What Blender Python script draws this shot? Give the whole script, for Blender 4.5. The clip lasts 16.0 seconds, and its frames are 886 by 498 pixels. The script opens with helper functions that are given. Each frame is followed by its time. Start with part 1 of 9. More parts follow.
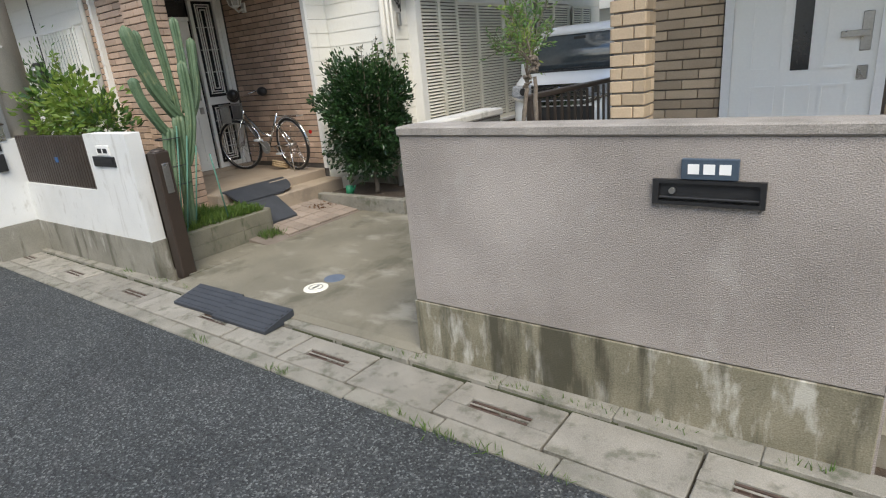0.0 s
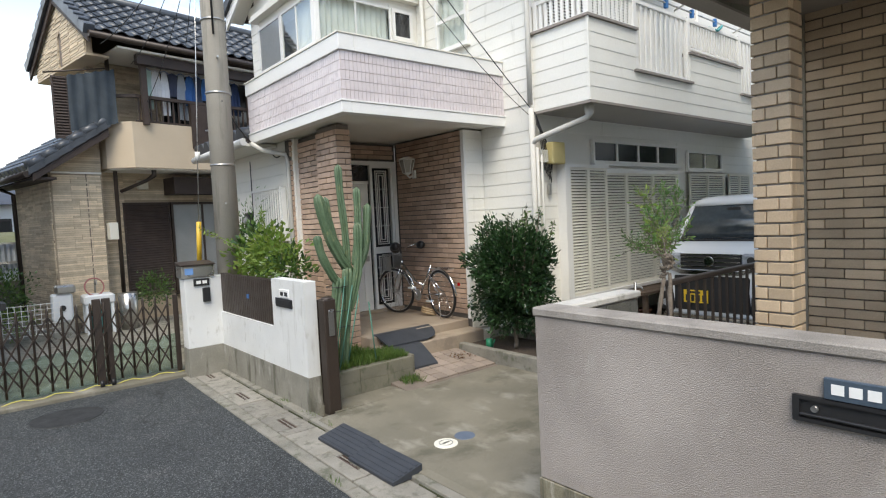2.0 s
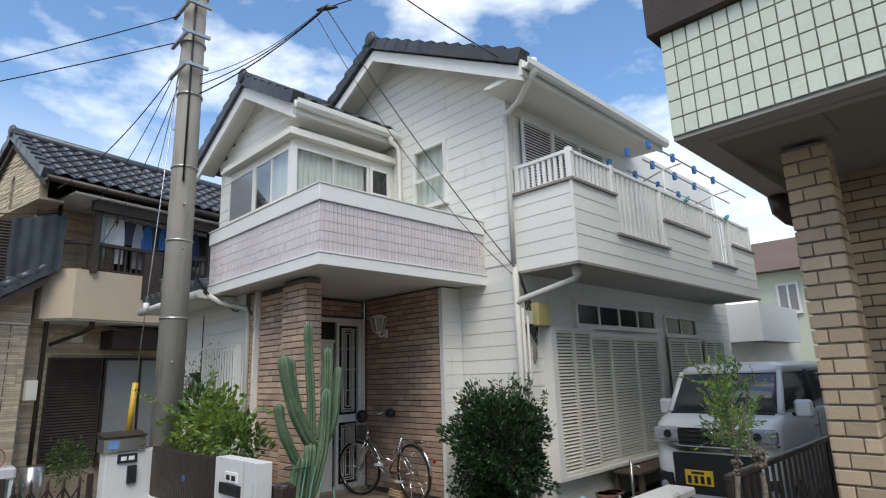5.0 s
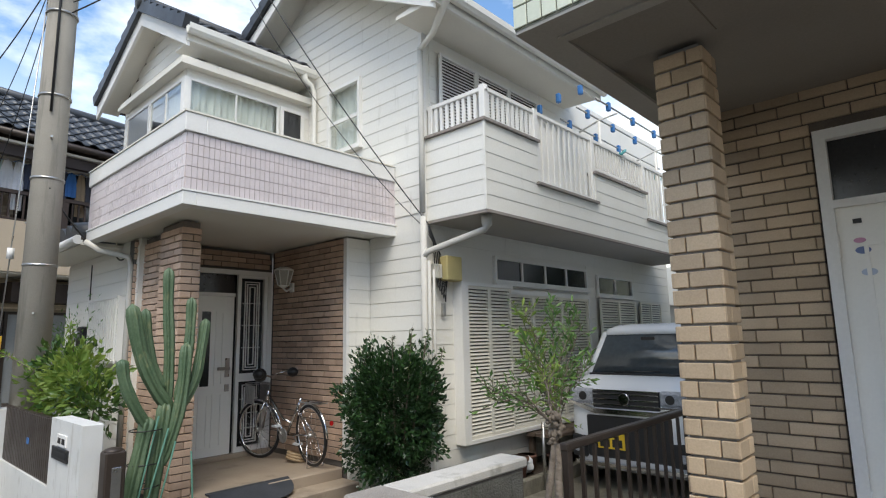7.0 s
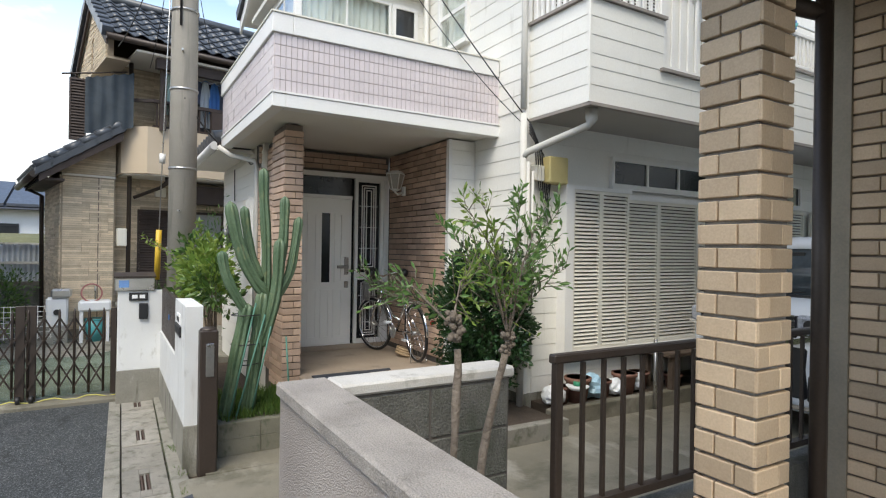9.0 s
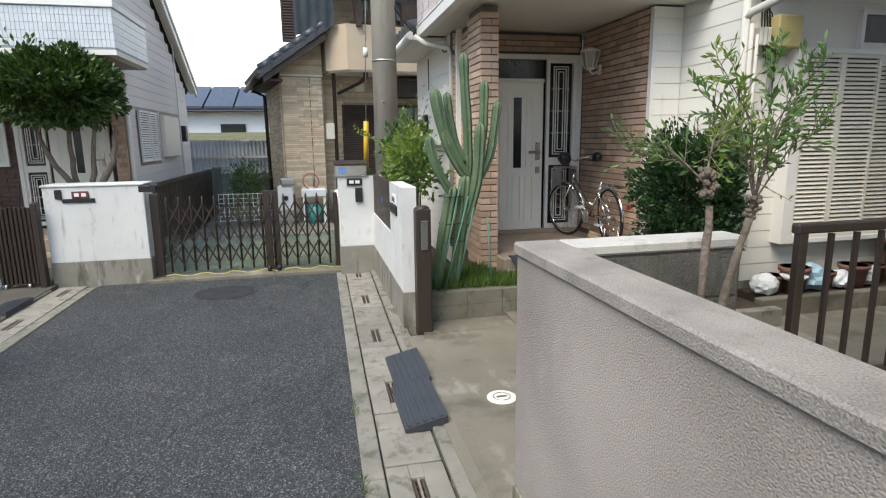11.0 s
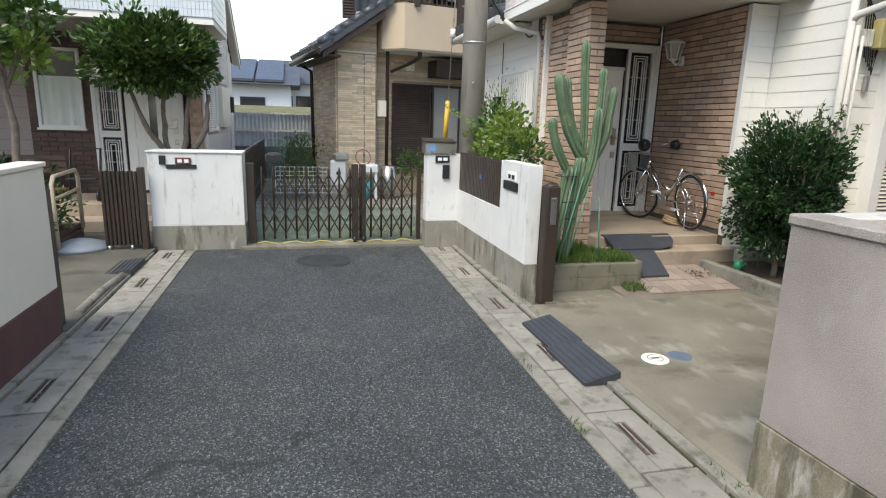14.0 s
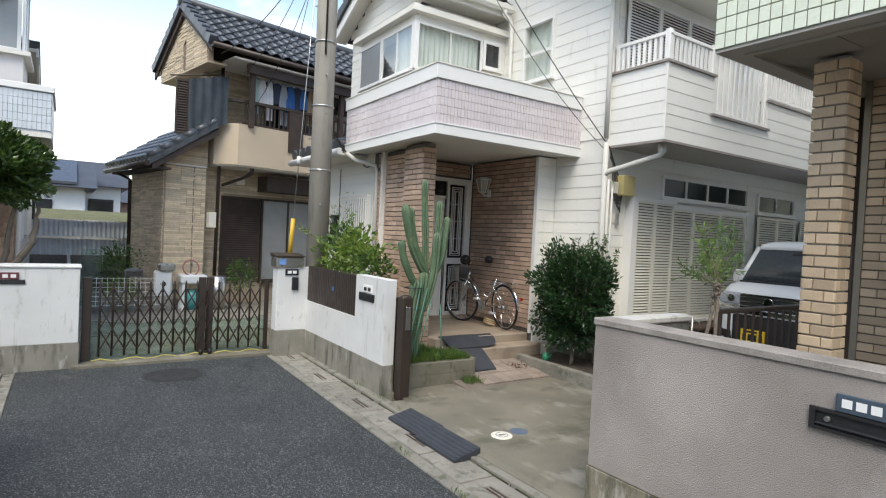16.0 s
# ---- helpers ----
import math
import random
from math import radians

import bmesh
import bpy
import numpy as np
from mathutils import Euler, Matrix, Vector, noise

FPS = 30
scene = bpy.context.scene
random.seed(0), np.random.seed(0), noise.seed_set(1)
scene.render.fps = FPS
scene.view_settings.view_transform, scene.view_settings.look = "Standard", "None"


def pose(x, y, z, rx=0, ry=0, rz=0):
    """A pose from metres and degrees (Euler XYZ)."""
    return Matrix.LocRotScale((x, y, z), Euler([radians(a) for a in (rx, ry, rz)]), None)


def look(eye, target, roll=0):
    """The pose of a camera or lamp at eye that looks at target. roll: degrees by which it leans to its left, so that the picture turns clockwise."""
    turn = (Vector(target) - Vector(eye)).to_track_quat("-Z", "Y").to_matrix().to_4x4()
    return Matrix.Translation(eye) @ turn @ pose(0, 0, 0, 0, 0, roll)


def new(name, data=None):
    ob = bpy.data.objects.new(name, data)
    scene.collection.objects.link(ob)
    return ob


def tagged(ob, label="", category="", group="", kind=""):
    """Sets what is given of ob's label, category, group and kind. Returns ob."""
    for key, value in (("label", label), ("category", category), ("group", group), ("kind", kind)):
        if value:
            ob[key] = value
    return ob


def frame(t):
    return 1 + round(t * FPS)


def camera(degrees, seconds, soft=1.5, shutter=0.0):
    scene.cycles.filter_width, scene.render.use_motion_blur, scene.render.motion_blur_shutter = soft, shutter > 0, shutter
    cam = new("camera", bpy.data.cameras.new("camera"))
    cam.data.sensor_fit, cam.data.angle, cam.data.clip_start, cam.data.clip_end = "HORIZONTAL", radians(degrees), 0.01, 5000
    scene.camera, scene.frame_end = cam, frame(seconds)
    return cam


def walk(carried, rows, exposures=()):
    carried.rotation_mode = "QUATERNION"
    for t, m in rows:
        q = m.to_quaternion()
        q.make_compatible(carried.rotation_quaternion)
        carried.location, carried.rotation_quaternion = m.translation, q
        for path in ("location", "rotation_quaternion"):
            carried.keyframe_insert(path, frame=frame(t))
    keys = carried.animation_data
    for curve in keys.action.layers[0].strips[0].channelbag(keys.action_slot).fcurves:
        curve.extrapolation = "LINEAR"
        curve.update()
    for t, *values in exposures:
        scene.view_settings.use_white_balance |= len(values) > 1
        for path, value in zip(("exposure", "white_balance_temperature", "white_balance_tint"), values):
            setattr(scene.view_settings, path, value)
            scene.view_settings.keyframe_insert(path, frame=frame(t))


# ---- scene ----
cam = camera(75.9, 16.0, soft=1.15)
PATH = [
    (0, (0.008, 0.004, 1.646), (-1.135, 1.522, 1.022), -5.3),
    (0.5, (0.123, 0.011, 1.754), (-1.101, 1.48, 1.168), -4.2),
    (1, (0.164, -0.022, 1.788), (-1.138, 1.424, 1.324), -3.0),
    (1.5, (0.184, -0.064, 1.823), (-1.236, 1.304, 1.488), -3.4),
    (2, (0.184, -0.096, 1.871), (-1.357, 1.174, 1.761), -2.8),
    (2.5, (0.156, -0.127, 1.898), (-1.42, 1.104, 1.936), -2.2),
    (3, (0.074, -0.126, 1.918), (-1.512, 1.074, 2.129), -1.8),
    (5.5, (-0.514, 0.161, 1.949), (-1.853, 1.58, 2.388), -1.8),
    (6, (-0.417, 0.319, 1.904), (-1.726, 1.778, 2.297), -1.8),
    (6.5, (-0.343, 0.639, 1.871), (-1.658, 2.107, 2.211), -1.6),
    (7, (-0.322, 1.036, 1.862), (-1.658, 2.492, 2.171), -1.2),
    (7.5, (-0.212, 1.336, 1.877), (-1.611, 2.735, 2.173), -1.0),
    (8, (-0.17, 1.603, 1.845), (-1.686, 2.88, 2.112), -0.1),
    (8.5, (-0.114, 1.751, 1.822), (-1.723, 2.925, 1.997), 0.5),
    (9, (-0.048, 1.795, 1.796), (-1.772, 2.81, 1.796), 0.9),
    (9.5, (-0.016, 1.708, 1.78), (-1.802, 2.596, 1.626), 0.7),
    (10, (0.014, 1.624, 1.754), (-1.823, 2.366, 1.486), 0.3),
    (12.5, (-0.06, 1.503, 1.698), (-2.015, 1.675, 1.31), -0.8),
    (13, (-0.042, 1.125, 1.688), (-1.986, 1.329, 1.267), -0.2),
    (13.5, (-0.023, 0.704, 1.66), (-1.946, 1.054, 1.236), 1.0),
    (14, (0.031, 0.246, 1.687), (-1.859, 0.732, 1.25), 1.7),
    (14.5, (0.167, -0.118, 1.74), (-1.662, 0.596, 1.36), 2.6),
    (15, (0.252, -0.385, 1.74), (-1.495, 0.536, 1.425), 3.2),
    (15.5, (0.438, -0.528, 1.78), (-1.27, 0.487, 1.546), 2.8),
    (16, (0.579, -0.607, 1.833), (-1.085, 0.501, 1.785), 2.8),
]
walk(cam, [(t, look(eye, target, roll)) for t, eye, target, roll in PATH], [(0.0, 0.98, 6850, 7), (1.5, 1.0, 6850, 7), (2.5, 0.8, 6650, 7), (5.5, 0.37, 6450, 7), (7.5, 0.78, 6700, 7), (10.0, 0.95, 6750, 7), (13.0, 1.1, 6850, 7), (14.5, 1.1, 6850, 7), (16.0, 0.84, 6700, 7)])

# ---- light ----
SUN_EL, SUN_AZ = 54.0, -44.0      # degrees; azimuth counted from +x towards +y of the direction to the sun
world = bpy.data.worlds.new("sky")
scene.world = world
world.use_nodes = True
wn, wl = world.node_tree.nodes, world.node_tree.links
sky = wn.new("ShaderNodeTexSky")
sky.sky_type = "NISHITA"
sky.sun_disc = False
sky.sun_elevation, sky.sun_rotation = radians(SUN_EL), radians(90 - SUN_AZ)
sky.air_density, sky.dust_density, sky.ozone_density = 1.0, 0.6, 1.2
tc = wn.new("ShaderNodeTexCoord")
mp = wn.new("ShaderNodeMapping")
mp.inputs["Scale"].default_value = (1.0, 1.0, 2.2)
mp.inputs["Location"].default_value = (0.4, 0.15, 0.0)
cn = wn.new("ShaderNodeTexNoise")
cn.inputs["Scale"].default_value = 2.1
cn.inputs["Detail"].default_value = 9
cn.inputs["Roughness"].default_value = 0.55
cr = wn.new("ShaderNodeValToRGB")
cr.color_ramp.elements[0].position, cr.color_ramp.elements[1].position = 0.5, 0.68
mixc = wn.new("ShaderNodeMix")
mixc.data_type = "RGBA"
mixc.inputs["B"].default_value = (10.0, 9.9, 9.7, 1)
bg = wn["Background"]
bg.inputs["Strength"].default_value = 0.135
wl.new(tc.outputs["Generated"], mp.inputs["Vector"])
wl.new(mp.outputs["Vector"], cn.inputs["Vector"])
wl.new(cn.outputs["Fac"], cr.inputs["Fac"])
sx = wn.new("ShaderNodeSeparateXYZ")
wl.new(tc.outputs["Generated"], sx.inputs["Vector"])
hz = wn.new("ShaderNodeMapRange")          # milky haze low over the roofs
hz.inputs["From Min"].default_value, hz.inputs["From Max"].default_value = 0.42, 0.06
hz.inputs["To Max"].default_value = 0.95
wl.new(sx.outputs["Z"], hz.inputs["Value"])
hmx = wn.new("ShaderNodeMix")
hmx.data_type = "RGBA"
hmx.inputs["B"].default_value = (7.6, 7.4, 6.95, 1)
wl.new(cr.outputs["Color"], mixc.inputs["Factor"])
wl.new(mixc.outputs["Result"], hmx.inputs["A"])
wl.new(hz.outputs["Result"], hmx.inputs["Factor"])
hue = wn.new("ShaderNodeHueSaturation")
hue.inputs["Saturation"].default_value, hue.inputs["Value"].default_value = 1.12, 1.35
wl.new(sky.outputs["Color"], hue.inputs["Color"])
wl.new(hue.outputs["Color"], mixc.inputs["A"])
wl.new(hmx.outputs["Result"], bg.inputs["Color"])

sun = new("sun", bpy.data.lights.new("sun", "SUN"))
sun.data.energy, sun.data.angle, sun.data.color = 2.0, radians(35), (1.0, 0.93, 0.82)
sd = Vector((math.cos(radians(SUN_AZ)) * math.cos(radians(SUN_EL)), math.sin(radians(SUN_AZ)) * math.cos(radians(SUN_EL)), math.sin(radians(SUN_EL))))
sun.matrix_world = look(sd * 30, (0, 0, 0))


# ---- materials ----
def mat(name, a, b=None, rough=0.7, scale=6.0, fine=90.0, bump=0.25, metal=0.0, var=0.0, spec=0.5, stain=None, stain_amt=0.0, stain_scale=(1.5, 1.5, 0.5), bdist=0.004, streak=None, streak_scale=(9, 9, 0.5), streak_amt=0.4):
    """Two-scale noise colour between a and b, fine grain relief, random tint per object, and optional stains of another colour."""
    m = bpy.data.materials.new(name)
    m.use_nodes = True
    n, l = m.node_tree.nodes, m.node_tree.links
    p = n["Principled BSDF"]
    b = b or tuple(c * 0.82 for c in a)
    co = n.new("ShaderNodeTexCoord")
    ge = n.new("ShaderNodeNewGeometry")
    big = n.new("ShaderNodeTexNoise")
    big.inputs["Scale"].default_value, big.inputs["Detail"].default_value = scale, 6
    l.new(ge.outputs["Position"], big.inputs["Vector"])
    sm = n.new("ShaderNodeTexNoise")
    sm.inputs["Scale"].default_value, sm.inputs["Detail"].default_value = fine, 4
    l.new(ge.outputs["Position"], sm.inputs["Vector"])
    ad = n.new("ShaderNodeMath")
    ad.operation = "ADD"
    l.new(big.outputs["Fac"], ad.inputs[0])
    l.new(sm.outputs["Fac"], ad.inputs[1])
    mr = n.new("ShaderNodeMapRange")
    mr.inputs["From Min"].default_value, mr.inputs["From Max"].default_value = 0.7, 1.3
    l.new(ad.outputs["Value"], mr.inputs["Value"])
    mx = n.new("ShaderNodeMix")
    mx.data_type = "RGBA"
    mx.inputs["A"].default_value, mx.inputs["B"].default_value = (*a, 1), (*b, 1)
    l.new(mr.outputs["Result"], mx.inputs["Factor"])
    out = mx.outputs["Result"]
    if stain:
        mp = n.new("ShaderNodeMapping")
        mp.inputs["Scale"].default_value = stain_scale
        l.new(ge.outputs["Position"], mp.inputs["Vector"])
        sn = n.new("ShaderNodeTexNoise")
        sn.inputs["Scale"].default_value, sn.inputs["Detail"].default_value, sn.inputs["Roughness"].default_value = 3.0, 8, 0.65
        l.new(mp.outputs["Vector"], sn.inputs["Vector"])
        sr = n.new("ShaderNodeMapRange")
        sr.inputs["From Min"].default_value, sr.inputs["From Max"].default_value = 0.62 - 0.25 * stain_amt, 0.72 - 0.2 * stain_amt
        sr.inputs["To Max"].default_value = min(1.0, 0.5 + 0.5 * stain_amt)
        l.new(sn.outputs["Fac"], sr.inputs["Value"])
        m2 = n.new("ShaderNodeMix")
        m2.data_type = "RGBA"
        m2.inputs["B"].default_value = (*stain, 1)
        l.new(out, m2.inputs["A"])
        l.new(sr.outputs["Result"], m2.inputs["Factor"])
        out = m2.outputs["Result"]
    if streak:
        mq = n.new("ShaderNodeMapping")
        mq.inputs["Scale"].default_value = streak_scale
        l.new(ge.outputs["Position"], mq.inputs["Vector"])
        tn = n.new("ShaderNodeTexNoise")
        tn.inputs["Scale"].default_value, tn.inputs["Detail"].default_value, tn.inputs["Roughness"].default_value = 2.0, 5, 0.6
        l.new(mq.outputs["Vector"], tn.inputs["Vector"])
        tr = n.new("ShaderNodeMapRange")
        tr.inputs["From Min"].default_value, tr.inputs["From Max"].default_value = 0.66 - 0.3 * streak_amt, 0.78 - 0.3 * streak_amt
        tr.inputs["To Max"].default_value = 0.85
        l.new(tn.outputs["Fac"], tr.inputs["Value"])
        m3 = n.new("ShaderNodeMix")
        m3.data_type = "RGBA"
        m3.inputs["B"].default_value = (*streak, 1)
        l.new(out, m3.inputs["A"])
        l.new(tr.outputs["Result"], m3.inputs["Factor"])
        out = m3.outputs["Result"]
    if var:
        oi = n.new("ShaderNodeObjectInfo")
        hs = n.new("ShaderNodeHueSaturation")
        vr = n.new("ShaderNodeMapRange")
        vr.inputs["To Min"].default_value, vr.inputs["To Max"].default_value = 1 - var, 1 + var * 0.6
        l.new(oi.outputs["Random"], vr.inputs["Value"])
        l.new(vr.outputs["Result"], hs.inputs["Value"])
        l.new(out, hs.inputs["Color"])
        out = hs.outputs["Color"]
    l.new(out, p.inputs["Base Color"])
    rr = n.new("ShaderNodeMapRange")
    rr.inputs["To Min"].default_value, rr.inputs["To Max"].default_value = max(0.02, rough - 0.12), min(1.0, rough + 0.12)
    l.new(big.outputs["Fac"], rr.inputs["Value"])
    l.new(rr.outputs["Result"], p.inputs["Roughness"])
    p.inputs["Metallic"].default_value = metal
    p.inputs["Specular IOR Level"].default_value = spec
    if bump:
        bp = n.new("ShaderNodeBump")
        bp.inputs["Strength"].default_value, bp.inputs["Distance"].default_value = bump, bdist
        l.new(sm.outputs["Fac"], bp.inputs["Height"])
        l.new(bp.outputs["Normal"], p.inputs["Normal"])
    return m


def leafmat(name, a, b, trans=0.35, rough=0.45):
    """Leaves: colour varies from leaf to leaf, light passes through a little."""
    m = bpy.data.materials.new(name)
    m.use_nodes = True
    n, l = m.node_tree.nodes, m.node_tree.links
    p = n["Principled BSDF"]
    ge = n.new("ShaderNodeNewGeometry")
    mx = n.new("ShaderNodeMix")
    mx.data_type = "RGBA"
    mx.inputs["A"].default_value, mx.inputs["B"].default_value = (*a, 1), (*b, 1)
    l.new(ge.outputs["Random Per Island"], mx.inputs["Factor"])
    l.new(mx.outputs["Result"], p.inputs["Base Color"])
    p.inputs["Roughness"].default_value = rough
    tr = n.new("ShaderNodeBsdfTranslucent")
    l.new(mx.outputs["Result"], tr.inputs["Color"])
    ms = n.new("ShaderNodeMixShader")
    ms.inputs["Fac"].default_value = trans
    l.new(p.outputs["BSDF"], ms.inputs[1])
    l.new(tr.outputs["BSDF"], ms.inputs[2])
    l.new(ms.outputs["Shader"], n["Material Output"].inputs["Surface"])
    return m


def glassmat(name, tint=(0.96, 0.975, 0.965), rough=0.02, alpha=0.04):
    """Thin window pane: part mirror, part clear."""
    m = bpy.data.materials.new(name)
    m.use_nodes = True
    n, l = m.node_tree.nodes, m.node_tree.links
    n.remove(n["Principled BSDF"])
    gl = n.new("ShaderNodeBsdfGlossy")
    gl.inputs["Roughness"].default_value = rough
    tp = n.new("ShaderNodeBsdfTransparent")
    tp.inputs["Color"].default_value = (*tint, 1)
    ms = n.new("ShaderNodeMixShader")
    lw = n.new("ShaderNodeLayerWeight")
    fr = n.new("ShaderNodeMath")
    fr.operation = "POWER"
    fr.inputs[1].default_value = 3.0
    l.new(lw.outputs["Facing"], fr.inputs[0])
    ad = n.new("ShaderNodeMath")
    ad.operation = "ADD"
    ad.inputs[1].default_value = alpha
    l.new(fr.outputs["Value"], ad.inputs[0])
    l.new(ad.outputs["Value"], ms.inputs["Fac"])
    l.new(tp.outputs["BSDF"], ms.inputs[1])
    l.new(gl.outputs["BSDF"], ms.inputs[2])
    l.new(ms.outputs["Shader"], n["Material Output"].inputs["Surface"])
    return m


M_ASPH = mat("asphalt", (0.028, 0.031, 0.033), (0.055, 0.06, 0.062), 0.85, 1.1, 70, 0.9, stain=(0.062, 0.064, 0.066), stain_amt=0.3, stain_scale=(0.5, 0.5, 0.35), bdist=0.01)


def road_speckle(m):
    """Pale and dark stones in the asphalt, wandering thin cracks and faded patches."""
    n, l = m.node_tree.nodes, m.node_tree.links
    p = n["Principled BSDF"]
    base = p.inputs["Base Color"].links[0].from_socket
    ge = n.new("ShaderNodeNewGeometry")
    vo = n.new("ShaderNodeTexVoronoi")
    vo.inputs["Scale"].default_value = 115
    l.new(ge.outputs["Position"], vo.inputs["Vector"])
    sp = n.new("ShaderNodeSeparateColor")
    l.new(vo.outputs["Color"], sp.inputs["Color"])
    st = n.new("ShaderNodeValToRGB")
    e = st.color_ramp.elements
    e[0].position, e[0].color = 0.0, (0.35, 0.35, 0.36, 1)
    e[1].position, e[1].color = 1.0, (3.6, 3.5, 3.3, 1)
    k = e.new(0.35)
    k.color = (0.75, 0.75, 0.76, 1)
    k = e.new(0.8)
    k.color = (1.25, 1.24, 1.2, 1)
    l.new(sp.outputs["Red"], st.inputs["Fac"])
    mu = n.new("ShaderNodeMix")
    mu.data_type, mu.blend_type = "RGBA", "MULTIPLY"
    mu.inputs["Factor"].default_value = 1.0
    l.new(base, mu.inputs["A"])
    l.new(st.outputs["Color"], mu.inputs["B"])
    # cracks
    wn_ = n.new("ShaderNodeTexNoise")
    wn_.inputs["Scale"].default_value, wn_.inputs["Detail"].default_value = 1.6, 6
    l.new(ge.outputs["Position"], wn_.inputs["Vector"])
    av = n.new("ShaderNodeVectorMath")
    av.operation = "MULTIPLY_ADD"
    av.inputs[1].default_value = (0.9, 0.9, 0.0)
    l.new(wn_.outputs["Color"], av.inputs[0])
    l.new(ge.outputs["Position"], av.inputs[2])
    vc = n.new("ShaderNodeTexVoronoi")
    vc.feature = "DISTANCE_TO_EDGE"
    vc.inputs["Scale"].default_value = 0.55
    l.new(av.outputs["Vector"], vc.inputs["Vector"])
    cm = n.new("ShaderNodeMapRange")
    cm.inputs["From Min"].default_value, cm.inputs["From Max"].default_value = 0.0, 0.006
    cm.inputs["To Min"].default_value, cm.inputs["To Max"].default_value = 0.75, 0.0
    l.new(vc.outputs["Distance"], cm.inputs["Value"])
    ck = n.new("ShaderNodeMix")
    ck.data_type = "RGBA"
    ck.inputs["B"].default_value = (0.012, 0.012, 0.012, 1)
    l.new(mu.outputs["Result"], ck.inputs["A"])
    l.new(cm.outputs["Result"], ck.inputs["Factor"])
    l.new(ck.outputs["Result"], p.inputs["Base Color"])
    bp = n.new("ShaderNodeBump")
    bp.inputs["Strength"].default_value, bp.inputs["Distance"].default_value = 0.8, 0.006
    l.new(vo.outputs["Distance"], bp.inputs["Height"])
    l.new(p.inputs["Normal"].links[0].from_socket, bp.inputs["Normal"])
    l.new(bp.outputs["Normal"], p.inputs["Normal"])


road_speckle(M_ASPH)
M_CONC = mat("gutter_concrete", (0.33, 0.305, 0.26), (0.19, 0.178, 0.15), 0.9, 4.0, 230, 0.8, var=0.2, stain=(0.1, 0.098, 0.07), stain_amt=0.4, stain_scale=(2.6, 2.6, 2), bdist=0.005)
M_KERB = mat("kerb_concrete", (0.31, 0.29, 0.245), (0.17, 0.16, 0.132), 0.9, 4, 230, 0.9, stain=(0.085, 0.09, 0.055), stain_amt=0.42, stain_scale=(2.5, 2.5, 2.5), bdist=0.006)
M_DRIVE = mat("drive_concrete", (0.235, 0.213, 0.163), (0.135, 0.122, 0.09), 0.7, 1.7, 190, 0.7, stain=(0.085, 0.08, 0.055), stain_amt=0.42, stain_scale=(0.9, 0.55, 1.0), bdist=0.004, streak=(0.3, 0.28, 0.23), streak_scale=(0.9, 1.6, 1), streak_amt=0.35)
# stained concrete, its base darkened for the shade of tree and balcony
M_YARD = mat("yard_concrete_painted_shade", (0.135, 0.123, 0.098), (0.075, 0.07, 0.057), 0.85, 1.6, 120, 0.5, stain=(0.045, 0.05, 0.033), stain_amt=0.35, stain_scale=(0.9, 0.7, 1.0))
M_STUCCO = mat("grey_stucco", (0.44, 0.395, 0.36), (0.25, 0.222, 0.2), 0.92, 1.6, 190, 1.0, bdist=0.007, spec=0.2, stain=(0.42, 0.39, 0.36), stain_amt=0.08, stain_scale=(1.2, 1.2, 0.8))
M_CAP = mat("stucco_cap", (0.4, 0.365, 0.33), (0.2, 0.183, 0.165), 0.9, 5.0, 210, 0.9, bdist=0.006, spec=0.2, stain=(0.17, 0.16, 0.14), stain_amt=0.15, stain_scale=(3, 3, 3))
M_BASE = mat("stained_base", (0.27, 0.245, 0.175), (0.13, 0.118, 0.078), 0.88, 4.0, 150, 0.6, stain=(0.55, 0.53, 0.47), stain_amt=0.42, stain_scale=(2.6, 2.6, 0.9), streak=(0.045, 0.042, 0.026), streak_scale=(3.2, 3.2, 0.45), streak_amt=0.62)
M_BLOCK = mat("wet_block", (0.17, 0.165, 0.145), (0.06, 0.06, 0.052), 0.9, 5.0, 130, 1.0, stain=(0.045, 0.055, 0.035), stain_amt=0.35, bdist=0.008)
M_WHITEW = mat("white_render", (0.7, 0.7, 0.68), (0.6, 0.6, 0.58), 0.9, 2.5, 220, 0.8, stain=(0.42, 0.4, 0.36), stain_amt=0.14, stain_scale=(3, 3, 1.4), bdist=0.004, spec=0.2, streak=(0.4, 0.38, 0.34), streak_scale=(5, 5, 0.5), streak_amt=0.22)
M_WBASE = mat("weathered_footing", (0.28, 0.265, 0.222), (0.165, 0.155, 0.125), 0.9, 3.0, 150, 0.6, stain=(0.5, 0.49, 0.45), stain_amt=0.12, stain_scale=(3, 3, 0.9), streak=(0.09, 0.085, 0.062), streak_scale=(4, 4, 0.8), streak_amt=0.45)
M_CREAM = mat("cream_render", (0.78, 0.74, 0.64), (0.72, 0.68, 0.58), 0.85, 2.5, 120, 0.4)
M_RED = mat("oxblood_footing", (0.12, 0.055, 0.055), (0.085, 0.04, 0.042), 0.7, 3, 90, 0.3)
M_SIDE = mat("cream_siding", (0.8, 0.785, 0.73), (0.74, 0.722, 0.665), 0.55, 1.2, 60, 0.12, var=0.03, stain=(0.55, 0.53, 0.47), stain_amt=0.02, stain_scale=(3, 3, 0.4))
# mauve siding with the deep shade under the balcony put into its colour
M_SIDEP = mat("shade_dark_mauve_siding", (0.34, 0.275, 0.25), (0.29, 0.235, 0.212), 0.65, 1.2, 60, 0.12, var=0.03)
M_TRIM = mat("white_trim", (0.8, 0.79, 0.76), (0.74, 0.73, 0.7), 0.5, 2.0, 60, 0.08, var=0.02)
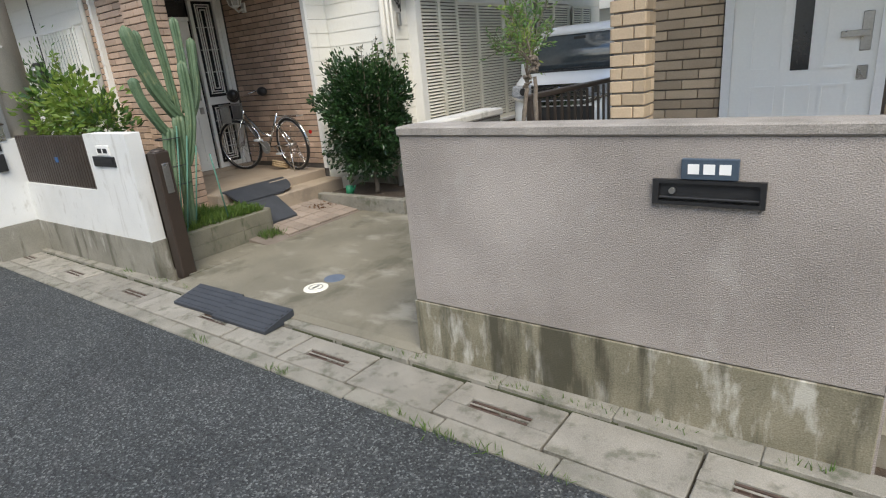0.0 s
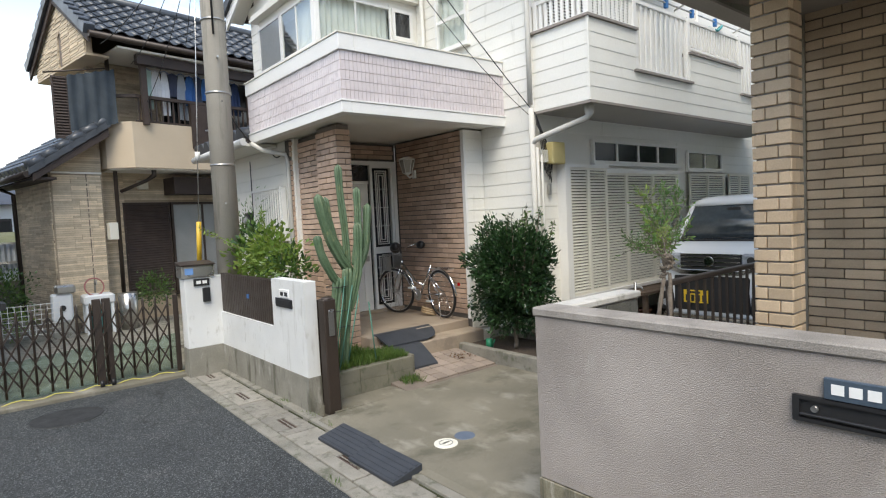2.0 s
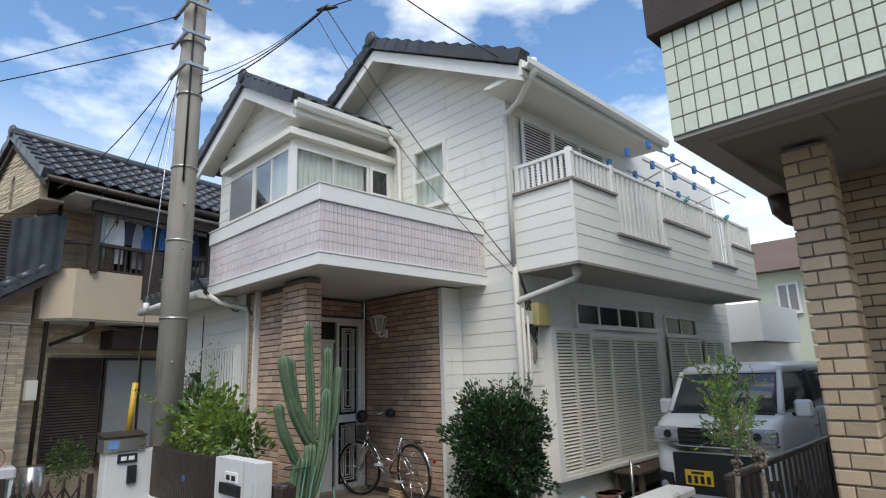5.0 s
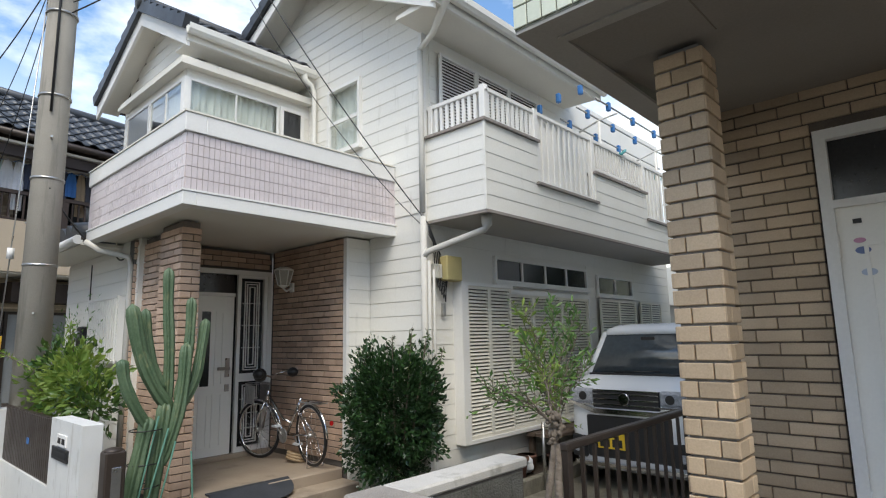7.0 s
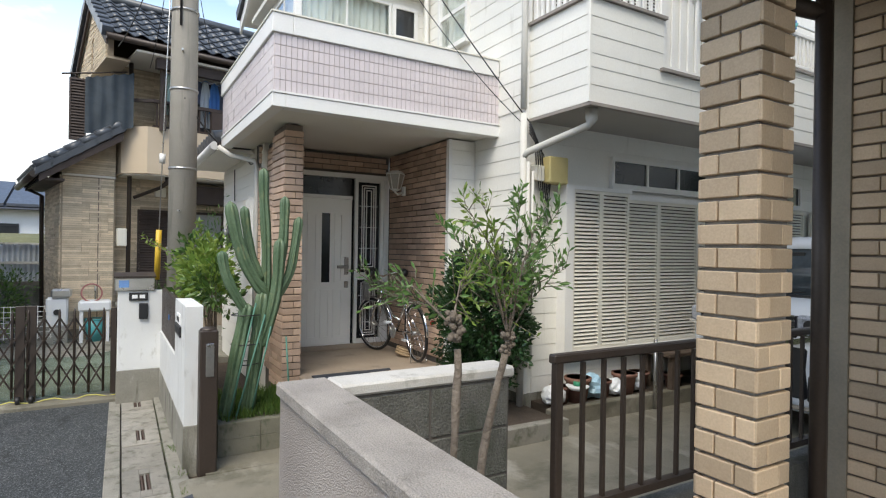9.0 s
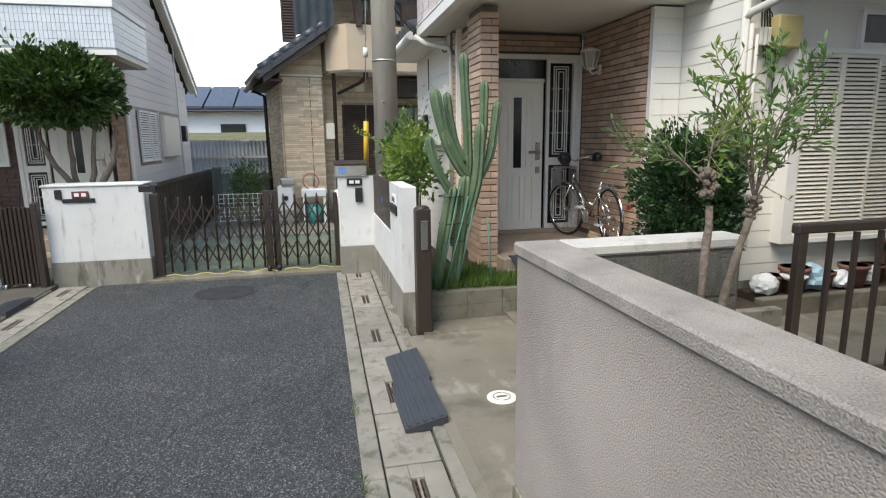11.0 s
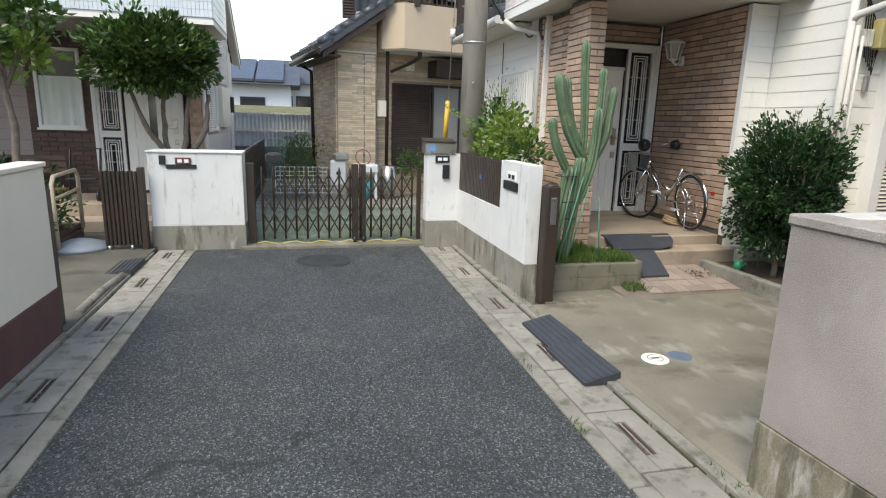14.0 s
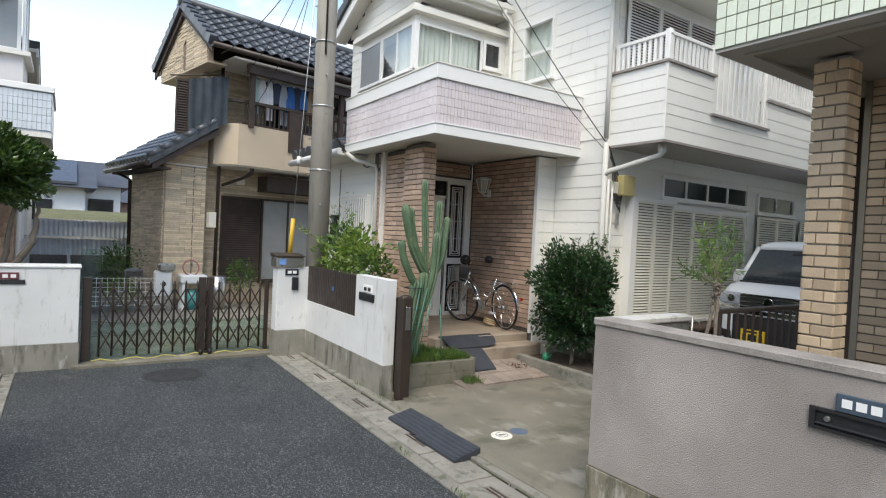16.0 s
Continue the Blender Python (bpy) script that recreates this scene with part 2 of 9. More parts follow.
M_SOFFIT = mat("soffit_board", (0.78, 0.75, 0.68), (0.72, 0.69, 0.625), 0.8, 1.5, 90, 0.1)
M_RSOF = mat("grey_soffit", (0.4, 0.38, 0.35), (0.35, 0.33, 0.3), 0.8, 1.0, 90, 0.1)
# grey soffit toned down: porch shade painted into the ceiling colour
M_RSOF2 = mat("shade_toned_porch_ceiling", (0.26, 0.235, 0.21), (0.22, 0.2, 0.178), 0.8, 1.0, 90, 0.1)
M_BRK1 = mat("pink_brick", (0.56, 0.405, 0.305), (0.44, 0.305, 0.22), 0.75, 5, 120, 0.3, var=0.24)
M_BRK2 = mat("buff_brick", (0.58, 0.445, 0.3), (0.46, 0.345, 0.23), 0.6, 3, 140, 0.15, var=0.24)
M_MORT = mat("dark_mortar", (0.13, 0.115, 0.1), (0.09, 0.08, 0.07), 0.95, 8, 150, 0.3)
M_MORT2 = mat("brown_mortar", (0.2, 0.165, 0.135), (0.14, 0.115, 0.095), 0.95, 8, 150, 0.3)
M_MORT3 = mat("grey_mortar", (0.33, 0.32, 0.31), (0.25, 0.24, 0.23), 0.95, 8, 150, 0.3)
M_MOSSY = mat("mossy_planter_block", (0.21, 0.195, 0.15), (0.115, 0.11, 0.078), 0.9, 4, 150, 0.7, stain=(0.06, 0.075, 0.035), stain_amt=0.35, stain_scale=(3, 3, 2))
M_PALECAP = mat("pale_mortar_cap", (0.56, 0.54, 0.5), (0.42, 0.4, 0.365), 0.9, 4, 190, 0.7, stain=(0.25, 0.24, 0.2), stain_amt=0.25, stain_scale=(3, 3, 3))
M_PINKT = mat("pink_tile", (0.67, 0.605, 0.61), (0.61, 0.55, 0.555), 0.3, 3, 80, 0.05, var=0.04)
M_PINKJ = mat("tile_joint_brown", (0.47, 0.4, 0.39), (0.41, 0.345, 0.335), 0.9, 8, 80, 0.1)
M_GREENT = mat("pale_green_tile", (0.69, 0.73, 0.6), (0.63, 0.67, 0.545), 0.28, 2, 60, 0.05, var=0.06)
M_GREENJ = mat("tile_joint_grey", (0.26, 0.27, 0.22), (0.2, 0.21, 0.17), 0.9, 8, 80, 0.1)
M_BLUET = mat("pale_blue_tile", (0.66, 0.7, 0.73), (0.6, 0.64, 0.67), 0.3, 2, 60, 0.05, var=0.05)
M_BLUEJ = mat("tile_joint_blue", (0.4, 0.43, 0.45), (0.34, 0.37, 0.39), 0.9, 8, 80, 0.1)
M_KAWARA = mat("charcoal_roof_tile", (0.06, 0.065, 0.072), (0.038, 0.041, 0.047), 0.45, 4, 60, 0.1, var=0.25)
M_KAWB = mat("blue_grey_roof_tile", (0.085, 0.095, 0.11), (0.05, 0.056, 0.066), 0.35, 4, 60, 0.1, var=0.3)
M_BROWN = mat("brown_aluminium", (0.05, 0.036, 0.028), (0.036, 0.026, 0.02), 0.45, 4, 80, 0.06, metal=0.2)
M_DKBRN = mat("dark_brown_wood", (0.06, 0.04, 0.032), (0.035, 0.024, 0.02), 0.65, 4, 80, 0.2)
M_BLACK = mat("black_metal", (0.018, 0.018, 0.019), (0.012, 0.012, 0.013), 0.45, 5, 80, 0.05)
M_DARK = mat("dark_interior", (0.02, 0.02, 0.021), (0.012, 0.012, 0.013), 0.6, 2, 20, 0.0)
M_DGLASS = mat("dark_obscure_glass", (0.03, 0.032, 0.034), (0.02, 0.022, 0.024), 0.12, 2, 60, 0.03, spec=0.8)
M_GGLASS = mat("grey_obscure_glass", (0.3, 0.31, 0.31), (0.24, 0.25, 0.25), 0.15, 2, 60, 0.03, spec=0.8)
M_GLASS = glassmat("window_glass")
M_DOORW = mat("white_door_paint", (0.86, 0.85, 0.8), (0.82, 0.81, 0.765), 0.4, 1.5, 60, 0.05)
M_STEEL = mat("satin_steel", (0.5, 0.49, 0.47), (0.4, 0.39, 0.37), 0.3, 6, 80, 0.03, metal=0.9)
M_CHROME = mat("chrome", (0.75, 0.75, 0.76), (0.65, 0.65, 0.66), 0.1, 6, 60, 0.0, metal=1.0)
M_PIPE = mat("cream_pipe", (0.56, 0.545, 0.5), (0.5, 0.485, 0.45), 0.7, 3, 60, 0.05, spec=0.25)
M_LOUV = mat("cream_louvre", (0.77, 0.74, 0.65), (0.71, 0.68, 0.59), 0.45, 2, 60, 0.05)
M_POLE = mat("pole_concrete", (0.37, 0.34, 0.29), (0.28, 0.257, 0.218), 0.85, 2.0, 120, 0.35, stain=(0.2, 0.185, 0.155), stain_amt=0.2, stain_scale=(4, 4, 0.4))
M_RUBBER = mat("black_rubber", (0.045, 0.05, 0.06), (0.03, 0.034, 0.042), 0.65, 4, 90, 0.2)
M_SOIL = mat("soil", (0.09, 0.065, 0.045), (0.05, 0.037, 0.027), 0.95, 9, 90, 0.9, bdist=0.02)
M_WOODP = mat("weathered_wood", (0.12, 0.085, 0.06), (0.07, 0.05, 0.036), 0.8, 5, 90, 0.4)
M_BARK = mat("bark", (0.2, 0.165, 0.13), (0.11, 0.088, 0.068), 0.9, 14, 90, 0.8, bdist=0.01)
M_PAVE = mat("pink_paver", (0.31, 0.25, 0.205), (0.24, 0.195, 0.16), 0.8, 4, 120, 0.3, var=0.16)
M_PORCH = mat("porch_tile", (0.38, 0.31, 0.235), (0.3, 0.24, 0.185), 0.6, 2.5, 120, 0.25, stain=(0.2, 0.165, 0.13), stain_amt=0.3, stain_scale=(1, 1, 1))
M_STONEW = mat("beige_stone_cladding", (0.72, 0.6, 0.44), (0.54, 0.44, 0.31), 0.8, 8, 90, 0.6, var=0.26, bdist=0.008)
M_STONEJ = mat("cladding_joint", (0.4, 0.325, 0.24), (0.31, 0.25, 0.185), 0.9, 8, 90, 0.3)
M_BEIGE = mat("beige_panel", (0.56, 0.46, 0.34), (0.5, 0.41, 0.3), 0.7, 2, 120, 0.25)


# ---- mesh helpers ----
class Shape:
    """Collects boxes, prisms and tubes into one mesh."""

    def __init__(self):
        self.v, self.f, self.smooth = [], [], []

    def add(self, verts, faces, smooth=False):
        o = len(self.v)
        self.v += [tuple(p) for p in verts]
        self.f += [tuple(o + i for i in f) for f in faces]
        self.smooth += [smooth] * len(faces)
        return self

    def box(self, x0, x1, y0, y1, z0, z1, c=0.0):
        """A box; c chamfers all its edges."""
        if not c:
            return self.add([(x, y, z) for z in (z0, z1) for y in (y0, y1) for x in (x0, x1)],
                            [(0, 2, 3, 1), (4, 5, 7, 6), (0, 1, 5, 4), (2, 6, 7, 3), (0, 4, 6, 2), (1, 3, 7, 5)])
        bm = bmesh.new()
        bmesh.ops.create_cube(bm, size=1)
        for v in bm.verts:
            v.co = ((x0 + x1) / 2 + v.co.x * (x1 - x0), (y0 + y1) / 2 + v.co.y * (y1 - y0), (z0 + z1) / 2 + v.co.z * (z1 - z0))
        bmesh.ops.bevel(bm, geom=bm.edges[:], offset=c, segments=1, affect="EDGES", clamp_overlap=True)
        bm.verts.index_update()
        self.add([v.co[:] for v in bm.verts], [[v.index for v in f.verts] for f in bm.faces])
        bm.free()
        return self

    def prism(self, poly, axis, a0, a1, smooth=False):
        """A flat outline swept along an axis. Outline in (y, z) for x, (x, z) for y, (x, y) for z."""
        put = {"x": lambda p, a: (a, p[0], p[1]), "y": lambda p, a: (p[0], a, p[1]), "z": lambda p, a: (p[0], p[1], a)}[axis]
        k = len(poly)
        vs = [put(p, a0) for p in poly] + [put(p, a1) for p in poly]
        self.add(vs, [tuple(range(k))[::-1], tuple(range(k, 2 * k))])
        return self.add(vs, [(i, (i + 1) % k, k + (i + 1) % k, k + i) for i in range(k)], smooth)

    def tube(self, pts, r, n=10, cap=True, closed=False, star=0.0, ribs=5):
        """A round tube along points, with one radius or one each; star > 0 makes ribs."""
        pts = [Vector(p) for p in pts]
        rs = r if isinstance(r, (list, tuple)) else [r] * len(pts)
        k, vs = len(pts), []
        up = None
        for i, p in enumerate(pts):
            if closed:
                d = pts[(i + 1) % k] - pts[i - 1]
            else:
                d = pts[min(i + 1, k - 1)] - pts[max(i - 1, 0)]
            d.normalize()
            if up is None:
                up = Vector((0, 0, 1)) if abs(d.z) < 0.9 else Vector((1, 0, 0))
            side = d.cross(up).normalized()
            up = side.cross(d).normalized()
            for j in range(n):
                a = 2 * math.pi * j / n
                q = rs[i] * (1 + star * math.cos(ribs * a))
                vs.append(p + q * (math.cos(a) * side + math.sin(a) * up))
        fs = [(i * n + j, i * n + (j + 1) % n, (i + 1) % k * n + (j + 1) % n, (i + 1) % k * n + j) for i in range(k if closed else k - 1) for j in range(n)]
        self.add(vs, fs, True)
        if cap and not closed:
            o = len(self.v) - len(vs)
            self.f += [tuple(o + j for j in range(n))[::-1], tuple(o + (k - 1) * n + j for j in range(n))]
            self.smooth += [False, False]
        return self

    def cyl(self, p, q, r0, r1=None, n=14):
        return self.tube([p, q], [r0, r0 if r1 is None else r1], n)

    def ball(self, c, rx, ry, rz, n=10, m=7):
        vs = [(c[0] + rx * math.sin(math.pi * i / m) * math.cos(2 * math.pi * j / n), c[1] + ry * math.sin(math.pi * i / m) * math.sin(2 * math.pi * j / n), c[2] + rz * math.cos(math.pi * i / m)) for i in range(m + 1) for j in range(n)]
        return self.add(vs, [(i * n + j, (i + 1) * n + j, (i + 1) * n + (j + 1) % n, i * n + (j + 1) % n) for i in range(m) for j in range(n)], True)

    def mesh(self, name, material):
        me = bpy.data.meshes.new(name)
        me.from_pydata(self.v, [], self.f)
        me.polygons.foreach_set("use_smooth", self.smooth)
        me.materials.append(material)
        me.validate()
        return me


BASES = {}          # where each thing's origin stood when its parts were modelled


def hang(ob, parent):
    """Parent without moving: parts are modelled in world metres."""
    ob.parent = parent
    if not parent.parent:
        ob.matrix_parent_inverse = Matrix.Translation(-BASES.get(parent.name, parent.location))
    return ob


def part(name, shape, material, parent, label=""):
    ob = new(name, shape.mesh(name, material))
    hang(ob, parent)
    return tagged(ob, label=label)


def thing(name, base, label, category, group="", kind=""):
    ob = new(name)
    ob.location = base
    BASES[ob.name] = Vector(base)
    ob.empty_display_size = 0.1
    return tagged(ob, label, category, group, kind)


def solid(name, shape, material, label, category, group="", kind=""):
    return tagged(new(name, shape.mesh(name, material)), label, category, group, kind)


def piece(name, me, parent, at, rz=0.0, ry=0.0, rx=0.0, s=(1, 1, 1)):
    """One brick, tile or slab: an object of its own on a shared mesh."""
    ob = bpy.data.objects.new(name, me)
    scene.collection.objects.link(ob)
    hang(ob, parent)
    ob.matrix_basis = Matrix.LocRotScale(at, Euler((rx, ry, rz)), s)
    return ob


def block(w, d, h, c=0.003):
    return Shape().box(-w / 2, w / 2, -d / 2, d / 2, -h / 2, h / 2, c)


def bricks(parent, axis, plane, sign, a0, a1, z0, z1, material, w=0.225, h=0.06, joint=0.011, vjoint=0.006, depth=0.018, holes=()):
    """Running-bond bricks on the plane axis = plane, proud towards sign. Holes are (a0, a1, z0, z1)."""
    meshes = {}
    rng = random.Random(int(plane * 100) + int(a0 * 10))
    row, z = 0, z0 + joint
    while z + h <= z1 + 0.004:
        a = a0 - (0 if row % 2 else (w + vjoint) / 2)
        while a < a1 - 0.02:
            b0, b1 = max(a, a0), min(a + w, a1)
            a += w + vjoint
            for h0, h1, k0, k1 in holes:
                if z + h > k0 + 0.01 and z < k1 - 0.01:
                    if b0 >= h0 - 0.01 and b1 <= h1 + 0.01:
                        b1 = b0
                    elif b0 < h0 < b1:
                        b1 = h0
                    elif b0 < h1 < b1:
                        b0 = h1
            if b1 - b0 < 0.025:
                continue
            key = round((b1 - b0) / 0.01)
            if key not in meshes:
                meshes[key] = (block(b1 - b0, depth + 0.02, h) if axis == "y" else block(depth + 0.02, b1 - b0, h)).mesh("brick", material)
            off = plane + sign * (depth / 2 - 0.01 + rng.uniform(-0.0015, 0.0015))
            at = ((b0 + b1) / 2, off, z + h / 2) if axis == "y" else (off, (b0 + b1) / 2, z + h / 2)
            piece("brick", meshes[key], parent, at)
        z += h + joint
        row += 1


def siding(parent, axis, plane, sign, a0, a1, z0, z1, material, pitch=0.165, holes=(), clip=None):
    """Lapped boards on a wall. clip(z) gives the ends of the board at height z."""
    meshes = {}
    z = z0
    while z < z1 - 0.02:
        zt = min(z + pitch, z1)
        e0, e1 = clip((z + zt) / 2) if clip else (a0, a1)
        spans = [(e0, e1)]
        for h0, h1, k0, k1 in holes:
            if k0 < (z + zt) / 2 < k1:
                spans = [s for p, q in spans for s in ((p, min(q, h0)), (max(p, h1), q)) if s[1] - s[0] > 0.03]
        for p, q in spans:
            if q - p < 0.03:
                continue
            key = (round(q - p, 3), round(zt - z, 3))
            if key not in meshes:
                L, H = (q - p) / 2, zt - z
                prof = [(0, 0.005), (0.009 * sign, 0.0), (0.012 * sign, 0.004), (0.012 * sign, 0.02), (0.008 * sign, H - 0.003), (0, H - 0.003)]
                s = Shape()
                s.prism(prof, "x" if axis == "y" else "y", -L, L)
                meshes[key] = s.mesh("board", material)
            m = (p + q) / 2
            piece("board", meshes[key], parent, (m, plane, z) if axis == "y" else (plane, m, z))
        z += pitch


def tiles(parent, axis, plane, sign, a0, a1, z0, z1, material, pw, ph, joint=0.006, depth=0.008, name="tile", joined=False):
    """A grid of small wall tiles, as single pieces or as one joined mesh."""
    na, nz = max(1, round((a1 - a0) / pw)), max(1, round((z1 - z0) / ph))
    pw, ph = (a1 - a0) / na, (z1 - z0) / nz
    me = (block(pw - joint, depth, ph - joint, 0.0015) if axis == "y" else block(depth, pw - joint, ph - joint, 0.0015)).mesh(name, material)
    big = Shape()
    for i in range(na):
        for k in range(nz):
            a, z, o = a0 + (i + 0.5) * pw, z0 + (k + 0.5) * ph, plane + sign * depth / 2
            if joined:
                d = depth / 2
                if axis == "y":
                    big.box(a - pw / 2 + joint / 2, a + pw / 2 - joint / 2, o - d, o + d, z - ph / 2 + joint / 2, z + ph / 2 - joint / 2)
                else:
                    big.box(o - d, o + d, a - pw / 2 + joint / 2, a + pw / 2 - joint / 2, z - ph / 2 + joint / 2, z + ph / 2 - joint / 2)
            else:
                piece(name, me, parent, (a, o, z) if axis == "y" else (o, a, z))
    if joined:
        tagged(part("tiling", big, material, parent), kind="stuff")


# ---- ground and street ----
solid("ground", Shape().box(-260, 260, -260, 260, -0.3, -0.03), M_SOIL, "bare ground that runs out to the horizon", "ground", kind="structure")
road = solid("road", Shape().add([(-7.75, -1.05, 0), (30, -1.05, 0), (30, 1.74, 0), (-7.75, 1.84, 0)], [(0, 1, 2, 3)]), M_ASPH, "dark grey worn asphalt lane between the houses", "road", kind="structure")
solid("apron", Shape().box(-9.4, -7.5, -0.5, 2.3, -0.1, 0.045, 0.01), M_DRIVE, "concrete apron under the sliding gate", "pavement", kind="structure")

# covered gutters on both sides, slab by slab
gutter_n = thing("gutter", (-3, 2, 0), "concrete gutter with lift-off cover slabs along the lane", "gutter", "gutters", "structure")
gutter_s = thing("gutter", (-3, -1.3, 0), "concrete gutter with lift-off cover slabs along the lane", "gutter", "gutters", "structure")
SLAB = Shape().box(-0.294, 0.294, -0.155, 0.155, -0.08, 0, 0.006).mesh("cover_slab", M_CONC)
s = Shape()
for y0, y1 in ((-0.155, -0.035), (0.035, 0.155)):
    s.box(-0.294, 0.294, y0, y1, -0.08, 0, 0.005)
s.box(-0.294, -0.17, -0.036, 0.036, -0.08, 0).box(0.17, 0.294, -0.036, 0.036, -0.08, 0)
s.box(-0.17, 0.17, -0.006, 0.006, -0.05, -0.006)
SLOT = s.mesh("slotted_slab", M_CONC)
M_RUST = mat("rusty_grate", (0.09, 0.055, 0.04), (0.05, 0.035, 0.028), 0.8, 20, 90, 0.3)
GRATE = Shape()
for k in range(3):
    GRATE.box(-0.165, 0.165, -0.03 + 0.024 * k, -0.018 + 0.024 * k, -0.04, -0.008)
for k in range(7):
    GRATE.box(-0.16 + 0.05 * k, -0.152 + 0.05 * k, -0.032, 0.032, -0.04, -0.01)
GRATE = GRATE.mesh("grate", M_RUST)
for g, yc, ye, xs, skew in ((gutter_n, 2.02, 1.79, 1.74, 0.016), (gutter_s, -1.32, -1.1, 1.74, 0.0)):
    for k in range(-6, 11):
        x = -1.26 - 0.6 * k
        y = yc + max(0.0, -x - 2.5) * skew
        slot = k % 2 == 0
        dz = 0.012 + 0.004 * math.sin(k * 5.1)
        piece("cover_slab", SLOT if slot else SLAB, g, (x, y, dz), rz=0.004 * math.sin(k * 3.3) - skew)
        if slot:
            piece("grate", GRATE, g, (x, y, dz))
        side = 1 if yc > 0 else -1
        piece("kerb_stone", bpy.data.meshes.get("kerb_stone") or Shape().box(-0.296, 0.296, -0.055, 0.055, -0.1, 0.004, 0.006).mesh("kerb_stone", M_KERB), g, (x + 0.1, y - side * 0.222, 0.01), rz=-skew)
        piece("edge_strip", bpy.data.meshes.get("edge_strip") or Shape().box(-0.299, 0.299, -0.06, 0.06, -0.1, 0.03, 0.006).mesh("edge_strip", M_KERB), g, (x + 0.2, y + side * 0.222, 0.01), rz=-skew)
    part("channel", Shape().box(-7.5, 3.0, yc - 0.2, yc + 0.2 , -0.12, -0.075), M_BLACK, g)
M_IRON = mat("worn_cast_iron", (0.05, 0.05, 0.05), (0.03, 0.03, 0.03), 0.7, 8, 90, 0.5, metal=0.3)
solid("manhole_cover", Shape().tube([(-6.79, 0.52, -0.02), (-6.79, 0.52, 0.008)], 0.32, 40), M_IRON, "round cast iron manhole cover in the asphalt", "manhole cover")
solid("manhole_ring", Shape().tube([(-6.79 + 0.35 * math.cos(a * math.pi / 20), 0.52 + 0.35 * math.sin(a * math.pi / 20), -0.012) for a in range(40)], 0.02, 6, closed=True), M_ASPH, "concrete ring set round the manhole cover", "manhole ring")

# driveway of the house with the car
solid("driveway", Shape().prism([(2.26, -0.1), (2.26, 0.045), (2.32, 0.06), (3.6, 0.075), (12.5, 0.1), (12.5, -0.1)], "x", -4.62, -1.92), M_DRIVE, "stained concrete driveway leading to the parked car", "driveway", kind="structure")
for k, (x0, x1, y) in enumerate(((-4.6, -1.96, 3.3), (-4.6, -1.96, 5.4), (-4.2, -1.96, 7.6))):
    solid("drive_joint", Shape().box(x0, x1, y - 0.005, y + 0.005, 0.05, 0.0745 + 0.0028 * max(0.0, y - 3.6) - 0.004 * (y < 3.6)), M_MORT, "dark narrow joint across the concrete driveway", "joint", "driveway joints", "structure")
solid("driveway_side", Shape().box(-6.2, -4.62, 2.45, 3.35, -0.1, 0.07), M_DRIVE, "stained concrete beside the planter", "driveway", kind="structure")
pav = thing("paving", (-5.2, 4.4, 0.1), "small pinkish square pavers before the porch steps", "paving", kind="structure")
part("paving_bed", Shape().prism([(-5.75, -0.1), (-5.75, 0.19), (-4.62, 0.066), (-4.62, -0.1)], "y", 3.3, 4.68), M_MORT2, pav)
PAVER = block(0.142, 0.142, 0.03, 0.004).mesh("paver", M_PAVE)
for i in range(5):
    for j in range(7):
        piece("paver", PAVER, pav, (-5.36 + 0.15 * i, 3.68 + 0.15 * j, 0.155 - 0.0165 * i + 0.002 * math.sin(i * 3 + j * 7)), ry=0.11)

# ---- grey boundary wall ----
gw = thing("boundary_wall", (-0.9, 2.35, 0), "low grey stuccoed boundary wall with flat cap and stained footing", "wall", kind="structure")
part("footing", Shape().box(-1.945, 0.19, 2.285, 2.45, -0.05, 0.372, 0.004), M_BASE, gw, "concrete footing with pale and dark streaks")
part("stucco_face", Shape().box(-1.935, 0.19, 2.29, 2.44, 0.376, 1.30, 0.004), M_STUCCO, gw)
part("cap", Shape().box(-1.945, 0.2, 2.278, 2.45, 1.30, 1.348, 0.008), M_CAP, gw)
part("return_cap", Shape().box(-1.945, -1.8, 2.45, 3.16, 1.305, 1.347, 0.008), M_PALECAP, gw, "pale mortar cap")
rw = part("return_wall", Shape().box(-1.93, -1.815, 2.44, 3.14, -0.05, 1.305), M_MORT, gw)
for k in range(7):
    for j in range(2):
        piece("block", bpy.data.meshes.get("wall_block") or block(0.126, 0.335, 0.174, 0.004).mesh("wall_block", M_BLOCK), rw, (-1.872, 2.62 + 0.345 * j, 0.115 + 0.182 * k))
part("end_face", Shape().box(0.19, 0.2, 2.29, 2.44, 0.0, 1.3), M_STUCCO, gw)
box_ = thing("mail_slot", (-0.43, 2.29, 1.03), "black metal letter slot set into the grey wall", "mail slot")
s = Shape().box(-0.634, -0.235, 2.272, 2.292, 1.035, 1.05).box(-0.634, -0.235, 2.272, 2.292, 1.12, 1.135).box(-0.634, -0.61, 2.272, 2.292, 1.05, 1.12).box(-0.255, -0.235, 2.272, 2.292, 1.05, 1.12)
part("frame", s, M_BLACK, box_)
part("flap", Shape().add([(-0.61, 2.288, 1.05), (-0.255, 2.288, 1.05), (-0.255, 2.284, 1.12), (-0.61, 2.284, 1.12)], [(0, 1, 2, 3)]), M_DARK, box_)
part("lip", Shape().box(-0.61, -0.255, 2.27, 2.288, 1.058, 1.068, 0.003), M_BLACK, box_)
part("knob", Shape().cyl((-0.56, 2.29, 1.09), (-0.56, 2.27, 1.09), 0.012), M_STEEL, box_)
M_SLATE = mat("slate_plate", (0.06, 0.085, 0.115), (0.045, 0.062, 0.085), 0.35, 6, 60, 0.1)
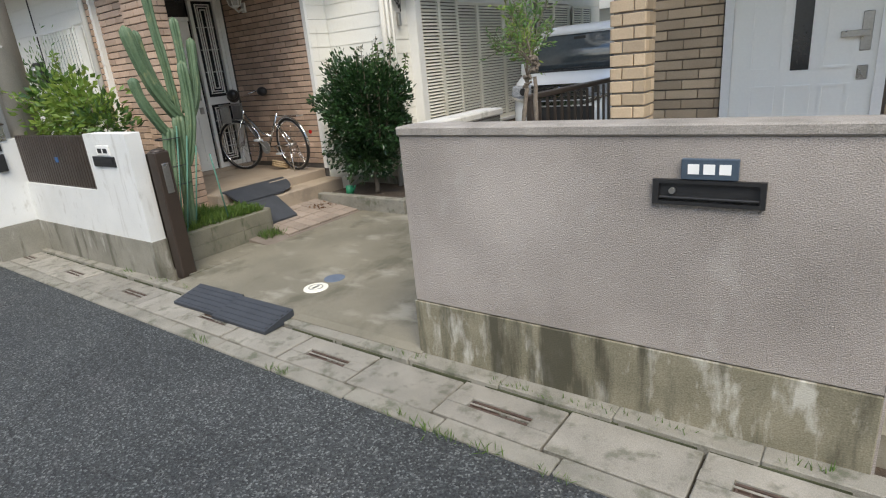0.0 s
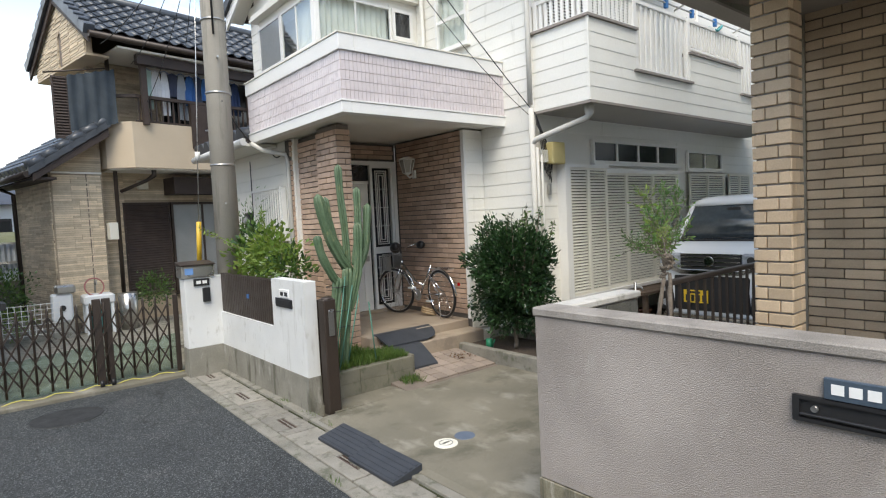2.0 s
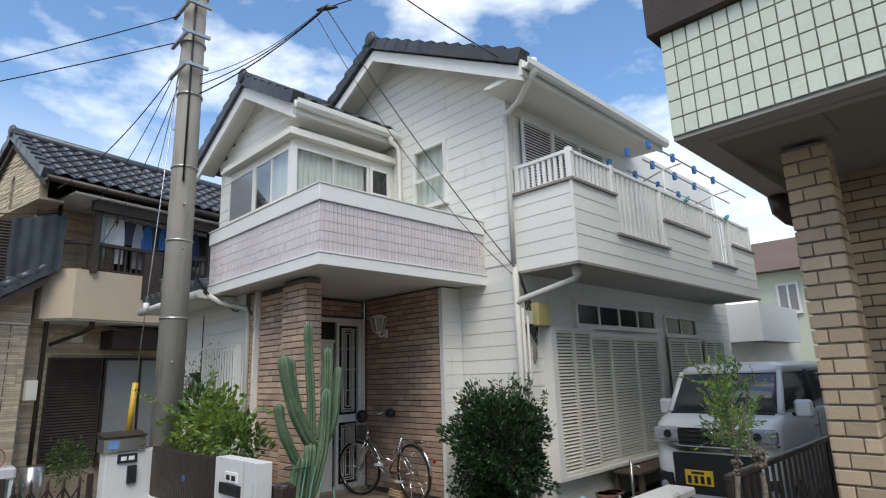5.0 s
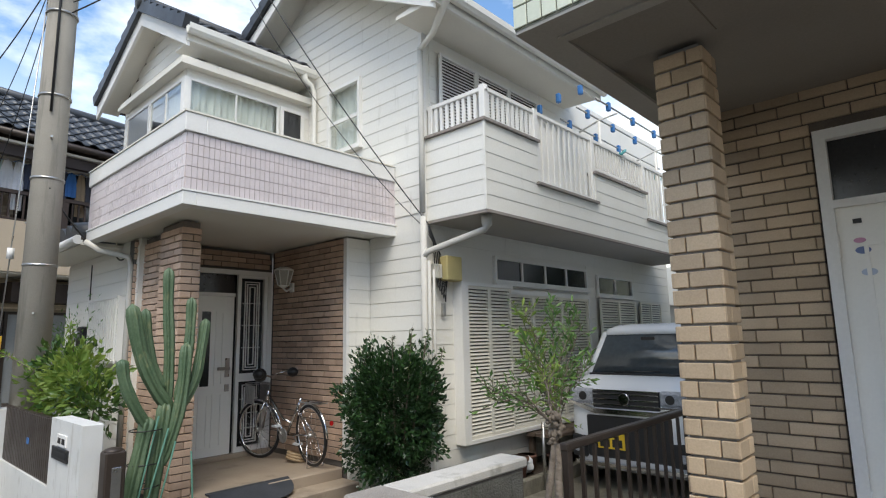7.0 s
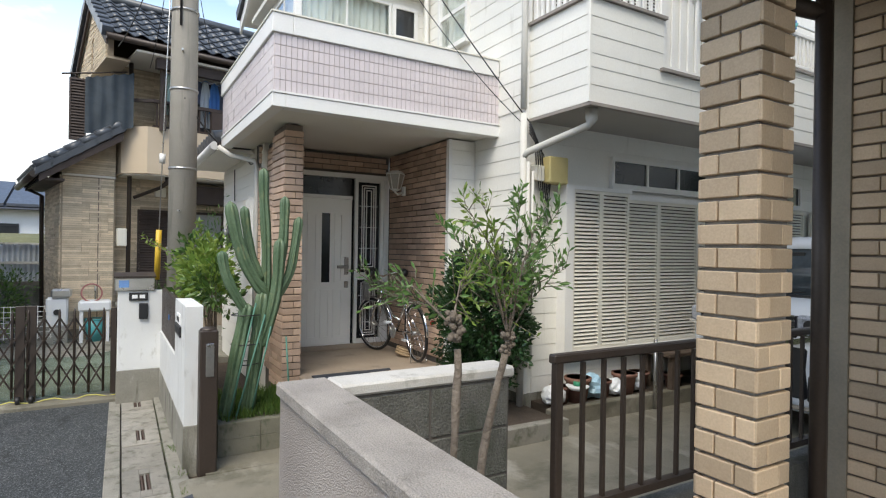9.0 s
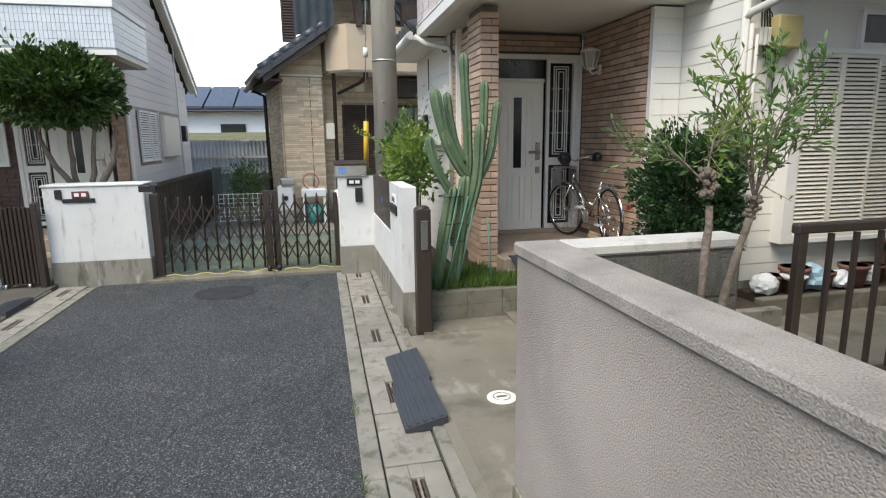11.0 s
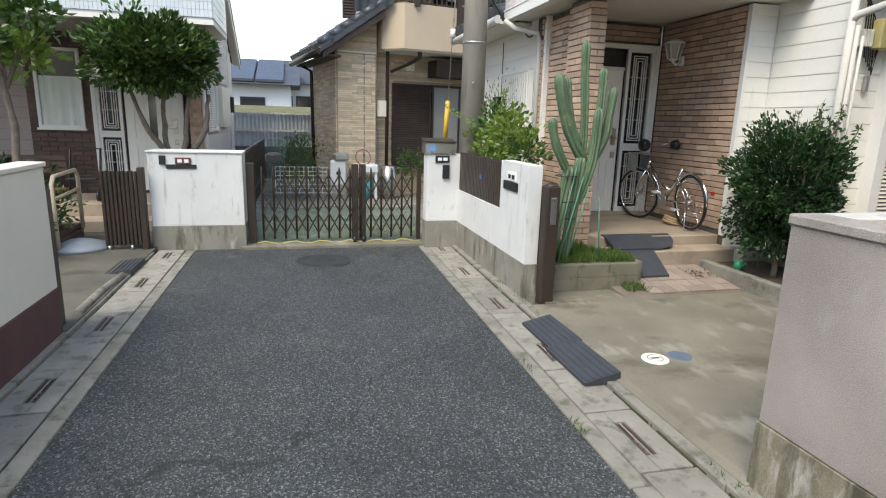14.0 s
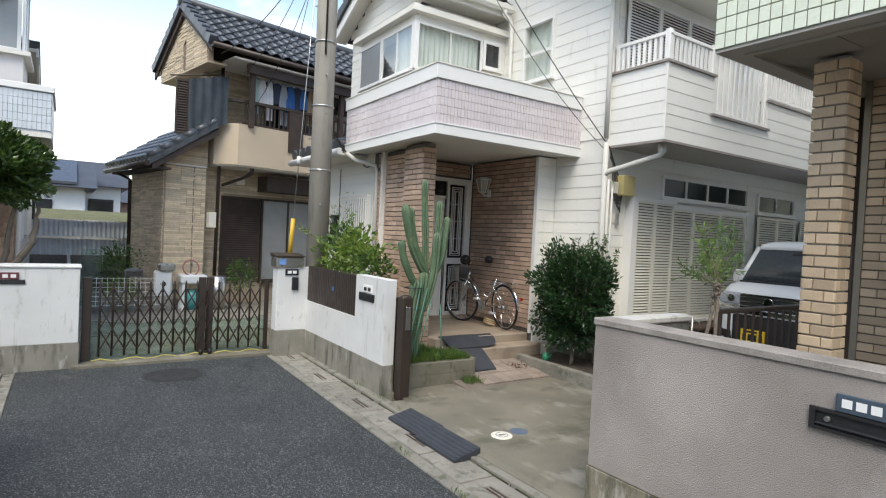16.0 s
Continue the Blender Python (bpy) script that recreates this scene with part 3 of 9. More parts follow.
M_LETTER = mat("pale_lettering", (0.8, 0.8, 0.78), (0.75, 0.75, 0.73), 0.5, 6, 60, 0.0)
pl = thing("name_plate", (-0.43, 2.28, 1.14), "dark blue slate name plate with pale writing", "name plate")
part("plate", Shape().box(-0.528, -0.328, 2.268, 2.288, 1.138, 1.218, 0.003), M_SLATE, pl)
for k in range(3):
    part("lettering", Shape().box(-0.503 + 0.055 * k, -0.463 + 0.055 * k, 2.2655, 2.268, 1.16, 1.198, 0.0), M_LETTER, pl)

# ---- white wall opposite the gate ----
ww = thing("garden_wall", (-6, 2.4, 0), "white rendered garden wall with weathered concrete footing", "wall", kind="structure")
part("footing", Shape().box(-7.34, -4.89, 2.315, 2.46, -0.05, 0.375, 0.004), M_WBASE, ww)
part("pillar_footing", Shape().box(-7.55, -7.33, 1.885, 2.46, -0.05, 0.375, 0.004), M_WBASE, ww)
part("pillar", Shape().box(-7.545, -7.335, 1.892, 2.45, 0.375, 1.27, 0.006), M_WHITEW, ww)
part("render", Shape().prism([(-7.335, 0.375), (-4.895, 0.375), (-4.895, 1.31), (-4.9, 1.315), (-5.655, 1.315), (-5.66, 1.31), (-5.66, 0.8), (-7.335, 0.8)], "y", 2.32, 2.45), M_WHITEW, ww)
sc = thing("slatted_screen", (-6.4, 2.36, 0.8), "brown slatted screen set into the white wall", "screen")
part("frame", Shape().box(-7.32, -5.68, 2.34, 2.37, 0.8, 0.83).box(-7.32, -5.68, 2.34, 2.37, 1.27, 1.3), M_BROWN, sc)
SLAT = Shape().box(-0.024, 0.024, -0.012, 0.012, 0.0, 0.48, 0.004).mesh("slat", M_BROWN)
for k in range(28):
    piece("slat", SLAT, sc, (-7.29 + 0.0588 * k, 2.345, 0.812))
part("blue_tag", Shape().box(-6.42, -6.36, 2.326, 2.332, 1.04, 1.09), mat("blue_plastic", (0.05, 0.16, 0.4)), sc)
ms = thing("mail_slot", (-5.34, 2.32, 1.05), "dark letter slot with a small white plate on the white wall", "mail slot")
part("frame", Shape().box(-5.55, -5.16, 2.306, 2.322, 1.03, 1.12, 0.003), M_BLACK, ms)
part("flap", Shape().box(-5.53, -5.18, 2.302, 2.306, 1.055, 1.1), M_DARK, ms)
part("plate", Shape().box(-5.45, -5.22, 2.31, 2.322, 1.13, 1.215, 0.003), M_TRIM, ms)
for k in range(2):
    part("lettering", Shape().box(-5.42 + 0.1 * k, -5.35 + 0.1 * k, 2.308, 2.31, 1.15, 1.19), M_BLACK, ms)
ip = thing("intercom", (-7.33, 2.15, 1.0), "dark intercom box under a small dark name plate", "intercom")
part("body", Shape().box(-7.336, -7.3, 2.1, 2.19, 0.95, 1.13, 0.006), M_BLACK, ip)
part("grille", Shape().box(-7.3, -7.297, 2.115, 2.175, 1.06, 1.11), M_DARK, ip)
part("name_plate", Shape().box(-7.336, -7.315, 2.0, 2.19, 1.16, 1.25, 0.003), M_BLACK, ip)
for k in range(2):
    part("lettering", Shape().box(-7.315, -7.313, 2.03 + 0.075 * k, 2.085 + 0.075 * k, 1.185, 1.225), M_LETTER, ip)
mb = thing("letterbox", (-7.44, 2.1, 1.27), "grey metal letterbox standing on the white pillar", "letterbox")
part("body", Shape().box(-7.56, -7.31, 1.86, 2.26, 1.27, 1.42, 0.01), M_STEEL, mb)
part("sloped_lid", Shape().prism([(-7.57, 1.42), (-7.29, 1.42), (-7.29, 1.435), (-7.57, 1.47)], "y", 1.85, 2.27), M_BROWN, mb)
part("label_sticker", Shape().box(-7.31, -7.306, 1.9, 2.0, 1.31, 1.39), mat("blue_sticker", (0.15, 0.3, 0.6)), mb)

# folded gate post next to the planter
gp = thing("gate_post", (-4.72, 2.5, 0), "brown aluminium gate post with lock plate beside the white wall", "gate post")
part("post", Shape().box(-4.77, -4.65, 2.4, 2.53, 0.03, 1.15, 0.01), M_BROWN, gp)
part("cap", Shape().ball((-4.71, 2.465, 1.15), 0.06, 0.065, 0.025), M_BROWN, gp)
part("lock_plate", Shape().box(-4.65, -4.642, 2.44, 2.5, 0.8, 1.05, 0.003), M_STEEL, gp)
for k in range(3):
    part("folded_bar", Shape().box(-4.86 - 0.05 * k, -4.83 - 0.05 * k, 2.47, 2.53, 0.08, 1.12, 0.004), M_BROWN, gp)

# ---- sliding lattice gate across the lane ----
gate = thing("lattice_gate", (-7.68, 0.8, 0.05), "brown folding lattice gate closing off the end of the lane", "gate")
for y, r in ((-0.36, 0.05), (0.98, 0.045), (1.08, 0.045), (1.86, 0.03)):
    part("gate_post", Shape().box(-7.7 - r / 2, -7.7 + r / 2, y - r, y + r, 0.06, 1.1 if r > 0.04 else 1.05, 0.006), M_BROWN, gate)
NB = 15
for i in range(NB):
    y = -0.22 + i * (1.98 / (NB - 1))
    part("gate_bar", Shape().tube([(-7.68, y, 0.1), (-7.68, y, 1.02), (-7.68, y, 1.06)], [0.014, 0.014, 0.004], 8), M_BROWN, gate)
    if i < NB - 1:
        y1 = y + 1.98 / (NB - 1)
        for z0 in (0.18, 0.46, 0.7):
            for za, zb in ((z0, z0 + 0.26), (z0 + 0.26, z0)):
                part("lattice_bar", Shape().prism([(y - 0.01, za), (y + 0.01, za), (y1 + 0.01, zb), (y1 - 0.01, zb)], "x", -7.664, -7.656) if za < zb else Shape().prism([(y - 0.01, za), (y + 0.01, za), (y1 + 0.01, zb), (y1 - 0.01, zb)], "x", -7.704, -7.696), M_BROWN, gate)
M_NET = glassmat("green_net", (0.78, 0.88, 0.83), 0.6, 0.06)
part("net", Shape().prism([(-0.32, 0.05), (1.88, 0.08), (1.88, 0.55), (1.5, 0.5), (0.8, 0.54), (0.2, 0.5), (-0.32, 0.55)], "x", -7.74, -7.735), M_NET, gate, "sagging green plastic net")
M_ROPE = mat("yellow_rope", (0.5, 0.45, 0.12))
part("rope", Shape().tube([(-7.66, -0.3 + 0.1 * i, 0.055 + 0.02 * math.sin(i * 1.7)) for i in range(23)], 0.008, 6), M_ROPE, gate)
for y in (0.97, 1.09):
    part("castor", Shape().cyl((-7.64, y - 0.02, 0.085), (-7.64, y + 0.02, 0.085), 0.04), M_BLACK, gate)

# ---- white wall and post on the far side ----
lw = thing("garden_wall", (-7.6, -1, 0), "white rendered wall piece with letter slot and concrete footing", "wall", kind="structure")
part("footing", Shape().box(-8.0, -7.58, -1.54, -0.43, -0.05, 0.31, 0.004), M_WBASE, lw)
part("render", Shape().box(-7.99, -7.59, -1.535, -0.44, 0.31, 1.22, 0.006), M_WHITEW, lw)
part("cap", Shape().box(-8.0, -7.575, -1.55, -0.425, 1.22, 1.245, 0.006), M_WHITEW, lw)
m3 = thing("mail_slot", (-7.59, -1.15, 1.05), "dark letter slot with reddish name plate on the white wall", "mail slot")
part("frame", Shape().box(-7.592, -7.575, -1.33, -0.98, 1.03, 1.08, 0.003), M_BLACK, m3)
part("intercom", Shape().box(-7.592, -7.565, -1.4, -1.33, 1.08, 1.19, 0.004), M_BLACK, m3)
part("plate", Shape().box(-7.592, -7.57, -1.22, -1.04, 1.085, 1.165, 0.003), mat("maroon_plate", (0.13, 0.035, 0.04)), m3)
for k in range(2):
    part("lettering", Shape().box(-7.57, -7.568, -1.19 + 0.075 * k, -1.14 + 0.075 * k, 1.105, 1.145), M_LETTER, m3)
fg = thing("folded_gate", (-7.5, -1.9, 0), "brown lattice gate folded together beside the white wall", "gate")
for k in range(9):
    part("gate_bar", Shape().box(-7.53, -7.47, -2.04 + 0.046 * k, -2.008 + 0.046 * k, 0.1, 1.0 + 0.006 * (k % 2), 0.005), M_BROWN, fg)
part("end_post", Shape().box(-7.55, -7.45, -1.63, -1.56, 0.04, 1.05, 0.008), M_BROWN, fg)
for y in (-2.0, -1.75):
    part("castor", Shape().cyl((-7.5, y - 0.02, 0.07), (-7.5, y + 0.02, 0.07), 0.04), M_STEEL, fg)

# ---- cream wall on the opposite side ----
cw = thing("garden_wall", (-3, -1.6, 0), "cream rendered wall with oxblood footing on the opposite side", "wall", kind="structure")
part("footing", Shape().box(-4.63, 8, -1.68, -1.525, -0.05, 0.39, 0.004), M_RED, cw)
part("render", Shape().box(-4.64, 8, -1.675, -1.53, 0.39, 1.29, 0.006), M_CREAM, cw)
part("cap", Shape().box(-4.66, 8, -1.69, -1.515, 1.29, 1.325, 0.006), M_CREAM, cw)
op = thing("gate_post", (-4.73, -1.62, 0), "dark brown gate post at the end of the cream wall", "gate post")
part("post", Shape().box(-4.8, -4.68, -1.68, -1.56, 0.02, 1.12, 0.01), M_BROWN, op)
part("cap", Shape().ball((-4.74, -1.62, 1.12), 0.06, 0.06, 0.025), M_BROWN, op)


# ---- builders for houses ----
def louvre(parent, axis, plane, sign, a0, a1, z0, z1, material, step=0.04, name="shutter", label=""):
    """A shutter leaf: a frame and sloping slats."""
    def bx(s, p, q, u, v, d0, d1):
        lo, hi = sorted((plane + sign * d0, plane + sign * d1))
        return s.box(p, q, lo, hi, u, v) if axis == "y" else s.box(lo, hi, p, q, u, v)
    s = Shape()
    for p, q, u, v in ((a0, a0 + 0.03, z0, z1), (a1 - 0.03, a1, z0, z1), (a0 + 0.03, a1 - 0.03, z0, z0 + 0.035), (a0 + 0.03, a1 - 0.03, z1 - 0.035, z1)):
        bx(s, p, q, u, v, 0.0, 0.035)
    leaf = part(name, s, material, parent, label)
    s = Shape()
    n = int((z1 - z0 - 0.07) / step)
    for k in range(n):
        z = z0 + 0.035 + (z1 - z0 - 0.07) * k / n
        prof = [(0.006, z + step * 0.72), (0.012, z + step * 0.74), (0.034, z + 0.004), (0.03, z - 0.002)]
        prof = [(plane + sign * d, h) for d, h in prof]
        s.prism(prof, "x" if axis == "y" else "y", a0 + 0.03, a1 - 0.03)
    part("louvres", s, material, leaf)
    # dark brown sheet that paints the shade in the gaps between slats
    s = Shape()
    bx(s, a0 + 0.02, a1 - 0.02, z0 + 0.02, z1 - 0.02, 0.0, 0.004)
    part("backing", s, M_DKBRN, leaf)
    return leaf


def window(parent, axis, plane, sign, a0, a1, z0, z1, leaves, frame_mat, pane_mat, proud=0.05, bar=0.035, sill=True, label=""):
    """A framed window with panes; the frame stands proud of the wall."""
    def bx(s, p, q, u, v, d0, d1):
        lo, hi = sorted((plane + sign * d0, plane + sign * d1))
        return s.box(p, q, lo, hi, u, v) if axis == "y" else s.box(lo, hi, p, q, u, v)
    s = Shape()
    for p, q, u, v in ((a0, a0 + bar, z0, z1), (a1 - bar, a1, z0, z1), (a0 + bar, a1 - bar, z0, z0 + bar), (a0 + bar, a1 - bar, z1 - bar, z1)):
        bx(s, p, q, u, v, 0.0, proud)
    w = part("window", s, frame_mat, parent, label)
    step = (a1 - a0 - 2 * bar) / leaves
    for k in range(leaves):
        p, q = a0 + bar + k * step, a0 + bar + (k + 1) * step
        if k:
            part("mullion", bx(Shape(), p - bar * 0.4, p + bar * 0.4, z0 + bar, z1 - bar, 0.004, proud * 0.8), frame_mat, w)
        part("pane", bx(Shape(), p, q, z0 + bar, z1 - bar, 0.012, 0.018), pane_mat, w)
    if sill:
        part("sill", bx(Shape(), a0 - 0.02, a1 + 0.02, z0 - 0.03, z0, 0.0, proud + 0.03), frame_mat, w)
    return w


def entrance(parent, axis, plane, sign, a0, a1, z0, z1, flip, side=None, transom=0.3):
    """White front door with a dark light, panels, handle and transom; side = (a0, a1) of a grilled sidelight."""
    def bx(s, p, q, u, v, d0, d1, c=0.0):
        lo, hi = sorted((plane + sign * d0, plane + sign * d1))
        return s.box(p, q, lo, hi, u, v, c) if axis == "y" else s.box(lo, hi, p, q, u, v, c)
    lo, hi = min(a0, side[0]) if side else a0, max(a1, side[1]) if side else a1
    top = z1 + transom
    door = part("door", bx(Shape(), a0, a1, z0, z1, 0.005, 0.045, 0.003), M_DOORW, parent, "white panelled front door with a narrow dark light")
    s = Shape()
    for p, q, u, v in ((lo - 0.06, lo, z0, top + 0.06), (hi, hi + 0.06, z0, top + 0.06), (lo, hi, top, top + 0.06), (a0, a1, z1, z1 + 0.045)):
        bx(s, p, q, u, v, 0.0, 0.075)
    part("door_frame", s, M_TRIM, parent)
    part("transom_pane", bx(Shape(), a0, a1, z1 + 0.045, top, 0.012, 0.02), M_DGLASS, parent)
    w, h = a1 - a0, z1 - z0
    m = a0 + w * 0.5
    part("door_light", bx(Shape(), m - 0.055, m + 0.055, z0 + 0.43 * h, z0 + 0.9 * h, 0.045, 0.05), M_DGLASS, door)
    for p, q in ((a0 + 0.11, m - 0.12), (m + 0.12, a1 - 0.13)):
        s = Shape()
        for u0, u1, v0, v1 in ((p, p + 0.02, z0 + 0.43 * h, z0 + 0.9 * h), (q - 0.02, q, z0 + 0.43 * h, z0 + 0.9 * h), (p + 0.02, q - 0.02, z0 + 0.43 * h, z0 + 0.43 * h + 0.02), (p + 0.02, q - 0.02, z0 + 0.9 * h - 0.02, z0 + 0.9 * h)):
            bx(s, u0, u1, v0, v1, 0.045, 0.056)
        part("panel_moulding", s, M_DOORW, door)
    for k in range(3):
        p = a0 + 0.1 + k * (w - 0.2) / 3 + 0.02
        q = p + (w - 0.2) / 3 - 0.05
        s = Shape()
        for u0, u1, v0, v1 in ((p, p + 0.018, z0 + 0.1, z0 + 0.38 * h), (q - 0.018, q, z0 + 0.1, z0 + 0.38 * h), (p + 0.018, q - 0.018, z0 + 0.1, z0 + 0.118), (p + 0.018, q - 0.018, z0 + 0.38 * h - 0.018, z0 + 0.38 * h)):
            bx(s, u0, u1, v0, v1, 0.045, 0.056)
        part("panel_moulding", s, M_DOORW, door)
    hx = a1 - 0.07
    part("handle_plate", bx(Shape(), hx - 0.03, hx + 0.03, z0 + 0.48 * h, z0 + 0.6 * h, 0.045, 0.056, 0.003), M_STEEL, door)
    part("handle", bx(Shape(), hx - 0.14, hx + 0.02, z0 + 0.525 * h, z0 + 0.545 * h, 0.075, 0.095, 0.004), M_STEEL, door)
    part("handle_neck", bx(Shape(), hx - 0.012, hx + 0.012, z0 + 0.525 * h, z0 + 0.545 * h, 0.05, 0.08), M_STEEL, door)
    part("lock", bx(Shape(), hx - 0.03, hx + 0.03, z0 + 0.39 * h, z0 + 0.435 * h, 0.045, 0.058, 0.004), M_STEEL, door)
    if side:
        s0, s1 = side
        mid = z0 + 0.47 * h
        part("sidelight_pane", bx(Shape(), s0, s1, z0, top, 0.006, 0.012), M_DGLASS, parent)
        fr = Shape()
        for p, q, u, v in ((s0, s0 + 0.045, z0, top), (s1 - 0.045, s1, z0, top), (s0 + 0.045, s1 - 0.045, z0, z0 + 0.06), (s0 + 0.045, s1 - 0.045, mid - 0.05, mid + 0.05), (s0 + 0.045, s1 - 0.045, top - 0.04, top)):
            bx(fr, p, q, u, v, 0.012, 0.06)
        part("sidelight_frame", fr, M_TRIM, parent)
        c = (s0 + s1) / 2
        for u0, u1, arch in ((mid + 0.09, top - 0.08, True), (z0 + 0.1, mid - 0.09, False)):
            s = Shape()
            for r in (0.1, 0.07, 0.035):
                bx(s, c - r - 0.006, c - r + 0.006, u0 + (0.1 - r), u1 - (0.1 - r), 0.03, 0.045)
                bx(s, c + r - 0.006, c + r + 0.006, u0 + (0.1 - r), u1 - (0.1 - r), 0.03, 0.045)
                bx(s, c - r, c + r, u0 + (0.1 - r), u0 + (0.1 - r) + 0.012, 0.03, 0.045)
                bx(s, c - r, c + r, u1 - (0.1 - r) - 0.012, u1 - (0.1 - r), 0.03, 0.045)
            for f in (0.25, 0.5, 0.75):
                bx(s, c - 0.13, c + 0.13, u0 + f * (u1 - u0) - 0.004, u0 + f * (u1 - u0) + 0.004, 0.028, 0.034)
            part("iron_grille", s, M_TRIM, parent, "white wrought grille before dark glass")
    return door


def gable_roof(parent, x0, x1, zs, xr, zr, y0, y1, material, tile_w=0.27, tile_h=0.3, pieces=False, thick=0.05):
    """A gable roof with its ridge along y: deck, verge boards, wavy tile courses and ridge."""
    for xa, za in ((x0, zs), (x1, zs)):
        L = math.hypot(xr - xa, zr - za)
        ang = math.atan2(zr - za, abs(xr - xa))
        d = 1 if xa < xr else -1
        nrow = max(2, round(L / tile_h))
        deck = part("roof_deck", Shape().prism([(xa, za - 0.12), (xr, zr - 0.12), (xr, zr - 0.02), (xa, za - 0.02)], "y", y0 + 0.03, y1), M_DKBRN, parent)
        me = None
        ncol = round((y1 - y0) / tile_w)
        s = Shape()
        for r in range(nrow):
            f0, f1 = r / nrow, (r + 1.12) / nrow
            seg = 6
            pts = []
            for i in range(seg + 1):
                u = i / seg
                w = 0.03 * math.sin(2 * math.pi * u) + 0.012
                pts.append((u * tile_w, w))
            cols = range(ncol)
            if pieces:
                if me is None:
                    t = Shape()
                    vs = []
                    for e, lift in ((0, 0.035), (tile_h * 1.1, 0.0)):
                        for u, w in pts:
                            vs.append((e * d, u, w + lift))
                        for u, w in pts:
                            vs.append((e * d, u, w + lift - 0.022))
                    k = seg + 1
                    fs = []
                    for i in range(seg):
                        fs += [(i, i + 1, 2 * k + i + 1, 2 * k + i), (k + i, 3 * k + i, 3 * k + i + 1, k + i + 1), (i, k + i, k + i + 1, i + 1)]
                    fs += [(0, 2 * k, 3 * k, k), (k - 1, 2 * k - 1, 4 * k - 1, 3 * k - 1)]
                    t.add(vs, fs, True)
                    me = t.mesh("roof_tile", material)
                for c in cols:
                    piece("roof_tile", me, deck, (xa + (xr - xa) * f0, y0 + c * tile_w, za + (zr - za) * f0), ry=-ang * d)
            else:
                for c in cols:
                    vs = []
                    for f, lift in ((f0, 0.035), (f1, 0.0)):
                        for low in (0, -0.022):
                            for u, w in pts:
                                vs.append((xa + (xr - xa) * f, y0 + c * tile_w + u, za + (zr - za) * f + w + lift + low))
                    k = seg + 1
                    fs = []
                    for i in range(seg):
                        fs += [(i, i + 1, 2 * k + i + 1, 2 * k + i), (k + i, 3 * k + i, 3 * k + i + 1, k + i + 1), (i, k + i, k + i + 1, i + 1)]
                    s.add(vs, fs, True)
        if not pieces:
            tagged(part("roof_tiling", s, material, deck), kind="stuff")
        # verge tiles down the gable edge
        V = bpy.data.meshes.get("verge_" + material.name) or Shape().prism([(-0.03, -0.1), (0.27, -0.11), (0.29, -0.02), (0.28, 0.03), (0.0, 0.085), (-0.03, 0.07)], "y", -0.035, 0.14).mesh("verge_" + material.name, material)
        for r in range(nrow + 1):
            f = r / (nrow + 0.6)
            piece("verge_tile", V, deck, (xa + (xr - xa) * f, y0 + (0.0), za + (zr - za) * f + 0.02), ry=-ang * d, s=(d, 1, 1))
    ridge = part("ridge", Shape().tube([(xr, y0 - 0.02, zr + 0.05), (xr, y1, zr + 0.05)], 0.1, 12), material, parent)
    part("ridge_end", Shape().ball((xr, y0 - 0.02, zr + 0.06), 0.13, 0.06, 0.13), material, parent)
    return ridge


# ---- main house ----
HOUSE = thing("house", (-7, 7, 0), "two-storey cream sided house with pink tiled balcony and brick porch", "house")
XE, YF = -4.72, 5.52          # wall facing the car, wall facing the lane
w_front = part("wall", Shape().box(-7.3, XE, YF, YF + 0.12, 0.0, 4.32).box(-7.3, -6.48, YF, YF + 0.12, 4.32, 5.26).box(-5.82, XE, YF, YF + 0.12, 4.32, 5.26).box(-7.3, XE, YF, YF + 0.12, 5.26, 5.6), M_SIDE, HOUSE)
siding(w_front, "y", YF, -1, -5.65, XE, 0.3, 3.1, M_SIDE)
siding(w_front, "y", YF, -1, -7.0, XE, 3.27, 5.58, M_SIDE, holes=((-6.5, -5.8, 4.3, 5.28),))
xr1, zr1, xe1, ze1 = -6.95, 7.15, -4.1, 5.62
sl1 = (zr1 - ze1) / (xe1 - xr1)
w_gab = part("wall", Shape().prism([(-9.2, 5.6), (XE, 5.6), (XE, 5.64), (xr1, zr1 - 0.12), (-9.2, 5.64)], "y", YF, YF + 0.12), M_SIDE, HOUSE)
siding(w_gab, "y", YF, -1, 0, 0, 5.58, 6.95, M_SIDE, clip=lambda z: (max(-9.2, xr1 - (zr1 - 0.05 - z) / sl1), min(XE, xr1 + (zr1 - 0.05 - z) / sl1)))
w_east = part("wall", Shape().box(XE - 0.12, XE, YF + 0.12, 12.4, 0.0, 5.7), M_SIDE, HOUSE)
siding(w_east, "x", XE, 1, YF + 0.12, 12.4, 0.3, 3.2, M_SIDE, holes=((6.05, 9.15, 0.7, 2.9), (9.4, 10.8, 0.7, 2.85), (10.85, 11.9, 0.7, 2.5)))
siding(w_east, "x", XE, 1, YF + 0.12, 8.9, 3.3, 5.6, M_SIDE, holes=((5.75, 7.9, 3.4, 5.28),))
part("corner_trim", Shape().box(XE - 0.03, XE + 0.025, YF - 0.025, YF + 0.05, 0.3, 5.55, 0.004), M_TRIM, HOUSE)
part("footing", Shape().box(-5.65, XE + 0.01, YF - 0.01, YF + 0.1, 0.0, 0.3).box(XE - 0.1, XE + 0.01, YF + 0.1, 12.4, 0.0, 0.3), M_WBASE, HOUSE)
part("back_wall", Shape().box(-10.1, XE, 12.4, 12.5, 0, 5.7).box(-9.9, -9.8, 4.12, 12.4, 0, 5.2).box(-10.1, -10.0, 3.56, 12.4, 0, 3.05), M_SIDE, HOUSE)
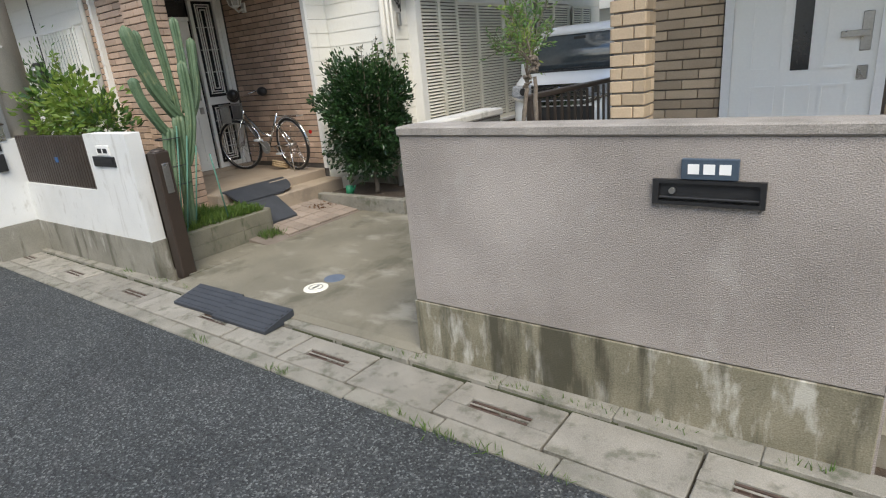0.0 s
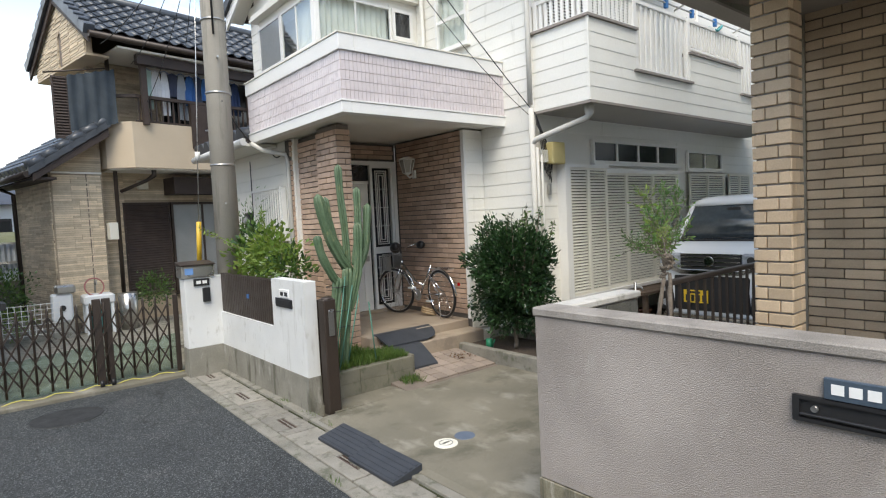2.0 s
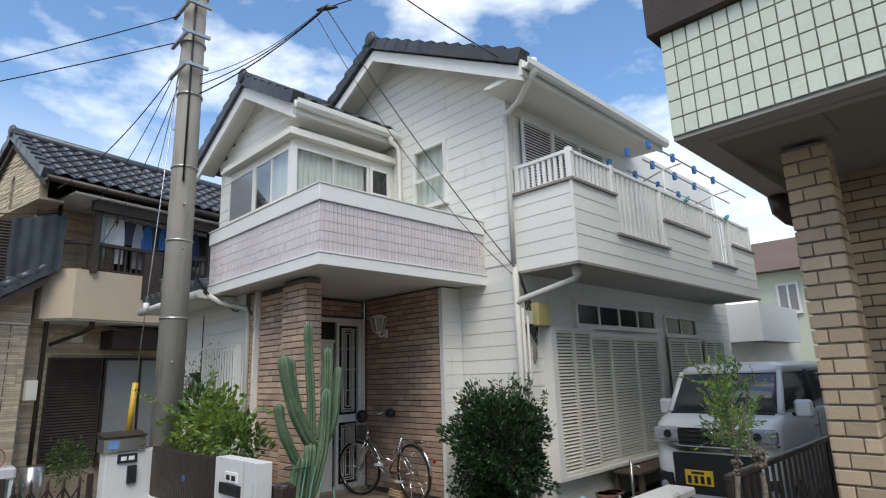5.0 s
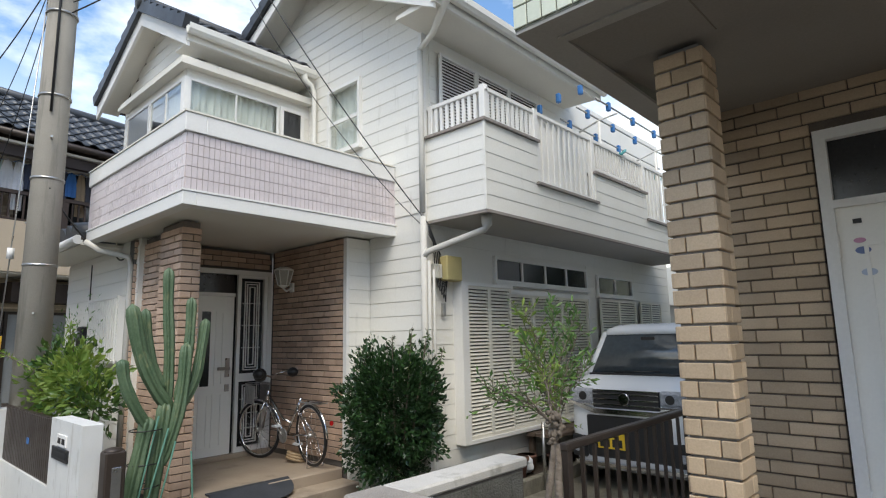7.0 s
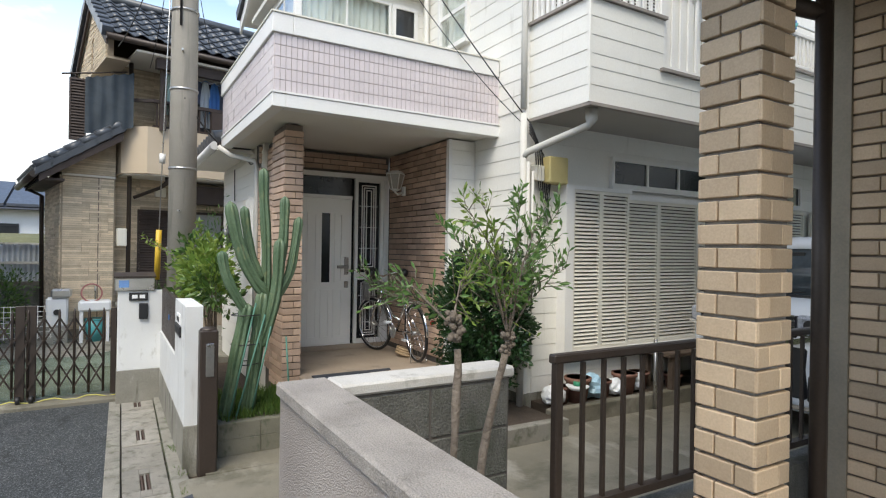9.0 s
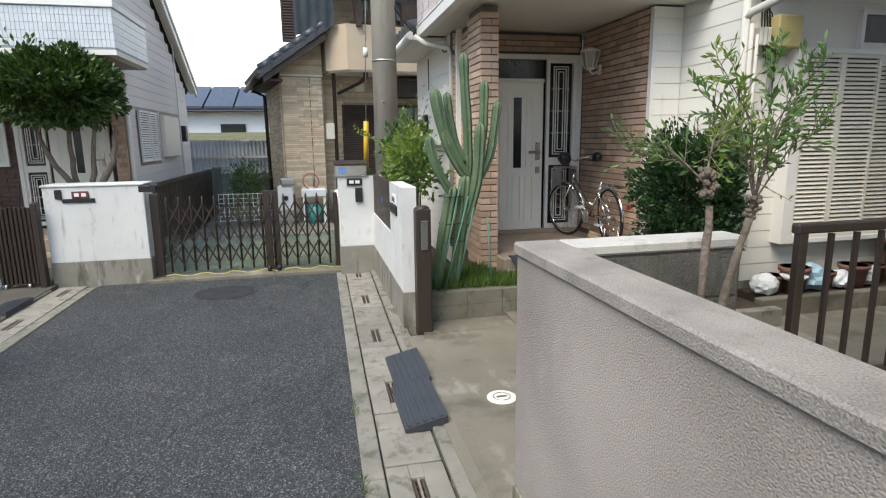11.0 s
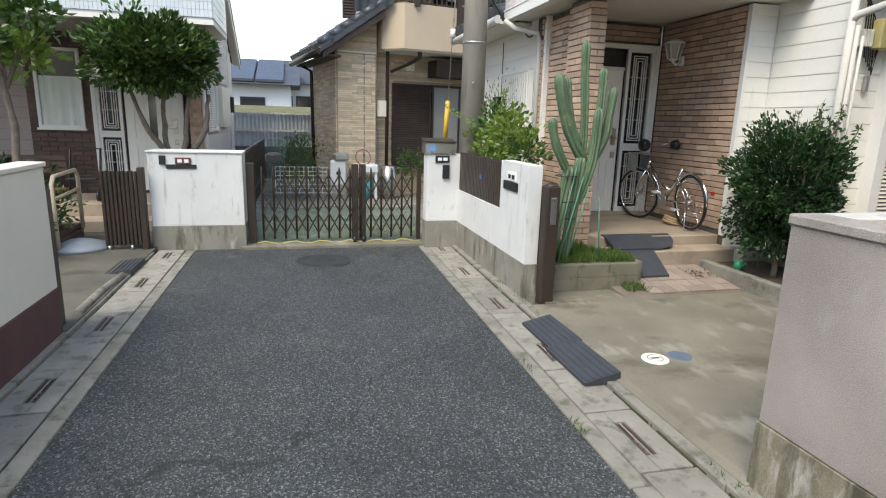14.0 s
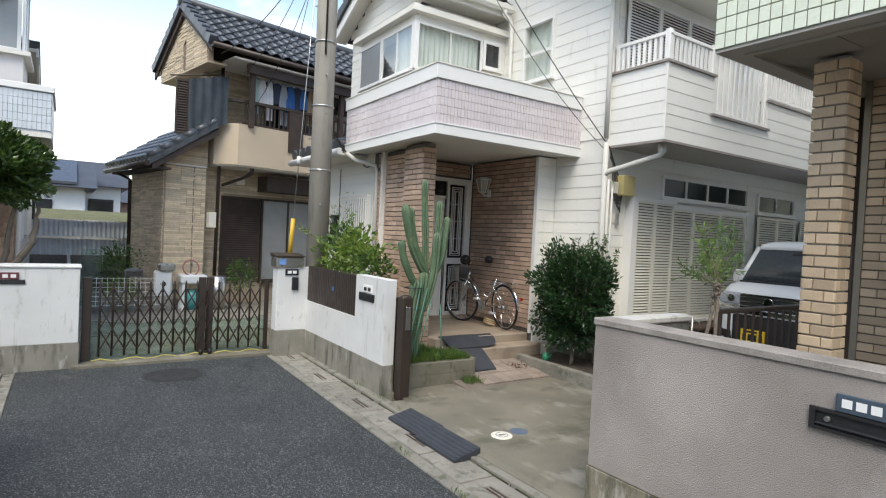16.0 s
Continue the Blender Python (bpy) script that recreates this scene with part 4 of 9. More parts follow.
# main roof
gable_roof(HOUSE, 2 * xr1 - xe1, xe1, ze1, xr1, zr1, 5.05, 8.8, M_KAWARA)
s = Shape()
for d in (-1, 1):
    xa = xr1 + d * (xe1 - xr1)
    s.prism([(xa, ze1 - 0.3), (xr1, zr1 - 0.3), (xr1, zr1 - 0.06), (xa, ze1 - 0.06)], "y", 5.08, 5.12)
part("verge_board", s, M_TRIM, HOUSE)
part("soffit", Shape().prism([(xe1 - 0.022, ze1 - 0.2), (XE, ze1 - 0.18), (XE, ze1 - 0.14), (xe1 - 0.022, ze1 - 0.1)], "y", 5.12, 8.75), M_SOFFIT, HOUSE)
for d in (1, -1):
    xa = xr1 + d * (xe1 - xr1)
    part("soffit", Shape().prism([(xa, ze1 - 0.16), (xr1, zr1 - 0.16), (xr1, zr1 - 0.125), (xa, ze1 - 0.125)], "y", 5.12, YF), M_SOFFIT, HOUSE)
part("fascia", Shape().box(xe1 - 0.02, xe1 + 0.02, 5.06, 8.78, ze1 - 0.24, ze1 - 0.04), M_SIDE, HOUSE)


def rain_gutter(parent, x, y0, y1, z, material=None):
    s = Shape()
    prof = [(x, z + 0.09), (x, z + 0.02), (x + 0.03, z - 0.01), (x + 0.08, z - 0.01), (x + 0.11, z + 0.03), (x + 0.115, z + 0.1), (x + 0.1, z + 0.1), (x + 0.095, z + 0.035), (x + 0.03, z + 0.008), (x + 0.012, z + 0.09)]
    part("rain_gutter", s.prism(prof, "y", y0, y1), material or M_SIDE, parent)


rain_gutter(HOUSE, xe1 + 0.02, 5.05, 8.8, ze1 - 0.16)
part("gutter_outlet", Shape().tube([(xe1 + 0.08, 5.2, ze1 - 0.02), (xe1 + 0.08, 5.2, ze1 - 0.2), (xe1 - 0.3, 5.38, ze1 - 0.36), (-4.68, 5.46, ze1 - 0.42)], [0.06, 0.045, 0.033, 0.033], 10), M_SIDE, HOUSE)
part("downpipe", Shape().tube([(-4.68, 5.46, ze1 - 0.4), (-4.68, 5.46, 4.2), (-4.68, 5.46, 3.25)], 0.033, 10), M_PIPE, HOUSE)
part("downpipe", Shape().tube([(-4.66, 5.45, 3.2), (-4.66, 5.45, 0.2)], 0.036, 10), M_PIPE, HOUSE)
part("conduit", Shape().tube([(-4.6, 5.47, 2.7), (-4.6, 5.47, 0.6)], 0.02, 8).tube([(-4.55, 5.49, 2.6), (-4.55, 5.49, 0.6)], 0.014, 8), M_PIPE, HOUSE)
part("balcony_drain", Shape().tube([(-3.98, 5.72, 3.16), (-3.98, 5.72, 3.05), (-4.0, 5.7, 2.99), (-4.62, 5.47, 2.8), (-4.66, 5.45, 2.75)], [0.06, 0.06, 0.036, 0.036, 0.036], 10), M_PIPE, HOUSE)
# window on the lane side
window(HOUSE, "y", YF, -1, -6.5, -5.8, 4.32, 5.26, 1, M_TRIM, M_GLASS, 0.06, 0.045, label="sash window with a pale curtain")
part("meeting_rail", Shape().box(-6.46, -5.84, YF - 0.045, YF - 0.02, 4.74, 4.79), M_TRIM, HOUSE)
M_CURT = mat("pale_curtain", (0.8, 0.81, 0.76), (0.72, 0.73, 0.68), 0.9, 5, 60, 0.1)


def curtain(name, axis, plane, a0, a1, z0, z1, wave=0.02, n=60, label="pale green pleated curtain hanging behind the window"):
    s = Shape()
    vs = []
    for i in range(n + 1):
        a = a0 + (a1 - a0) * i / n
        d = plane + wave * math.sin(i * 1.15) + wave * 0.5 * math.sin(i * 0.37)
        for z in (z0, (z0 + z1) / 2, z1):
            q = d + (0.012 * math.sin(i * 0.8) if z == z0 else 0)
            vs.append((a, q, z) if axis == "y" else (q, a, z))
    fs = [(i * 3 + k, (i + 1) * 3 + k, (i + 1) * 3 + k + 1, i * 3 + k + 1) for i in range(n) for k in range(2)]
    return solid(name, s.add(vs, fs, True), M_CURT, label, "curtain", "curtains")


curtain("curtain", "y", YF + 0.06, -6.5, -5.8, 4.3, 5.28, 0.015, 30)
part("window_room", Shape().box(-6.6, -5.7, YF + 0.4, YF + 0.42, 4.2, 5.4), M_SOFFIT, HOUSE)

# brick porch
brk = part("porch_wall", Shape().box(-7.3, -5.66, 5.175, 5.4, 0.0, 3.06), M_MORT, HOUSE)
bricks(brk, "y", 5.175, -1, -7.24, -5.70, 0.5, 3.06, M_BRK1)
part("corner_bead", Shape().box(-5.70, -5.64, 5.15, 5.19, 0.45, 3.06), M_TRIM, HOUSE)
wr = part("wall", Shape().box(-5.66, -5.65, 5.19, YF, 0.0, 3.06), M_SIDE, HOUSE)
siding(wr, "x", -5.65, 1, 5.19, YF - 0.02, 0.3, 3.06, M_SIDE)
dw = part("door_wall", Shape().box(-7.45, -7.33, 3.4, 5.175, 0.0, 0.48).box(-7.45, -7.33, 3.4, 5.175, 2.78, 3.06).box(-7.45, -7.33, 3.4, 3.82, 0.48, 2.78), M_MORT, HOUSE)
bricks(dw, "x", -7.33, 1, 3.4, 5.15, 2.82, 3.06, M_BRK1)
bricks(dw, "x", -7.33, 1, 3.4, 3.8, 0.5, 2.82, M_BRK1)
# near-black sheet stands in for the unlit hall behind the door
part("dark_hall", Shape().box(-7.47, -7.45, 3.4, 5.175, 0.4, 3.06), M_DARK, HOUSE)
entrance(HOUSE, "x", -7.33, 1, 3.9, 4.62, 0.5, 2.44, False, side=(4.66, 5.08), transom=0.29)
sw = part("porch_side_wall", Shape().box(-7.33, -6.4, 3.5, 3.6, 0.0, 3.06), M_MORT, HOUSE)
bricks(sw, "y", 3.5, -1, -7.33, -6.4, 0.3, 3.06, M_BRK1)
pc = part("porch_pillar", Shape().box(-6.42, -5.93, 3.36, 3.53, 0.0, 3.06), M_MORT2, HOUSE)
bricks(pc, "y", 3.36, -1, -6.43, -5.92, 0.3, 3.06, M_BRK1)
bricks(pc, "x", -5.93, 1, 3.345, 3.54, 0.3, 3.06, M_BRK1)
# porch floor and steps
por = thing("porch", (-6.5, 4.3, 0), "tiled porch floor with one step", "porch", kind="structure")
part("floor", Shape().box(-7.33, -5.7, 3.53, 5.16, 0.0, 0.45, 0.012), M_PORCH, por)
part("step", Shape().box(-5.7, -5.4, 3.56, 5.16, 0.0, 0.34, 0.012), M_PORCH, por)
part("sill", Shape().box(-7.33, -7.2, 3.84, 5.14, 0.45, 0.5, 0.004), M_PORCH, por)

# balcony over the porch
AX0, AX1, AY0, AZ0 = -7.82, -5.2, 3.05, 3.05
balc = part("tiled_balcony", Shape().box(AX0, AX1, AY0, AY0 + 0.14, AZ0 + 0.14, 3.71).box(AX1 - 0.14, AX1, AY0 + 0.14, YF, AZ0 + 0.14, 3.71), M_PINKJ, HOUSE)
tiles(balc, "x", AX1, 1, AY0, YF, 3.19, 3.71, M_PINKT, 0.05, 0.104, 0.005)
tiles(balc, "y", AY0, -1, AX0, AX1, 3.19, 3.71, M_PINKT, 0.05, 0.104, 0.005, joined=True)
s = Shape().box(AX0 - 0.01, AX1 + 0.03, AY0 - 0.03, AY0 + 0.16, 3.71, 3.885, 0.006).box(AX1 - 0.16, AX1 + 0.03, AY0 + 0.16, YF - 0.02, 3.71, 3.885, 0.006)
part("white_coping", s, M_TRIM, balc, "white metal coping")
part("coping_top", Shape().box(AX0 - 0.02, AX1 + 0.04, AY0 - 0.04, AY0 + 0.17, 3.885, 3.9).box(AX1 - 0.17, AX1 + 0.04, AY0 + 0.17, YF - 0.02, 3.885, 3.9), M_LOUV, balc)
part("white_fascia", Shape().box(AX0, AX1 + 0.02, AY0 - 0.02, AY0 + 0.1, AZ0, 3.17, 0.004).box(AX1 - 0.1, AX1 + 0.02, AY0 + 0.1, YF + 0.05, AZ0, 3.17, 0.004), M_TRIM, balc)
part("drip_bead", Shape().box(AX0, AX1 + 0.028, AY0 - 0.028, AY0, 3.172, 3.19).box(AX1, AX1 + 0.028, AY0, YF, 3.172, 3.19), M_TRIM, balc)
part("ceiling", Shape().box(AX0, AX1 - 0.1, AY0 + 0.1, YF, AZ0 + 0.03, AZ0 + 0.1), M_SOFFIT, HOUSE)
part("balcony_floor", Shape().box(AX0, AX1 - 0.14, AY0 + 0.14, YF, 3.3, 3.36), M_KERB, HOUSE)

# upper room with corner bay window
UX0, UX1, UY = -9.85, -7.02, 4.0
xr2, zr2, xe2, ze2 = -8.45, 6.62, -6.88, 5.72
up = part("upper_wall", Shape().prism([(UX0, 3.2), (-7.3, 3.2), (-7.3, 5.75), (xr2, zr2 - 0.15), (UX0, 5.6)], "y", UY, UY + 0.12), M_SIDE, HOUSE)
siding(up, "y", UY, -1, UX0, -7.3, 5.25, 5.6, M_SIDE)
siding(up, "y", UY, -1, 0, 0, 5.58, 6.55, M_SIDE, clip=lambda z: (xr2 - (zr2 - 0.1 - z) / 0.57, xr2 + (zr2 - 0.1 - z) / 0.57))
siding(up, "y", UY, -1, UX0, -9.0, 3.3, 5.25, M_SIDE)
gable_roof(HOUSE, 2 * xr2 - xe2 - 0.2, xe2, ze2, xr2, zr2, 3.66, 7.0, M_KAWARA)
s = Shape()
for xa in (2 * xr2 - xe2 - 0.2, xe2):
    s.prism([(xa, ze2 - 0.3), (xr2, zr2 - 0.3), (xr2, zr2 - 0.06), (xa, ze2 - 0.06)], "y", 3.68, 3.72)
part("verge_board", s, M_TRIM, HOUSE)
for xa in (2 * xr2 - xe2 - 0.2, xe2):
    part("soffit", Shape().prism([(xa, ze2 - 0.16), (xr2, zr2 - 0.16), (xr2, zr2 - 0.125), (xa, ze2 - 0.125)], "y", 3.72, UY), M_SOFFIT, HOUSE)
part("soffit", Shape().box(-7.35, xe2 - 0.022, 3.74, YF - 0.015, ze2 - 0.2, ze2 - 0.165), M_SOFFIT, HOUSE)
part("fascia", Shape().box(xe2 - 0.02, xe2 + 0.02, 3.68, YF, ze2 - 0.24, ze2 - 0.04), M_SIDE, HOUSE)
rain_gutter(HOUSE, xe2 + 0.02, 3.66, YF - 0.05, ze2 - 0.16)
part("gutter_outlet", Shape().tube([(xe2 + 0.07, 5.3, ze2 - 0.04), (xe2 + 0.07, 5.3, ze2 - 0.22), (xe2 + 0.1, 5.4, ze2 - 0.3), (xe2 + 0.1, 5.44, ze2 - 0.4), (-6.78, 5.45, 4.6), (-6.78, 5.45, 3.4)], [0.055, 0.045, 0.033, 0.033, 0.033, 0.033], 10), M_SIDE, HOUSE)
BX0, BY = -8.95, 3.76          # bay
bay = part("bay", Shape().box(BX0, UX1, BY, UY + 0.05, 3.36, 4.35).box(-7.3, UX1, UY + 0.05, YF, 3.36, 4.35), M_SIDE, HOUSE)
siding(bay, "x", UX1, 1, BY, YF, 3.4, 4.35, M_SIDE)
siding(bay, "y", BY, -1, BX0, UX1, 3.4, 4.35, M_SIDE)
siding(bay, "x", UX1, 1, 5.0, YF, 4.35, 5.15, M_SIDE)
part("bay_side", Shape().box(-7.3, UX1 - 0.005, 5.45, YF, 4.35, 5.2).box(BX0, BX0 + 0.05, BY + 0.05, UY, 4.35, 5.2), M_SIDE, bay)
part("bay_lintel", Shape().box(BX0, UX1, BY, UY + 0.1, 5.08, 5.2).box(-7.3, UX1, UY + 0.1, YF, 5.08, 5.2), M_SIDE, bay)
part("bay_roof", Shape().box(BX0 - 0.12, UX1 + 0.12, BY - 0.12, UY + 0.1, 5.2, 5.25).box(BX0 - 0.1, UX1 + 0.1, BY - 0.1, UY + 0.1, 5.25, 5.31, 0.01).box(-7.3, UX1 + 0.12, UY + 0.1, YF, 5.2, 5.25).box(-7.3, UX1 + 0.1, UY + 0.1, YF, 5.25, 5.31, 0.01), M_SOFFIT, bay)
part("bay_upper", Shape().box(-7.33, -7.3, UY, YF, 5.3, 5.6), M_SIDE, bay)
part("bay_room", Shape().box(-9.8, -9.78, UY, 6, 3.4, 5.3).box(-9.8, -7.3, 5.6, 5.62, 3.4, 5.3).box(-9.8, -7.35, UY + 0.13, 5.6, 5.3, 5.32).box(-9.8, -7.35, UY + 0.13, 5.6, 4.2, 4.22), M_SOFFIT, bay)
window(HOUSE, "y", BY, -1, BX0 + 0.02, -8.1, 4.36, 5.08, 1, M_TRIM, M_GGLASS, 0.03, 0.035, label="window with obscure glass")
window(HOUSE, "y", BY, -1, -8.08, -7.06, 4.36, 5.08, 2, M_TRIM, M_GLASS, 0.03, 0.035)
window(HOUSE, "x", UX1, 1, BY + 0.02, 5.02, 4.36, 5.08, 2, M_TRIM, M_GLASS, 0.03, 0.03)
window(HOUSE, "x", UX1, 1, 5.04, 5.42, 4.62, 5.08, 1, M_TRIM, M_DGLASS, 0.04, 0.05)
part("corner_post", Shape().box(UX1 - 0.04, UX1 + 0.035, BY - 0.035, BY + 0.04, 4.36, 5.08), M_TRIM, bay)
curtain("curtain", "x", UX1 - 0.07, BY + 0.06, 5.02, 4.36, 5.08, 0.022, 70)
curtain("curtain", "y", BY + 0.07, -7.7, -7.08, 4.36, 5.08, 0.02, 34)

# low wing with grilled window
wing = part("wing_wall", Shape().box(-10.0, -7.25, 3.44, 3.56, 0.0, 3.1), M_SIDE, HOUSE)
siding(wing, "y", 3.44, -1, -10.0, -7.25, 0.3, 3.0, M_SIDE, holes=((-8.65, -7.58, 1.66, 2.42),))
part("wing_roof", Shape().prism([(2.98, 3.06), (2.98, 3.12), (4.0, 3.5), (4.0, 3.44)], "x", -10.1, -7.83), M_DKBRN, HOUSE)
s = Shape()
for r in range(4):
    for c in range(9):
        s.tube([(-10.1 + 0.25 * c + 0.12, 2.96 + 0.25 * r, 3.14 + 0.094 * r + 0.03), (-10.1 + 0.25 * c + 0.12, 3.24 + 0.25 * r, 3.235 + 0.094 * r)], [0.13, 0.115], 8)
tagged(part("wing_tiling", s, M_KAWARA, HOUSE), kind="stuff")
part("wing_gutter", Shape().tube([(-10.15, 2.95, 3.06), (-7.83, 2.95, 3.08)], 0.055, 10), M_TRIM, HOUSE)
part("wing_soffit", Shape().box(-10.1, -7.83, 2.98, 3.44, 3.02, 3.06), M_SOFFIT, HOUSE)
part("downpipe", Shape().tube([(-7.6, 2.96, 3.03), (-7.55, 3.1, 2.93), (-7.38, 3.36, 2.86), (-7.36, 3.38, 2.75), (-7.36, 3.38, 0.3)], 0.033, 10), M_PIPE, HOUSE)
gr = window(HOUSE, "y", 3.44, -1, -8.62, -7.6, 1.68, 2.4, 2, M_TRIM, M_GGLASS, 0.04, 0.035)
for k in range(13):
    part("grille_bar", Shape().box(-8.6 + 0.081 * k, -8.578 + 0.081 * k, 3.33, 3.35, 1.66, 2.42), M_TRIM, gr)
part("grille_rail", Shape().box(-8.64, -7.58, 3.33, 3.355, 1.65, 1.68).box(-8.64, -7.58, 3.33, 3.355, 2.4, 2.43).box(-8.64, -8.62, 3.35, 3.42, 1.68, 2.42).box(-7.6, -7.58, 3.35, 3.42, 1.68, 2.42), M_TRIM, gr)

# long balcony over the parking place
BX, BB = -3.84, 3.16
M_COPE = mat("brown_grey_coping", (0.3, 0.27, 0.24), (0.23, 0.2, 0.18), 0.6, 4, 80, 0.1)
lb = part("long_balcony", Shape().box(XE, BX - 0.01, 5.55, 11.75, BB + 0.02, BB + 0.12).box(XE, BX - 0.008, 5.552, 5.65, BB + 0.1, 4.1).box(BX - 0.12, BX - 0.01, 5.65, 11.75, BB + 0.1, 3.58).box(BX - 0.12, BX - 0.01, 5.65, 6.55, 3.58, 4.1).box(BX - 0.12, BX - 0.01, 7.95, 9.6, 3.58, 4.0).box(BX - 0.12, BX - 0.01, 10.65, 11.75, 3.58, 4.0), M_SIDE, HOUSE)
siding(lb, "y", 5.552, -1, XE, BX, BB, 4.12, M_SIDE, 0.161)
for a, b, z0, z1 in ((5.55, 11.75, BB, 3.61), (5.55, 6.55, 3.61, 4.12), (7.95, 9.6, 3.61, 4.02), (10.65, 11.75, 3.61, 4.02)):
    siding(lb, "x", BX - 0.01, 1, a, b, z0, z1, M_SIDE, 0.161 if z0 == BB else 0.17)
part("corner_trim", Shape().box(BX - 0.02, BX + 0.015, 5.53, 5.56, BB, 4.12, 0.003), M_SIDE, lb)
part("balcony_coping", Shape().box(XE, BX + 0.03, 5.51, 5.67, 4.12, 4.15), M_COPE, lb, "brownish metal coping strip")
part("balcony_coping", Shape().box(BX - 0.13, BX + 0.03, 5.67, 6.58, 4.12, 4.15), M_COPE, lb, "brownish metal coping strip")
part("balcony_coping", Shape().box(BX - 0.13, BX + 0.04, 6.5, 7.98, 3.6, 3.63), M_COPE, lb, "brownish metal coping strip")
part("balcony_coping", Shape().box(BX - 0.13, BX + 0.03, 7.92, 9.63, 4.02, 4.05), M_COPE, lb, "brownish metal coping strip")
part("balcony_coping", Shape().box(BX - 0.13, BX + 0.04, 9.57, 10.68, 3.6, 3.63), M_COPE, lb, "brownish metal coping strip")
part("balcony_coping", Shape().box(BX - 0.13, BX + 0.03, 10.62, 11.77, 4.02, 4.05), M_COPE, lb, "brownish metal coping strip")
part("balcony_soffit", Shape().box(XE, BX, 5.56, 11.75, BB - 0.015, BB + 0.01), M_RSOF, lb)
part("drip_edge", Shape().box(BX - 0.03, BX + 0.02, 5.54, 11.75, BB - 0.03, BB).box(XE, BX - 0.03, 5.54, 5.56, BB - 0.03, BB), M_COPE, lb)
rl = part("balcony_rail", Shape().box(XE, BX + 0.005, 5.585, 5.635, 4.48, 4.53, 0.006).box(BX - 0.075, BX - 0.02, 5.635, 11.75, 4.48, 4.53, 0.006), M_TRIM, lb)
for y in (5.61, 6.56, 7.95, 9.6, 10.65, 11.7):
    part("rail_post", Shape().box(BX - 0.085, BX - 0.01, y - 0.035, y + 0.035, 4.05 if y not in (6.56, 7.95, 9.6, 10.65) else 3.63, 4.55, 0.005), M_TRIM, rl)
part("rail_post", Shape().box(XE + 0.03, XE + 0.09, 5.58, 5.64, 4.15, 4.53, 0.005), M_TRIM, rl)
PK1 = Shape().box(-0.012, 0.012, -0.02, 0.02, 0, 0.33).mesh("picket", M_TRIM)
PK2 = Shape().box(-0.012, 0.012, -0.02, 0.02, 0, 0.87).mesh("picket", M_TRIM)
for k in range(9):
    piece("picket", PK1, rl, (XE + 0.14 + 0.083 * k, 5.61, 4.15), rz=math.pi / 2)
for y0, y1, me, z in ((5.68, 6.5, PK1, 4.15), (6.62, 7.9, PK2, 3.62), (8.02, 9.55, PK1, 4.15), (9.66, 10.6, PK2, 3.62), (10.7, 11.67, PK1, 4.15)):
    n = int((y1 - y0) / (0.085 if me is PK1 else 0.125))
    for k in range(n + 1):
        piece("picket", me, rl, (BX - 0.047, y0 + (y1 - y0) * k / n, z))
part("lower_rail", Shape().box(XE + 0.06, BX - 0.03, 5.595, 5.625, 4.16, 4.19).box(BX - 0.062, BX - 0.032, 5.66, 6.52, 4.16, 4.19).box(BX - 0.062, BX - 0.032, 6.6, 7.92, 3.66, 3.69).box(BX - 0.062, BX - 0.032, 7.98, 9.57, 4.1, 4.13).box(BX - 0.062, BX - 0.032, 9.63, 10.62, 3.66, 3.69).box(BX - 0.062, BX - 0.032, 10.68, 11.67, 4.1, 4.13), M_TRIM, rl)
part("rail_panel", Shape().box(BX - 0.08, BX - 0.065, 6.6, 7.1, 3.64, 4.44), M_TRIM, rl, "white lattice panel behind the pickets")
# shutters on the car side
for a, b, d, top in ((6.08, 6.5, 0.1, 2.46), (6.5, 6.94, 0.1, 2.46), (6.97, 7.52, 0.05, 2.4), (7.52, 8.26, 0.05, 2.4), (8.26, 9.02, 0.05, 2.4)):
    louvre(HOUSE, "x", XE + d, 1, a, b, 0.72, top, M_LOUV, label="cream louvred sliding shutter")
part("shutter_box", Shape().box(XE, XE + 0.15, 5.97, 6.08, 0.68, 2.5).box(XE, XE + 0.15, 6.08, 6.97, 2.46, 2.5).box(XE, XE + 0.1, 6.97, 9.06, 2.4, 2.46).box(XE, XE + 0.15, 6.08, 9.06, 0.68, 0.72).box(XE, XE + 0.1, 9.02, 9.06, 0.72, 2.4), M_TRIM, HOUSE)
window(HOUSE, "x", XE, 1, 6.75, 9.12, 2.54, 2.88, 4, M_TRIM, M_DGLASS, 0.05, 0.04)
for a, b in ((9.45, 10.1), (10.1, 10.75), (10.95, 11.4), (11.4, 11.85)):
    louvre(HOUSE, "x", XE + 0.05, 1, a, b, 0.72, 2.42, M_LOUV)
window(HOUSE, "x", XE, 1, 9.45, 10.75, 2.48, 2.82, 2, M_TRIM, M_DGLASS, 0.05, 0.04)
for k in range(3):
    louvre(HOUSE, "x", XE + 0.05, 1, 5.76 + 0.7 * k, 6.45 + 0.7 * k, 3.4, 5.26, M_TRIM, label="white louvred shutter above the balcony")

